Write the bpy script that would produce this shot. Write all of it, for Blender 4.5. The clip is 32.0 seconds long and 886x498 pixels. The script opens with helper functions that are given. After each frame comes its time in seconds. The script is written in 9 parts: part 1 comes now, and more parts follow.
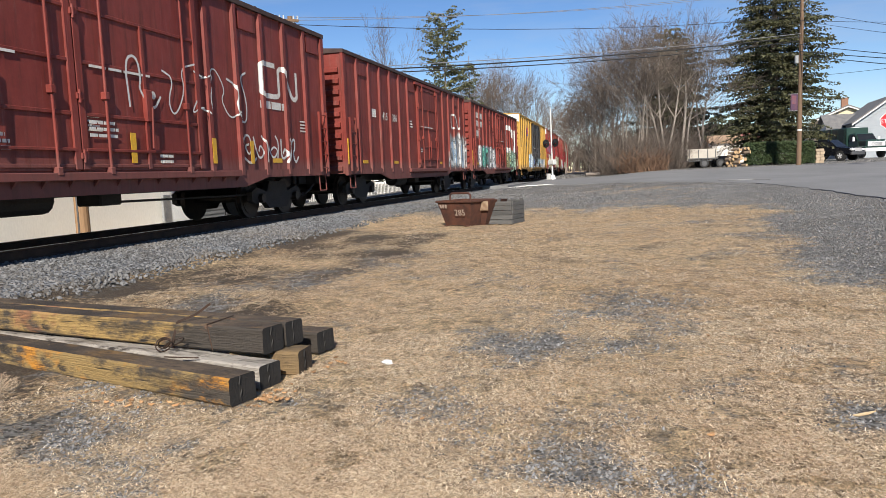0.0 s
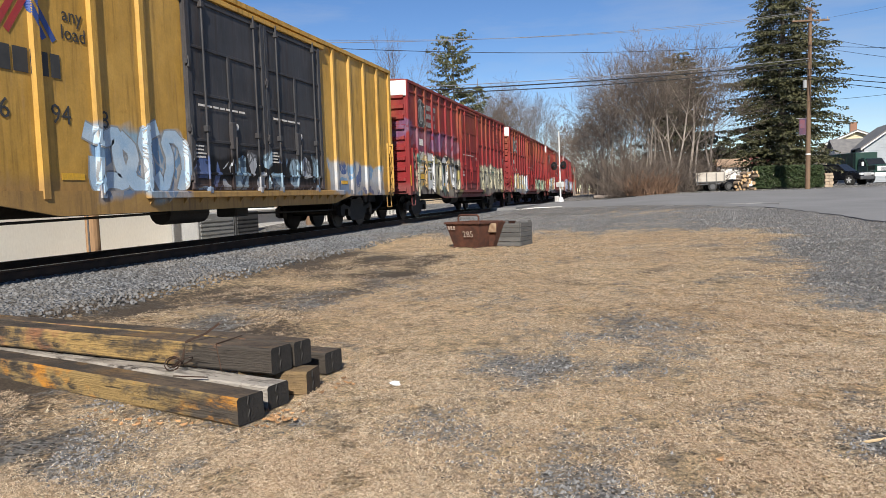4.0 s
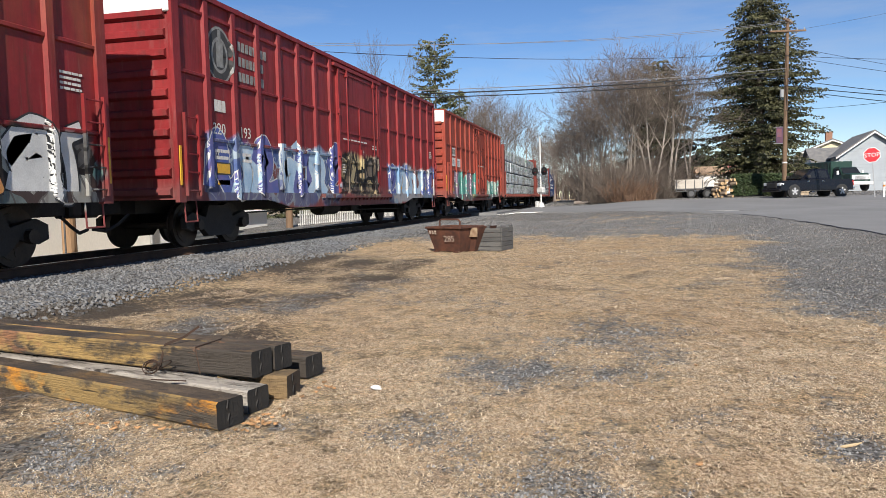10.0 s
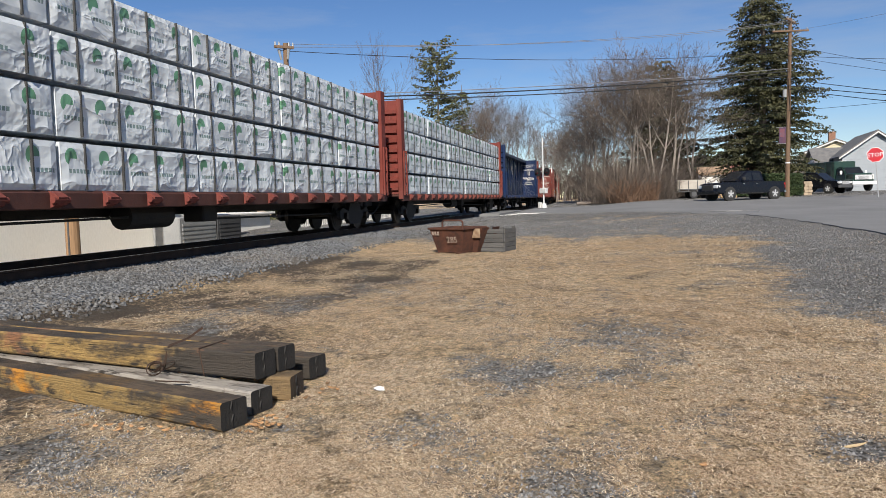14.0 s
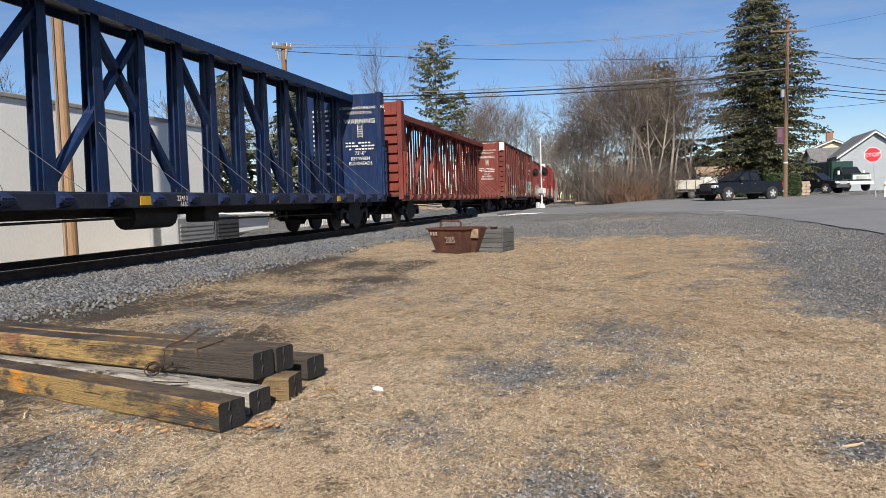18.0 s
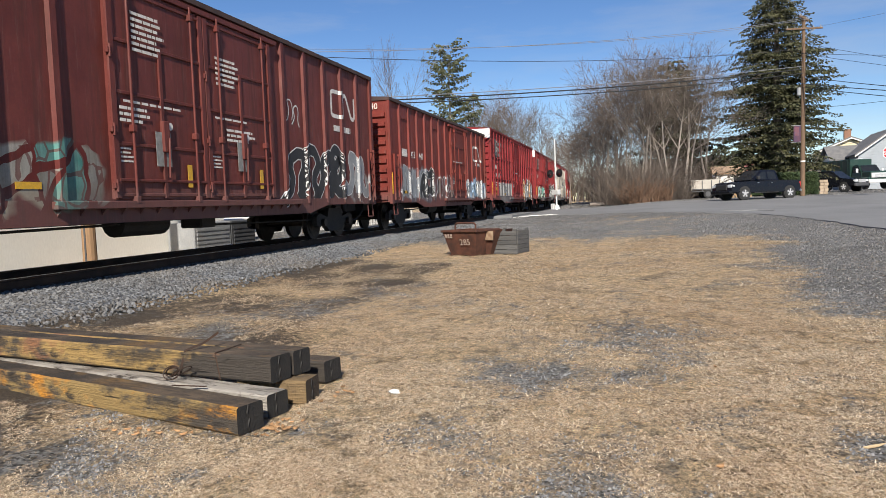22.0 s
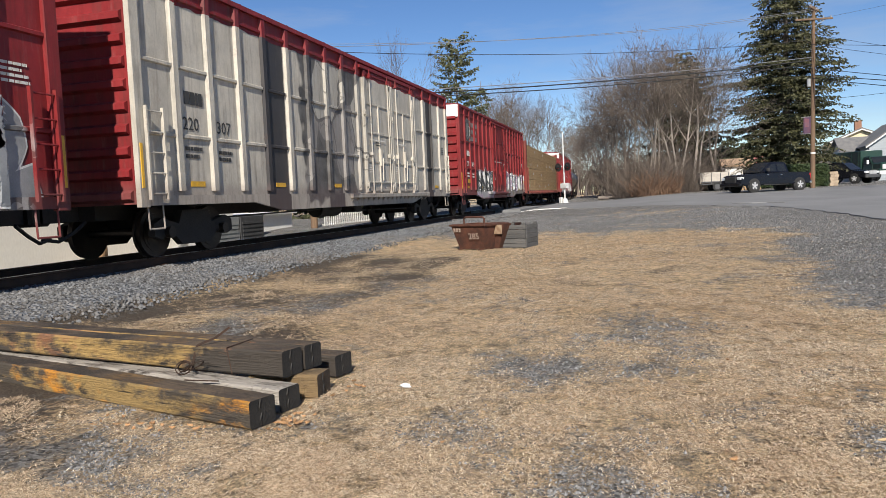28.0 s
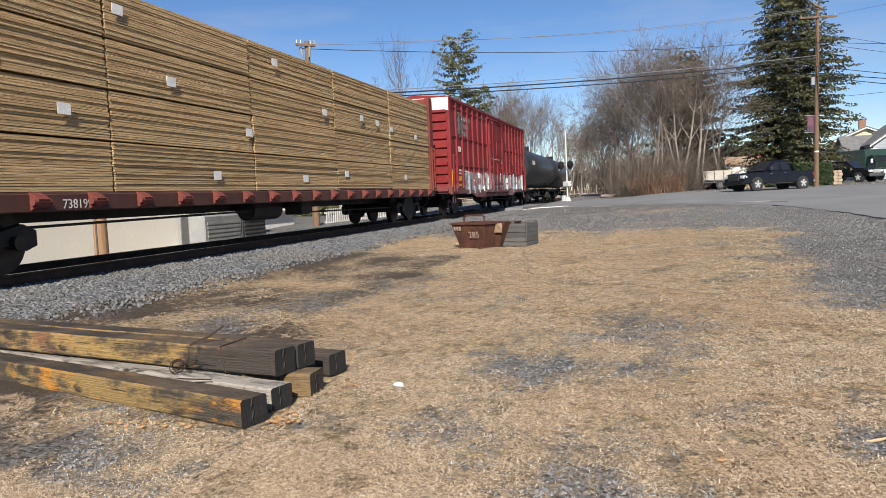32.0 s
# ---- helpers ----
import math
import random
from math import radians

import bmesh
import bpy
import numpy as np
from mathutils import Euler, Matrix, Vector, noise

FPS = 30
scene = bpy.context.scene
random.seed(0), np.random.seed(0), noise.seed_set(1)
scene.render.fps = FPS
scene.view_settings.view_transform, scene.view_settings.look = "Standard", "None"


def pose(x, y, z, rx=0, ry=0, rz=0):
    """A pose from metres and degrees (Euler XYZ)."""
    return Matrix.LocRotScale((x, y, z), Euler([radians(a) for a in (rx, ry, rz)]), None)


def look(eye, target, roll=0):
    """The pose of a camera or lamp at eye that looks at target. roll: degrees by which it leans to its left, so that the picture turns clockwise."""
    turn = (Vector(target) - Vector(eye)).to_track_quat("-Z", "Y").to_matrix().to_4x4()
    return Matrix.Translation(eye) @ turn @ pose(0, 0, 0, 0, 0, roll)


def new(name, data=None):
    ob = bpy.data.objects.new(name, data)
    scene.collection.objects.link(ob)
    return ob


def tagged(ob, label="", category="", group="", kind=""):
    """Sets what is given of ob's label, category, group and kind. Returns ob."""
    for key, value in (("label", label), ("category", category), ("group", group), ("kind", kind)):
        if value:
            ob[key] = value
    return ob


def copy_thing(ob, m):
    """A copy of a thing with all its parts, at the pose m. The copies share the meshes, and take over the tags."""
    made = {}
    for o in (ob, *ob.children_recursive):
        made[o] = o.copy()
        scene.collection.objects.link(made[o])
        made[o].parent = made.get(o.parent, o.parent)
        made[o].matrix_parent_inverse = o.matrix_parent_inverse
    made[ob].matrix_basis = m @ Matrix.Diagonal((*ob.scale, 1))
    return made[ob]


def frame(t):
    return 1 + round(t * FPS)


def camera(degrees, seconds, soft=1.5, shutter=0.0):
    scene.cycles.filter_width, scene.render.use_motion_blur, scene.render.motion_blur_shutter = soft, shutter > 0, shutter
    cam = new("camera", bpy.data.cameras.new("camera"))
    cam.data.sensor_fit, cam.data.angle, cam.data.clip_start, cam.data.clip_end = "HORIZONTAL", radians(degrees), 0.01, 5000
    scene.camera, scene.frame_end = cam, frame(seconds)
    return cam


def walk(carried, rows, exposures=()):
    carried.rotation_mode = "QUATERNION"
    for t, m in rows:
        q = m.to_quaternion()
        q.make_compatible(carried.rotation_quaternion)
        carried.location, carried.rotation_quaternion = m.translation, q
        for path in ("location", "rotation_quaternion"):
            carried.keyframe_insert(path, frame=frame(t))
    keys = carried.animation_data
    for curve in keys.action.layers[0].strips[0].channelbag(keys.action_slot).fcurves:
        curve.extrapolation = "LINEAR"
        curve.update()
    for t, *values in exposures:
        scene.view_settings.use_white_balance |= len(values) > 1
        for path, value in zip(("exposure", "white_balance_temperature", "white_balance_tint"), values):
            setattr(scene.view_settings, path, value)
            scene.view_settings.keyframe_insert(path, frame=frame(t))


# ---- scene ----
# The camera stands on the dry verge beside the track; the track runs along +Y.
cam = camera(62.2, 32.0, soft=0.72)


def eye(dx, dy, dz, yaw, pitch, roll):
    """Pose of the hand-held camera: small shift, turn to the left, tilt down, roll."""
    return pose(dx, dy, 1.5 + dz, 90 - pitch, 0, yaw) @ pose(0, 0, 0, 0, 0, roll)


# the picture darkens a little while the pale load passes
EXPOSURES = [(0.0, 0.58), (6.0, 0.54), (11.5, 0.59), (14.0, 0.35), (18.0, 0.48), (20.0, 0.51), (23.0, 0.54), (26.0, 0.53), (29.0, 0.47), (32.0, 0.58)]
walk(cam, [
    (0, eye(0.009, 0.046, -0.009, 14.86, 5.87, -2.27)),
    (0.5, eye(0.007, 0.036, -0.002, 15.06, 5.38, -2.41)),
    (1, eye(0.015, 0.026, -0.004, 15.20, 4.89, -2.52)),
    (1.5, eye(0.019, 0.017, -0.003, 15.34, 4.54, -2.52)),
    (2, eye(0.028, 0.011, 0.001, 15.39, 4.31, -2.38)),
    (2.5, eye(0.023, 0.009, 0.001, 15.39, 4.18, -2.23)),
    (3, eye(0.020, 0.010, -0.003, 15.40, 4.12, -2.05)),
    (3.5, eye(0.011, 0.019, -0.004, 15.40, 4.15, -1.93)),
    (5.5, eye(0.005, 0.019, 0.001, 15.15, 4.31, -1.56)),
    (6, eye(0.004, 0.015, 0.001, 14.88, 4.28, -1.42)),
    (6.5, eye(0.006, 0.017, -0.001, 14.60, 4.17, -1.41)),
    (7, eye(0.004, 0.015, -0.001, 14.33, 4.02, -1.36)),
    (7.5, eye(0.001, 0.018, 0.001, 14.13, 3.91, -1.35)),
    (8, eye(-0.003, 0.020, -0.001, 13.98, 3.81, -1.35)),
    (8.5, eye(-0.004, 0.019, 0.000, 13.87, 3.76, -1.32)),
    (9, eye(-0.001, 0.017, -0.004, 13.84, 3.75, -1.36)),
    (9.5, eye(-0.003, 0.018, -0.003, 13.83, 3.82, -1.33)),
    (10, eye(-0.006, 0.018, -0.004, 13.86, 3.89, -1.30)),
    (10.5, eye(-0.010, 0.018, -0.004, 13.88, 3.96, -1.30)),
    (11, eye(-0.002, 0.012, -0.005, 13.93, 4.01, -1.38)),
    (11.5, eye(-0.002, 0.015, -0.006, 13.95, 4.03, -1.43)),
    (12, eye(-0.003, 0.012, -0.006, 13.97, 4.00, -1.47)),
    (12.5, eye(-0.001, 0.012, -0.003, 13.98, 3.98, -1.45)),
    (13, eye(-0.002, 0.011, 0.001, 14.03, 3.94, -1.43)),
    (13.5, eye(-0.005, 0.011, -0.002, 14.04, 3.88, -1.43)),
    (14, eye(-0.007, 0.013, -0.005, 14.07, 3.80, -1.45)),
    (14.5, eye(-0.005, 0.010, -0.007, 14.06, 3.73, -1.47)),
    (16.5, eye(-0.004, 0.011, -0.003, 13.92, 3.60, -1.61)),
    (17, eye(-0.010, 0.011, -0.002, 13.87, 3.67, -1.54)),
    (17.5, eye(-0.011, 0.012, -0.004, 13.87, 3.74, -1.48)),
    (18, eye(-0.007, 0.013, -0.004, 13.93, 3.79, -1.49)),
    (18.5, eye(-0.016, 0.020, -0.006, 14.01, 3.80, -1.43)),
    (19, eye(-0.019, 0.018, -0.003, 14.21, 3.79, -1.44)),
    (19.5, eye(-0.020, 0.018, -0.000, 14.46, 3.72, -1.46)),
    (20, eye(-0.018, 0.014, -0.002, 14.71, 3.65, -1.57)),
    (20.5, eye(-0.019, 0.014, -0.004, 14.92, 3.59, -1.74)),
    (21, eye(-0.018, 0.013, -0.004, 15.03, 3.59, -1.86)),
    (21.5, eye(-0.011, 0.008, -0.005, 15.09, 3.58, -1.98)),
    (22, eye(-0.008, 0.003, -0.002, 15.08, 3.57, -2.06)),
    (22.5, eye(-0.003, 0.002, -0.001, 14.94, 3.47, -2.12)),
    (23, eye(0.000, 0.000, 0.000, 14.72, 3.39, -2.10)),
    (23.5, eye(0.001, -0.004, 0.001, 14.44, 3.34, -2.01)),
    (24, eye(0.005, -0.004, 0.001, 14.23, 3.40, -1.93)),
    (24.5, eye(0.011, -0.004, 0.000, 14.09, 3.49, -1.99)),
    (25, eye(0.008, 0.005, -0.001, 14.05, 3.63, -1.98)),
    (25.5, eye(-0.000, 0.011, -0.001, 14.11, 3.80, -2.08)),
    (27.5, eye(-0.025, 0.013, -0.010, 15.44, 4.12, -2.31)),
    (28, eye(-0.027, 0.004, -0.006, 15.72, 3.98, -2.42)),
    (28.5, eye(-0.020, -0.002, -0.005, 15.87, 3.71, -2.61)),
    (29, eye(-0.005, -0.004, -0.000, 15.85, 3.46, -2.78)),
    (29.5, eye(0.013, -0.009, 0.001, 15.78, 3.17, -2.96)),
    (30, eye(0.029, -0.008, 0.004, 15.78, 3.01, -3.04)),
    (30.5, eye(0.040, -0.006, 0.007, 15.89, 2.97, -3.00)),
    (31, eye(0.050, -0.001, 0.005, 16.05, 3.13, -2.90)),
    (31.5, eye(0.048, 0.010, 0.006, 16.13, 3.55, -2.65)),
    (32, eye(0.051, 0.019, 0.006, 16.00, 4.15, -2.30)),
], EXPOSURES)

# ---- light ----
SUN = Vector((0.26, -1.0, 0.76)).normalized()
world = bpy.data.worlds.new("sky")
scene.world = world
world.use_nodes = True
wn = world.node_tree
wn.nodes.clear()
sky = wn.nodes.new("ShaderNodeTexSky")
sky.sky_type = "NISHITA"
sky.sun_disc = False
sky.sun_elevation = radians(36.3)
sky.sun_rotation = radians(165.4)
sky.altitude = 1800
sky.air_density = 1.0
sky.dust_density = 0.0
sky.ozone_density = 1.9
bg = wn.nodes.new("ShaderNodeBackground")
bg.inputs["Strength"].default_value = 0.078
wo = wn.nodes.new("ShaderNodeOutputWorld")
# thin high cloud streaks
wtc = wn.nodes.new("ShaderNodeTexCoord")
wmp = wn.nodes.new("ShaderNodeMapping")
wmp.inputs["Scale"].default_value = (1.6, 1.6, 9.0)
wmp.inputs["Rotation"].default_value = (0.25, 0.3, 0.0)
wnz = wn.nodes.new("ShaderNodeTexNoise")
wnz.inputs["Scale"].default_value = 2.2
wnz.inputs["Detail"].default_value = 7
wnz.inputs["Roughness"].default_value = 0.62
wrp = wn.nodes.new("ShaderNodeMapRange")
wrp.inputs[1].default_value = 0.46
wrp.inputs[2].default_value = 0.8
wrp.inputs[4].default_value = 0.3
wmx = wn.nodes.new("ShaderNodeMix")
wmx.data_type = "RGBA"
wmx.inputs[7].default_value = (5.2, 5.4, 5.7, 1)
wn.links.new(wtc.outputs["Generated"], wmp.inputs["Vector"])
wn.links.new(wmp.outputs[0], wnz.inputs["Vector"])
wn.links.new(wnz.outputs[0], wrp.inputs[0])
wn.links.new(wrp.outputs[0], wmx.inputs[0])
whs = wn.nodes.new("ShaderNodeHueSaturation")
whs.inputs["Saturation"].default_value = 1.21
whs.inputs["Hue"].default_value = 0.508
wn.links.new(sky.outputs[0], whs.inputs["Color"])
wn.links.new(whs.outputs[0], wmx.inputs[6])
wn.links.new(wmx.outputs[2], bg.inputs["Color"])
wn.links.new(bg.outputs[0], wo.inputs["Surface"])
sun = new("sun", bpy.data.lights.new("sun", "SUN"))
sun.data.energy = 5.2
sun.data.angle = radians(0.53)
sun.data.color = (1.0, 0.93, 0.82)
sun.matrix_world = look(SUN * 60, (0, 0, 0))

# ---- materials ----


def nodes_of(name):
    m = bpy.data.materials.new(name)
    m.use_nodes = True
    nt = m.node_tree
    return m, nt, nt.nodes["Principled BSDF"]


def rgba(c):
    return (c[0], c[1], c[2], 1.0)


def noise_fac(nt, vec, scale, detail=4.0, rough=0.55, lo=0.35, hi=0.65):
    n = nt.nodes.new("ShaderNodeTexNoise")
    n.inputs["Scale"].default_value = scale
    n.inputs["Detail"].default_value = detail
    n.inputs["Roughness"].default_value = rough
    if vec is not None:
        nt.links.new(vec, n.inputs["Vector"])
    r = nt.nodes.new("ShaderNodeMapRange")
    r.inputs[1].default_value, r.inputs[2].default_value = lo, hi
    nt.links.new(n.outputs["Fac"], r.inputs[0])
    return r.outputs[0]


def mix(nt, fac, a, b, mode="MIX"):
    n = nt.nodes.new("ShaderNodeMix")
    n.data_type, n.blend_type = "RGBA", mode
    for socket, value in ((n.inputs[0], fac), (n.inputs[6], a), (n.inputs[7], b)):
        if isinstance(value, (int, float)):
            socket.default_value = value
        elif isinstance(value, tuple):
            socket.default_value = rgba(value)
        else:
            nt.links.new(value, socket)
    return n.outputs[2]


def maths(nt, op, a, b=None, clamp=False):
    n = nt.nodes.new("ShaderNodeMath")
    n.operation, n.use_clamp = op, clamp
    for i, v in enumerate((a, b)):
        if v is None:
            continue
        if isinstance(v, (int, float)):
            n.inputs[i].default_value = v
        else:
            nt.links.new(v, n.inputs[i])
    return n.outputs[0]


def coords(nt, scale=(1, 1, 1), kind="Object", shift=(0, 0, 0)):
    tc = nt.nodes.new("ShaderNodeTexCoord")
    mp = nt.nodes.new("ShaderNodeMapping")
    mp.inputs["Scale"].default_value = scale
    mp.inputs["Location"].default_value = shift
    nt.links.new(tc.outputs[kind], mp.inputs["Vector"])
    return mp.outputs[0]


def bump(nt, bsdf, height, strength=0.3, distance=0.01):
    b = nt.nodes.new("ShaderNodeBump")
    b.inputs["Strength"].default_value = strength
    b.inputs["Distance"].default_value = distance
    nt.links.new(height, b.inputs["Height"])
    nt.links.new(b.outputs[0], bsdf.inputs["Normal"])


def surface(name, c1, c2, scale=4.0, rough=0.8, metal=0.0, fine=40.0, relief=0.3, depth=0.006, stretch=(1, 1, 1), dark=0.35, vary=0.0, kind="Object"):
    """A surface of two colours mixed at a coarse scale, with fine grain and relief."""
    m, nt, b = nodes_of(name)
    v = coords(nt, stretch, kind)
    col = mix(nt, noise_fac(nt, v, scale, 5, 0.6, 0.32, 0.68), c1, c2)
    grain = noise_fac(nt, v, fine, 3, 0.6, 0.25, 0.75)
    col = mix(nt, dark, col, mix(nt, grain, (0.35, 0.35, 0.35), (1.25, 1.25, 1.25)), "MULTIPLY")
    if vary:
        oi = nt.nodes.new("ShaderNodeObjectInfo")
        hs = nt.nodes.new("ShaderNodeHueSaturation")
        nt.links.new(col, hs.inputs["Color"])
        r = nt.nodes.new("ShaderNodeMapRange")
        r.inputs[3].default_value, r.inputs[4].default_value = 1 - vary, 1 + vary
        nt.links.new(oi.outputs["Random"], r.inputs[0])
        nt.links.new(r.outputs[0], hs.inputs["Value"])
        col = hs.outputs[0]
    nt.links.new(col, b.inputs["Base Color"])
    rr = nt.nodes.new("ShaderNodeMapRange")
    rr.inputs[3].default_value, rr.inputs[4].default_value = max(rough - 0.12, 0.05), min(rough + 0.1, 1)
    nt.links.new(grain, rr.inputs[0])
    nt.links.new(rr.outputs[0], b.inputs["Roughness"])
    b.inputs["Metallic"].default_value = metal
    if relief:
        bump(nt, b, grain, relief, depth)
    return m


def zone(nt, col, pos, y0, y1, z0, z1, palette, outline, size=1.1, seed=0.0, ragged=0.25, line=0.05):
    """Spray paint: a ragged field of coloured shapes with outlines, on the car's side."""
    tc = nt.nodes.new("ShaderNodeMapping")
    tc.inputs["Location"].default_value = (seed * 3.7, seed * 7.1, seed * 1.3)
    nt.links.new(pos, tc.inputs["Vector"])
    v = tc.outputs[0]
    w = nt.nodes.new("ShaderNodeTexNoise")
    w.inputs["Scale"].default_value = 1.3
    w.inputs["Detail"].default_value = 2
    nt.links.new(v, w.inputs["Vector"])
    sx = nt.nodes.new("ShaderNodeSeparateXYZ")
    nt.links.new(pos, sx.inputs[0])
    wob = maths(nt, "MULTIPLY", maths(nt, "SUBTRACT", w.outputs["Fac"], 0.5), ragged * 2.4)

    def edge(a, lo):
        d = maths(nt, "SUBTRACT", a, lo) if lo is not None else a
        return maths(nt, "MULTIPLY", maths(nt, "ADD", d, wob), 9.0, True)
    m = maths(nt, "MULTIPLY", edge(sx.outputs[1], y0), edge(maths(nt, "SUBTRACT", y1, sx.outputs[1]), None), True)
    m = maths(nt, "MULTIPLY", m, edge(sx.outputs[2], z0), True)
    m = maths(nt, "MULTIPLY", m, edge(maths(nt, "SUBTRACT", z1, sx.outputs[2]), None), True)
    warp = nt.nodes.new("ShaderNodeVectorMath")
    warp.operation = "ADD"
    wc = nt.nodes.new("ShaderNodeVectorMath")
    wc.operation = "SCALE"
    wc.inputs["Scale"].default_value = 0.55
    nt.links.new(w.outputs["Color"], wc.inputs[0])
    nt.links.new(v, warp.inputs[0])
    nt.links.new(wc.outputs[0], warp.inputs[1])
    flat = nt.nodes.new("ShaderNodeVectorMath")
    flat.operation = "MULTIPLY"
    flat.inputs[1].default_value = (0.0, 1.0 / size, 0.62 / size)
    nt.links.new(warp.outputs[0], flat.inputs[0])
    cells = nt.nodes.new("ShaderNodeTexVoronoi")
    cells.inputs["Scale"].default_value = 1.6
    nt.links.new(flat.outputs[0], cells.inputs["Vector"])
    rim = nt.nodes.new("ShaderNodeTexVoronoi")
    rim.feature = "DISTANCE_TO_EDGE"
    rim.inputs["Scale"].default_value = 1.6
    nt.links.new(flat.outputs[0], rim.inputs["Vector"])
    ramp = nt.nodes.new("ShaderNodeValToRGB")
    ramp.color_ramp.interpolation = "CONSTANT"
    while len(ramp.color_ramp.elements) < len(palette):
        ramp.color_ramp.elements.new(0.5)
    for i, c in enumerate(palette):
        ramp.color_ramp.elements[i].position = i / len(palette)
        ramp.color_ramp.elements[i].color = rgba(tuple(k * 0.72 for k in c))
    cs = nt.nodes.new("ShaderNodeSeparateColor")
    nt.links.new(cells.outputs["Color"], cs.inputs[0])
    nt.links.new(cs.outputs[0], ramp.inputs[0])
    fade = mix(nt, noise_fac(nt, v, 2.4, 3, 0.6, 0.3, 0.7), ramp.outputs[0], mix(nt, 0.25, ramp.outputs[0], (0.4, 0.4, 0.4)))
    lines = maths(nt, "LESS_THAN", rim.outputs["Distance"], line)
    inner = nt.nodes.new("ShaderNodeTexVoronoi")
    inner.feature = "DISTANCE_TO_EDGE"
    inner.inputs["Scale"].default_value = 3.1
    nt.links.new(flat.outputs[0], inner.inputs["Vector"])
    strokes = maths(nt, "MULTIPLY", maths(nt, "LESS_THAN", inner.outputs["Distance"], line * 0.8), 0.7)
    lines = maths(nt, "MAXIMUM", lines, maths(nt, "MULTIPLY", strokes, maths(nt, "GREATER_THAN", w.outputs["Fac"], 0.5)))
    paint = mix(nt, lines, fade, tuple(k * 0.66 for k in outline))
    return mix(nt, m, col, paint)


def car_paint(name, base, faded, rust=0.35, zones=(), bands=(), grime=(0.05, 0.035, 0.03), rough=0.55, tan=0.0, dust=0.38, top=None):
    """Weathered railcar paint in the car's own space: fading, streaks, rust, grime, spray paint."""
    m, nt, b = nodes_of(name)
    pos = coords(nt)
    shift = (sum(base) * 11.0, len(name) * 1.7, 3.1)
    big = coords(nt, (1, 1, 1), "Object", shift)
    col = mix(nt, noise_fac(nt, big, 0.55, 4, 0.6, 0.3, 0.7), base, faded)
    for y0, y1, c in bands:
        sx = nt.nodes.new("ShaderNodeSeparateXYZ")
        nt.links.new(pos, sx.inputs[0])
        inside = maths(nt, "MULTIPLY", maths(nt, "GREATER_THAN", sx.outputs[1], y0), maths(nt, "LESS_THAN", sx.outputs[1], y1))
        col = mix(nt, inside, col, c)
    for z in zones:
        col = zone(nt, col, pos, *z)
    if top:
        st = nt.nodes.new("ShaderNodeSeparateXYZ")
        nt.links.new(pos, st.inputs[0])
        over = maths(nt, "ADD", st.outputs[2], maths(nt, "MULTIPLY", noise_fac(nt, big, 1.4, 3), 0.06))
        col = mix(nt, maths(nt, "GREATER_THAN", over, top[0]), col, top[1])
    streaks = coords(nt, (3.0, 5.5, 0.35), "Object", shift)
    s = noise_fac(nt, streaks, 1.5, 5, 0.65, 0.5, 0.78)
    col = mix(nt, maths(nt, "MULTIPLY", s, 0.65), col, grime)
    blotch = noise_fac(nt, coords(nt, (1, 1, 0.6), "Object", shift), 2.6, 9, 0.7, 0.3, 0.7)
    col = mix(nt, 0.55, col, mix(nt, blotch, (0.62, 0.6, 0.6), (1.28, 1.25, 1.25)), "MULTIPLY")
    chalky = noise_fac(nt, coords(nt, (4.0, 7.0, 0.5), "Object", (2.0, 5.0, 1.0)), 1.8, 6, 0.7, 0.56, 0.8)
    col = mix(nt, maths(nt, "MULTIPLY", chalky, 0.3), col, mix(nt, 0.45, col, (0.5, 0.42, 0.38)))
    if tan:
        sz = nt.nodes.new("ShaderNodeSeparateXYZ")
        nt.links.new(pos, sz.inputs[0])
        up = nt.nodes.new("ShaderNodeMapRange")
        up.inputs[1].default_value, up.inputs[2].default_value = 2.6, 4.8
        nt.links.new(sz.outputs[2], up.inputs[0])
        worn = noise_fac(nt, coords(nt, (1.0, 1.1, 0.4), "Object", shift), 1.3, 5, 0.6, 0.42, 0.7)
        col = mix(nt, maths(nt, "MULTIPLY", maths(nt, "MULTIPLY", worn, up.outputs[0]), tan), col, (0.3, 0.15, 0.05))
    sd = nt.nodes.new("ShaderNodeSeparateXYZ")
    nt.links.new(pos, sd.inputs[0])
    low = nt.nodes.new("ShaderNodeMapRange")
    low.inputs[1].default_value, low.inputs[2].default_value = 1.28, 1.08
    nt.links.new(maths(nt, "ADD", sd.outputs[2], maths(nt, "MULTIPLY", maths(nt, "SUBTRACT", s, 0.5), 0.3)), low.inputs[0])
    col = mix(nt, maths(nt, "MULTIPLY", low.outputs[0], dust), col, (0.14, 0.095, 0.088))
    spots = noise_fac(nt, big, 3.2, 8, 0.72, 0.6, 0.72)
    col = mix(nt, maths(nt, "MULTIPLY", spots, rust), col, (0.11, 0.045, 0.022))
    grain = noise_fac(nt, big, 30, 4, 0.6, 0.25, 0.75)
    col = mix(nt, 0.25, col, mix(nt, grain, (0.5, 0.5, 0.5), (1.2, 1.2, 1.2)), "MULTIPLY")
    nt.links.new(col, b.inputs["Base Color"])
    rr = nt.nodes.new("ShaderNodeMapRange")
    rr.inputs[3].default_value, rr.inputs[4].default_value = rough - 0.12, rough + 0.25
    nt.links.new(maths(nt, "ADD", maths(nt, "MULTIPLY", s, 0.6), maths(nt, "MULTIPLY", grain, 0.4)), rr.inputs[0])
    nt.links.new(rr.outputs[0], b.inputs["Roughness"])
    dent = noise_fac(nt, big, 1.6, 3, 0.5, 0.2, 0.8)
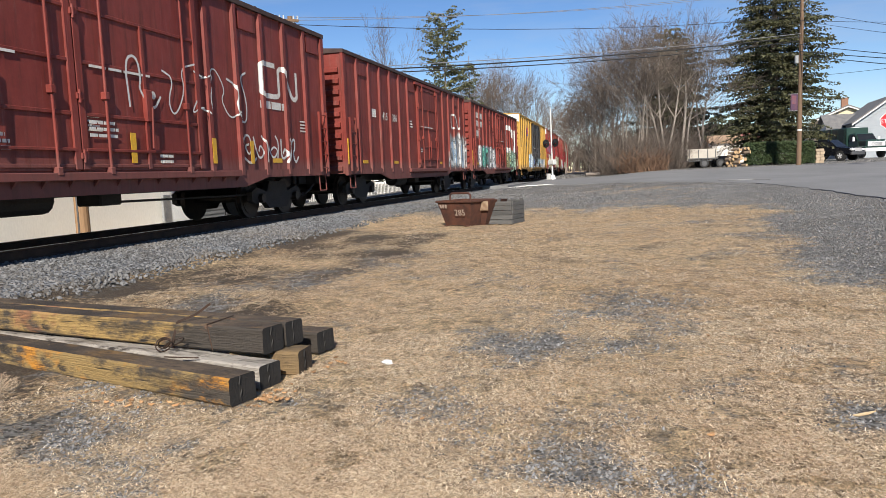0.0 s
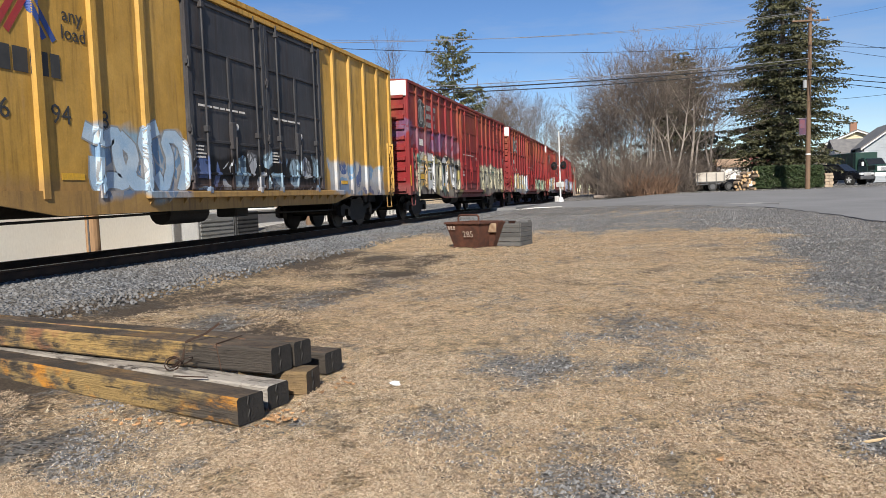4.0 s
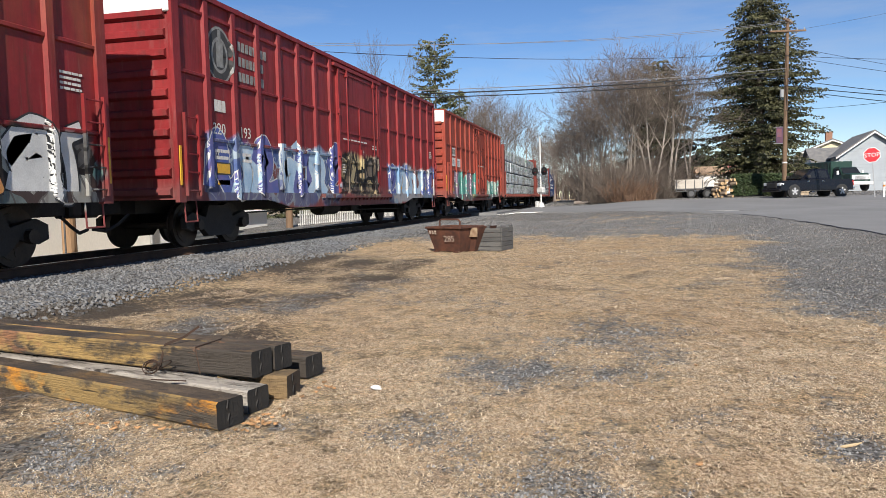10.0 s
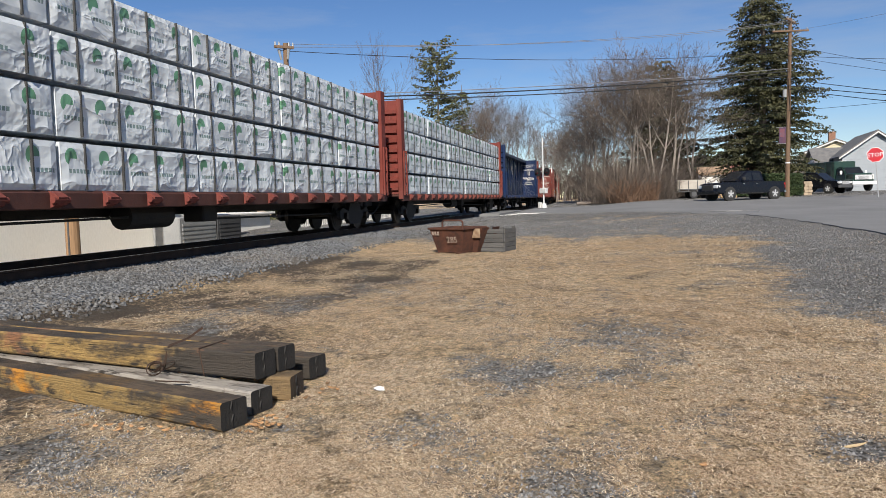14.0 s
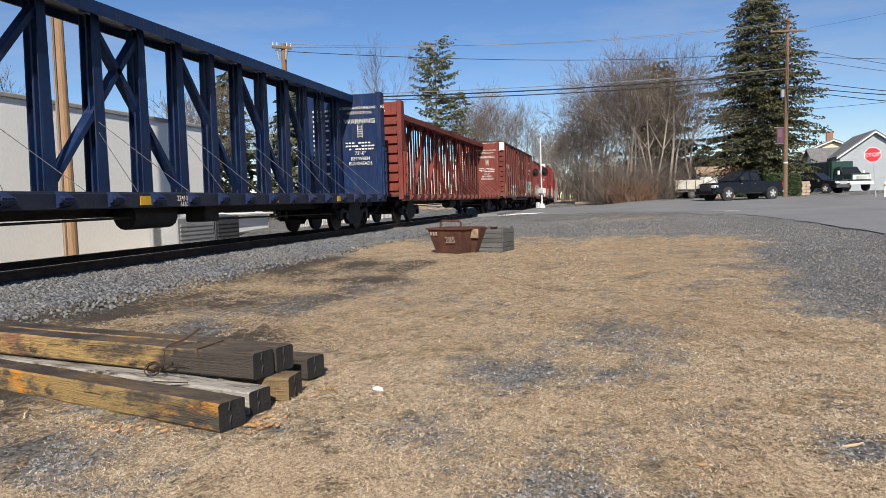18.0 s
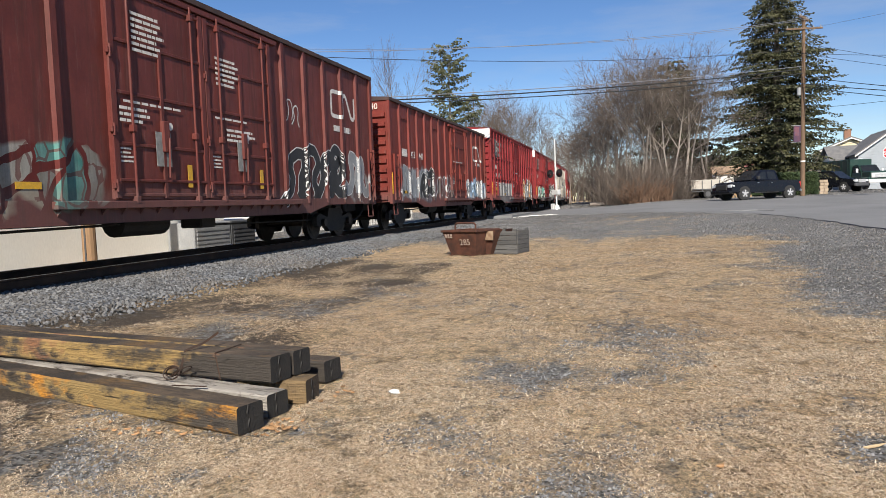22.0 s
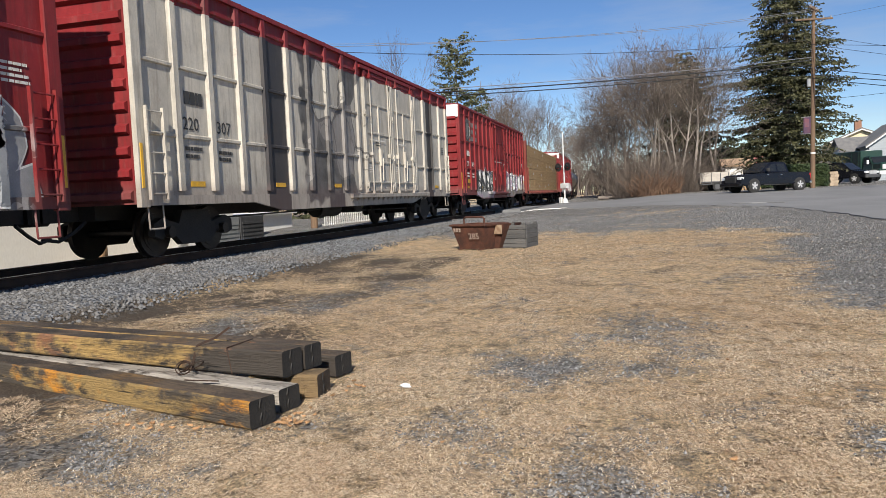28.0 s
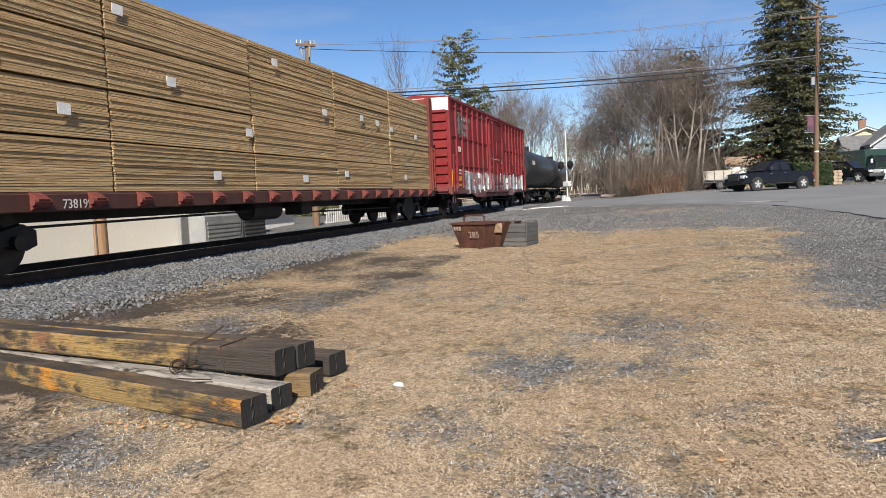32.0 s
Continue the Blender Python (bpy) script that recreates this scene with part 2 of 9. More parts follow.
    b.inputs["Specular IOR Level"].default_value = 0.22
    bump(nt, b, maths(nt, "ADD", maths(nt, "MULTIPLY", dent, 1.0), maths(nt, "MULTIPLY", grain, 0.12)), 0.35, 0.02)
    return m


def glossy(name, col, rough=0.25, metal=0.0, coat=0.0, dirt=0.06, spec=0.5):
    m, nt, b = nodes_of(name)
    v = coords(nt)
    d = noise_fac(nt, v, 3.0, 6, 0.65, 0.35, 0.75)
    nt.links.new(mix(nt, maths(nt, "MULTIPLY", d, dirt), col, (0.16, 0.14, 0.12)), b.inputs["Base Color"])
    rr = nt.nodes.new("ShaderNodeMapRange")
    rr.inputs[3].default_value, rr.inputs[4].default_value = rough, min(rough + 0.2, 1)
    nt.links.new(d, rr.inputs[0])
    nt.links.new(rr.outputs[0], b.inputs["Roughness"])
    b.inputs["Metallic"].default_value = metal
    b.inputs["Coat Weight"].default_value = coat
    b.inputs["Specular IOR Level"].default_value = spec
    return m


black_iron = surface("black_iron", (0.01, 0.009, 0.009), (0.02, 0.017, 0.015), 3, 0.75, 0.0, 30, 0.3)
wheel_steel = surface("wheel_steel", (0.02, 0.016, 0.014), (0.045, 0.034, 0.027), 5, 0.5, 0.5, 40, 0.2)
tread_steel = surface("tread_steel", (0.4, 0.39, 0.38), (0.55, 0.53, 0.5), 9, 0.3, 0.9, 60, 0.1)
rail_rust = surface("rail_rust", (0.05, 0.028, 0.018), (0.095, 0.05, 0.03), 3, 0.85, 0.2, 40, 0.3)
white_paint = surface("white_paint", (0.78, 0.77, 0.74), (0.66, 0.65, 0.62), 3, 0.6, 0, 30, 0.1)
lettering = surface("lettering", (0.72, 0.7, 0.66), (0.55, 0.52, 0.48), 6, 0.7, 0, 30, 0.05)
dark_lettering = surface("dark_lettering", (0.03, 0.03, 0.03), (0.05, 0.05, 0.05), 6, 0.7, 0, 30, 0.05)
yellow_mark = surface("yellow_mark", (0.72, 0.4, 0.02), (0.55, 0.32, 0.04), 6, 0.55, 0, 30, 0.05)

# ---- helpers for meshes ----


def part(name, bm, material, parent=None, label="", smooth=False):
    """Link a bmesh as one mesh object under a thing or part."""
    me = bpy.data.meshes.new(name)
    bm.to_mesh(me)
    bm.free()
    if smooth:
        me.polygons.foreach_set("use_smooth", [True] * len(me.polygons))
    for m in (material if isinstance(material, (list, tuple)) else (material,)):
        me.materials.append(m)
    ob = new(name, me)
    if parent is not None:
        ob.parent = parent
    if label:
        tagged(ob, label)
    return ob


def thing(name, m, label, category, group="", kind=""):
    ob = new(name)
    ob.empty_display_size = 0.3
    ob.matrix_basis = m
    return tagged(ob, label, category, group, kind)


def box(bm, x0, x1, y0, y1, z0, z1, bevel=0.0, m=None, mi=0):
    r = bmesh.ops.create_cube(bm, size=1.0)
    vs = r["verts"]
    for v in vs:
        v.co = Vector((x0 + (v.co.x + 0.5) * (x1 - x0), y0 + (v.co.y + 0.5) * (y1 - y0), z0 + (v.co.z + 0.5) * (z1 - z0)))
    if m is not None:
        bmesh.ops.transform(bm, matrix=m, verts=vs)
    fs = list({f for v in vs for f in v.link_faces})
    for f in fs:
        f.material_index = mi
    if bevel:
        es = list({e for v in vs for e in v.link_edges})
        bmesh.ops.bevel(bm, geom=es, offset=bevel, segments=1, affect="EDGES")
    return vs


def rod(bm, a, b, r, n=8, r2=None, mi=0):
    """A round bar from a to b."""
    a, b = Vector(a), Vector(b)
    d = b - a
    g = bmesh.ops.create_cone(bm, cap_ends=True, segments=n, radius1=r, radius2=r if r2 is None else r2, depth=d.length)
    q = d.to_track_quat("Z", "Y").to_matrix().to_4x4()
    bmesh.ops.transform(bm, matrix=Matrix.Translation((a + b) / 2) @ q, verts=g["verts"])
    for f in {f for v in g["verts"] for f in v.link_faces}:
        f.material_index = mi
    return g["verts"]


def prism(bm, pts, axis, lo, hi, mi=0):
    """Extrude a closed outline of 2D points along an axis; the points are in the other two axes, in order."""
    def at(p, k):
        return {"x": (k, p[0], p[1]), "y": (p[0], k, p[1]), "z": (p[0], p[1], k)}[axis]
    va = [bm.verts.new(at(p, lo)) for p in pts]
    vb = [bm.verts.new(at(p, hi)) for p in pts]
    fs = [bm.faces.new(va), bm.faces.new(vb[::-1])]
    for i in range(len(pts)):
        j = (i + 1) % len(pts)
        fs.append(bm.faces.new((va[i], vb[i], vb[j], va[j])))
    for f in fs:
        f.material_index = mi
    bmesh.ops.recalc_face_normals(bm, faces=fs)
    return va + vb


def words(text, size, m, material, parent, name="lettering", label="", align="LEFT", thick=0.0015):
    """Painted writing as a thin mesh; it stands in the XZ plane of m."""
    cu = bpy.data.curves.new(name, "FONT")
    cu.body, cu.size, cu.align_x, cu.extrude, cu.resolution_u = text, size, align, thick, 2
    tmp = bpy.data.objects.new(name, cu)
    me = bpy.data.meshes.new_from_object(tmp)
    bpy.data.objects.remove(tmp)
    bpy.data.curves.remove(cu)
    me.materials.clear()
    me.materials.append(material)
    ob = new(name, me)
    ob.parent = parent
    ob.matrix_basis = m
    if label:
        tagged(ob, label)
    return ob


def smooth01(a, b, v):
    t = min(max((v - a) / (b - a), 0.0), 1.0)
    return t * t * (3 - 2 * t)


# ---- the lie of the land ----
RAIL_Z, SIDE_X, HALF_W, CURVE_Y, CURVE_R = 0.62, -8.14, 1.55, 33.0, 1400.0


def track_x(s):
    return SIDE_X - HALF_W - (max(s - CURVE_Y, 0.0) ** 2) / (2 * CURVE_R)


def open_ground(x, y):
    k = smooth01(-4, 2, x)
    return (0.0135 + 0.005 * k) * min(max(y, -30.0), 75.0)


def ground_z(x, y):
    """Height of the ground: a gentle rise, with the track's stone bed along it."""
    z = open_ground(x, y)
    d = abs(x - track_x(y))
    bed = RAIL_Z - 0.2
    if d < 3.7:
        shoulder = smooth01(3.7, 1.7, d)
        z = z + (bed - z) * shoulder
    if x < track_x(y) - 4.2:
        z = min(z, -0.05 + 0.45 * smooth01(22.0, 34.0, y))
    return z


# bare gravel patches in the grass: x, y and half sizes; negative weight for straw islands
PATCHES = [(0.2, 7.6, 0.55, 0.8, 1.05), (-0.4, 7.1, 0.4, 0.6, 0.75), (-1.15, 6.2, 0.55, 0.8, 0.5), (-0.15, 5.9, 0.35, 0.4, 0.85), (-0.8, 5.9, 0.35, 0.4, 0.4), (-4.6, 9.7, 1.25, 2.3, 0.35), (-4.9, 8.2, 0.8, 1.2, 0.25), (-3.5, 3.5, 0.85, 1.0, 0.95),
           (-2.54, 3.2, 0.5, 0.35, 0.5), (-0.45, 3.48, 0.5, 0.28, 1.0), (0.05, 3.4, 0.35, 0.2, 0.75), (0.45, 4.8, 0.5, 0.25, 0.35), (1.25, 4.33, 0.25, 0.19, 0.9), (-1.55, 9.0, 0.5, 0.6, 0.5), (2.6, 9.6, 0.6, 1.6, 0.6), (3.0, 14.5, 1.0, 4.2, 0.8),
           (-3.0, 9.6, 0.6, 1.2, 0.55), (-1.09, 4.15, 0.36, 0.3, 0.5), (0.35, 6.5, 0.3, 0.5, 0.4), (-7.0, 11.5, 0.8, 2.2, -0.55), (-5.6, 6.6, 0.7, 0.8, -0.4), (0.2, 31.0, 2.6, 5.0, -0.75), (-2.0, 12.5, 1.6, 2.5, -0.3)]


def bareness(x, y):
    """How far the gravel shows through the grass, 0 to 1."""
    v = 0.17 + 0.34 * noise.noise((x * 0.8 + 1.7, y * 0.5 + 0.6, 0.3)) + 0.4 * noise.noise((x * 1.9, y * 1.3, 5.0)) + 0.22 * noise.noise((x * 5.0, y * 3.6, 2.0))
    for px, py, rx, ry, w in PATCHES:
        d = ((x - px) / rx) ** 2 + ((y - py) / ry) ** 2
        if d < 6:
            v += 0.5 * w * math.exp(-d * 0.8)
    rim = 0.155 * y + 0.05 + 0.5 * noise.noise((y * 0.35, 7.0, 0))
    if y > 6:
        v += 0.9 * smooth01(6.5, 12.0, y) * smooth01(rim - 0.7, rim + 1.7, x + 0.5 * noise.noise((x * 0.9, y * 0.6, 2.0)))
    v += 0.95 * smooth01(17.5, 25.0, y + 1.5 * noise.noise((x * 0.5, y * 0.2, 9)))
    return min(max(v, 0.0), 1.0)


def soil(x, y):
    """Dark trodden earth, mostly along the foot of the track bed."""
    k = smooth01(-3.0, -4.4, x + 0.5 * noise.noise((y * 0.4, 3.0, 1.0))) * smooth01(19.0, 14.0, y)
    return 0.12 + 0.62 * k + 0.6 * noise.noise((x * 1.1, y * 0.8, 8.0)) + 0.3 * noise.noise((x * 0.35, y * 0.3, 4.0))


def hummocks(x, y):
    """Small relief of the verge."""
    return 0.018 * noise.noise((x * 0.9, y * 0.9, 0)) + 0.03 * noise.noise((x * 0.23, y * 0.23, 4)) + 0.014 * noise.noise((x * 3.1, y * 2.7, 6))


def make_ground():
    near_x = [float(v) for v in np.arange(-8.1, 7.01, 0.15)]
    near_y = [float(v) for v in np.arange(2.1, 26.01, 0.16)]
    xs = [-3000, -800, -250, -110, -60, -38] + [float(v) for v in np.arange(-26, -8.4, 0.5)] + near_x + [float(v) for v in np.arange(7.5, 24.1, 0.5)] + [32, 50, 90, 220, 800, 3000]
    ys = [-1500, -300, -90, -40, -22] + [float(v) for v in np.arange(-12, 1.9, 0.6)] + near_y + [float(v) for v in np.arange(26.5, 90.1, 0.6)] + [100, 120, 160, 240, 500, 1200, 3500]
    verts, faces, bare, earth = [], [], [], []
    nx = len(xs)
    for y in ys:
        for x in xs:
            near = -15 < x < 20 and -5 < y < 60
            bumpy = hummocks(x, y) if near else 0.0
            verts.append((x, y, ground_z(x, y) + bumpy))
            earth.append(soil(x, y))
            bare.append(bareness(x, y) if -30 < x < 40 and -20 < y < 95 else 0.35)
    for j in range(len(ys) - 1):
        for i in range(nx - 1):
            k = j * nx + i
            faces.append((k, k + 1, k + nx + 1, k + nx))
    me = bpy.data.meshes.new("ground")
    me.from_pydata(verts, [], faces)
    me.attributes.new("bare", "FLOAT", "POINT").data.foreach_set("value", bare)
    me.attributes.new("earth", "FLOAT", "POINT").data.foreach_set("value", earth)
    me.polygons.foreach_set("use_smooth", [True] * len(faces))
    return me


def ground_material():
    m, nt, b = nodes_of("verge")
    v = coords(nt)
    straw = mix(nt, noise_fac(nt, v, 0.9, 5, 0.65, 0.3, 0.7), (0.95, 0.75, 0.49), (0.78, 0.59, 0.38))
    straw = mix(nt, noise_fac(nt, coords(nt, (1, 1, 1), "Object", (9, 4, 0)), 0.35, 4, 0.6, 0.45, 0.68), straw, (0.72, 0.52, 0.32))
    fibre = noise_fac(nt, coords(nt, (1.0, 0.6, 1)), 60, 7, 0.8, 0.34, 0.66)
    clump = noise_fac(nt, coords(nt, (1.0, 0.75, 1), "Object", (3, 3, 0)), 12, 7, 0.72, 0.3, 0.7)
    straw = mix(nt, 0.9, straw, mix(nt, fibre, (0.07, 0.06, 0.052), (1.86, 1.82, 1.74)), "MULTIPLY")
    gaps = noise_fac(nt, coords(nt, (1.0, 0.8, 1), "Object", (7, 1, 0)), 5.5, 8, 0.78, 0.5, 0.6)
    thin = noise_fac(nt, coords(nt, (1.0, 0.8, 1), "Object", (2, 9, 0)), 17, 6, 0.75, 0.54, 0.62)
    hole = maths(nt, "MAXIMUM", maths(nt, "MULTIPLY", gaps, 0.7), maths(nt, "MULTIPLY", thin, 0.75))
    straw = mix(nt, hole, straw, mix(nt, fibre, (0.05, 0.04, 0.03), (0.24, 0.185, 0.135)))
    straw = mix(nt, 0.55, straw, mix(nt, clump, (0.36, 0.33, 0.31), (1.3, 1.3, 1.3)), "MULTIPLY")
    stones = nt.nodes.new("ShaderNodeTexVoronoi")
    stones.inputs["Scale"].default_value = 46
    nt.links.new(v, stones.inputs["Vector"])
    sc = nt.nodes.new("ShaderNodeSeparateColor")
    nt.links.new(stones.outputs["Color"], sc.inputs[0])
    gravel = mix(nt, sc.outputs[0], (0.07, 0.069, 0.067), (0.47, 0.46, 0.445))
    gravel = mix(nt, maths(nt, "GREATER_THAN", sc.outputs[1], 0.955), gravel, (0.5, 0.49, 0.47))
    gravel = mix(nt, noise_fac(nt, v, 0.8, 5, 0.65, 0.35, 0.7), gravel, mix(nt, 0.5, gravel, (0.1, 0.088, 0.075)))
    at = nt.nodes.new("ShaderNodeAttribute")
    at.attribute_name = "bare"
    tuft = noise_fac(nt, v, 6.5, 6, 0.75, 0.3, 0.7)
    edge = nt.nodes.new("ShaderNodeMapRange")
    edge.inputs[1].default_value, edge.inputs[2].default_value = 0.3, 0.8
    nt.links.new(maths(nt, "ADD", at.outputs["Fac"], maths(nt, "MULTIPLY", maths(nt, "SUBTRACT", tuft, 0.5), 1.0)), edge.inputs[0])
    ea = nt.nodes.new("ShaderNodeAttribute")
    ea.attribute_name = "earth"
    crumb = noise_fac(nt, v, 14, 7, 0.8, 0.25, 0.75)
    soft = nt.nodes.new("ShaderNodeMapRange")
    soft.inputs[1].default_value, soft.inputs[2].default_value = 0.4, 0.75
    nt.links.new(maths(nt, "ADD", ea.outputs["Fac"], maths(nt, "MULTIPLY", maths(nt, "SUBTRACT", crumb, 0.5), 1.1)), soft.inputs[0])
    straw = mix(nt, soft.outputs[0], straw, mix(nt, fibre, (0.07, 0.055, 0.042), (0.2, 0.16, 0.125)))
    col = mix(nt, edge.outputs[0], straw, gravel)
    nt.links.new(col, b.inputs["Base Color"])
    b.inputs["Roughness"].default_value = 0.95
    b.inputs["Specular IOR Level"].default_value = 0.2
    h = maths(nt, "ADD", maths(nt, "MULTIPLY", fibre, 0.7), maths(nt, "ADD", maths(nt, "MULTIPLY", clump, 1.2), maths(nt, "MULTIPLY", stones.outputs["Distance"], 0.8)))
    bump(nt, b, h, 1.0, 0.05)
    return m


verge = ground_material()
ground_mesh = make_ground()
ground_mesh.materials.append(verge)
tagged(new("ground", ground_mesh), "flat verge of dry straw-coloured grass and grey gravel", "ground", kind="structure")

# ---- track ----
sleeper_wood = surface("sleeper_wood", (0.05, 0.038, 0.03), (0.1, 0.075, 0.055), 3, 0.9, 0, 25, 0.5, 0.01, (6, 1, 1), vary=0.25)
ballast_stone = surface("ballast_stone", (0.2, 0.21, 0.225), (0.36, 0.37, 0.385), 6, 0.9, 0, 30, 0.3, 0.004, vary=0.0)


def rail_line(offset, name):
    bm = bmesh.new()
    prof = [(-0.068, 0), (0.068, 0), (0.068, 0.012), (0.012, 0.03), (0.012, 0.125), (0.036, 0.135), (0.036, 0.168), (-0.036, 0.168), (-0.036, 0.135), (-0.012, 0.125), (-0.012, 0.03), (-0.068, 0.012)]
    stations = [-60.0, -20.0] + [float(v) for v in range(-10, 34, 4)] + [float(v) for v in range(38, 170, 6)]
    rings = []
    for s in stations:
        rings.append([bm.verts.new((track_x(s) + offset + px, s, RAIL_Z - 0.172 + pz)) for px, pz in prof])
    n = len(prof)
    for a, b in zip(rings, rings[1:]):
        for i in range(n):
            f = bm.faces.new((a[i], a[(i + 1) % n], b[(i + 1) % n], b[i]))
            f.material_index = 1 if i == 6 else 0
    bm.faces.new(rings[0][::-1])
    bm.faces.new(rings[-1])
    bmesh.ops.recalc_face_normals(bm, faces=bm.faces[:])
    return tagged(part(name, bm, (rail_rust, tread_steel)), "rusty steel rail with a worn bright head", "rail", "rails of the track", "structure")


rail_line(0.752, "rail")
rail_line(-0.752, "rail")


def ballast_bed():
    """Loose stones of the track bed, nearest stretch as single stones joined into one."""
    rng = random.Random(5)
    verts, faces = [], []
    shape = [(-1, -1, -0.7), (1, -0.9, -0.7), (0.9, 1, -0.7), (-0.9, 0.9, -0.7), (-0.6, -0.5, 0.8), (0.55, -0.6, 0.7), (0.5, 0.6, 0.85), (-0.5, 0.5, 0.7)]
    quads = [(4, 5, 6, 7), (0, 1, 5, 4), (1, 2, 6, 5), (2, 3, 7, 6), (3, 0, 4, 7)]
    count = 0
    while count < 40000:
        y = 3.0 + 50.0 * rng.random() ** 1.6
        d = rng.uniform(0.85, 3.3)
        if d > 2.4 and rng.random() < (d - 2.4) / 0.8:
            continue
        if y > 36 and rng.random() < 0.6:
            continue
        x = track_x(y) + d
        r = rng.uniform(0.013, 0.03)
        z = ground_z(x, y) + 0.012 + rng.uniform(-0.01, 0.02)
        m = Matrix.Translation((x, y, z)) @ Euler((rng.uniform(-0.6, 0.6), rng.uniform(-0.6, 0.6), rng.uniform(0, 6.3))).to_matrix().to_4x4()
        base = len(verts)
        for c in shape:
            p = m @ Vector((c[0] * r * rng.uniform(0.7, 1.25), c[1] * r * rng.uniform(0.7, 1.2), c[2] * r * rng.uniform(0.6, 1.1)))
            verts.append(p[:])
        faces += [tuple(base + i for i in q) for q in quads]
        count += 1
    me = bpy.data.meshes.new("ballast")
    me.from_pydata(verts, [], faces)
    mat, nt, b = nodes_of("ballast_chips")
    g = nt.nodes.new("ShaderNodeNewGeometry")
    v = coords(nt)
    col = mix(nt, g.outputs["Random Per Island"], (0.02, 0.022, 0.025), (0.2, 0.207, 0.218))
    col = mix(nt, noise_fac(nt, v, 0.6, 4, 0.6, 0.4, 0.7), col, mix(nt, 0.5, col, (0.16, 0.13, 0.1)))
    col = mix(nt, 0.3, col, mix(nt, noise_fac(nt, v, 60, 3), (0.5, 0.5, 0.5), (1.2, 1.2, 1.2)), "MULTIPLY")
    nt.links.new(col, b.inputs["Base Color"])
    b.inputs["Roughness"].default_value = 0.9
    me.materials.append(mat)
    tagged(new("ballast", me), "crushed grey stone ballast along the track", "ballast", kind="stuff")


def ballast_sheet():
    bm = bmesh.new()
    rows = []
    ys = [-40.0] + [float(v) * 1.0 for v in range(-8, 60)] + [70.0, 90.0, 120.0, 165.0]
    for y in ys:
        row = []
        for d in (-3.6, -3.2, -2.6, -1.9, -0.9, 0.9, 1.7, 2.1, 2.4, 2.65, 2.9):
            jag = 0.25 * noise.noise((y * 0.8, d, 2)) if abs(d) > 2.5 else 0
            x = track_x(y) + d + jag
            row.append(bm.verts.new((x, y, ground_z(x, y) + 0.03 + 0.01 * noise.noise((x * 3, y * 3, 1)) - (0.07 if d > 2.7 or d < -3.5 else 0))))
        rows.append(row)
    for a, b in zip(rows, rows[1:]):
        for i in range(len(a) - 1):
            bm.faces.new((a[i], a[i + 1], b[i + 1], b[i]))
    m, nt, b = nodes_of("ballast_bed")
    v = coords(nt)
    st = nt.nodes.new("ShaderNodeTexVoronoi")
    st.inputs["Scale"].default_value = 20
    nt.links.new(v, st.inputs["Vector"])
    sc = nt.nodes.new("ShaderNodeSeparateColor")
    nt.links.new(st.outputs["Color"], sc.inputs[0])
    col = mix(nt, sc.outputs[0], (0.04, 0.043, 0.05), (0.22, 0.23, 0.245))
    nt.links.new(mix(nt, noise_fac(nt, v, 0.5, 4, 0.6, 0.4, 0.7), col, mix(nt, 0.5, col, (0.1, 0.08, 0.06))), b.inputs["Base Color"])
    b.inputs["Roughness"].default_value = 0.95
    bump(nt, b, st.outputs["Distance"], 0.9, 0.05)
    tagged(part("track_bed", bm, m, smooth=True), "grey stone bed under the track", "track bed", kind="structure")


ballast_sheet()
ballast_bed()


def sleepers():
    bm = bmesh.new()
    box(bm, -1.3, 1.3, -0.115, 0.115, -0.15, 0.0, 0.012)
    first = part("sleeper", bm, sleeper_wood)
    tagged(first, "dark creosoted wooden sleeper under the rails", "sleeper", "sleepers of the track")
    s = 3.0
    rng = random.Random(2)
    first.matrix_basis = pose(track_x(2.4), 2.4, RAIL_Z - 0.172, 0, 0, 0.5)
    while s < 75:
        ob = copy_thing(first, pose(track_x(s) + rng.uniform(-0.05, 0.05), s, RAIL_Z - 0.172 + rng.uniform(-0.006, 0.004), 0, 0, rng.uniform(-1.2, 1.2)))
        s += 0.53


sleepers()

# ---- railcars: each is built in its own space, rail top at z = 0, the side towards the open ground at +x ----
CARS = []
SHEET = 1.485


def travelled(t):
    u = t / 10
    return 126.24821 * u + 4.55639 * u ** 2 - 2.67993 * u ** 3 + 0.34018 * u ** 4


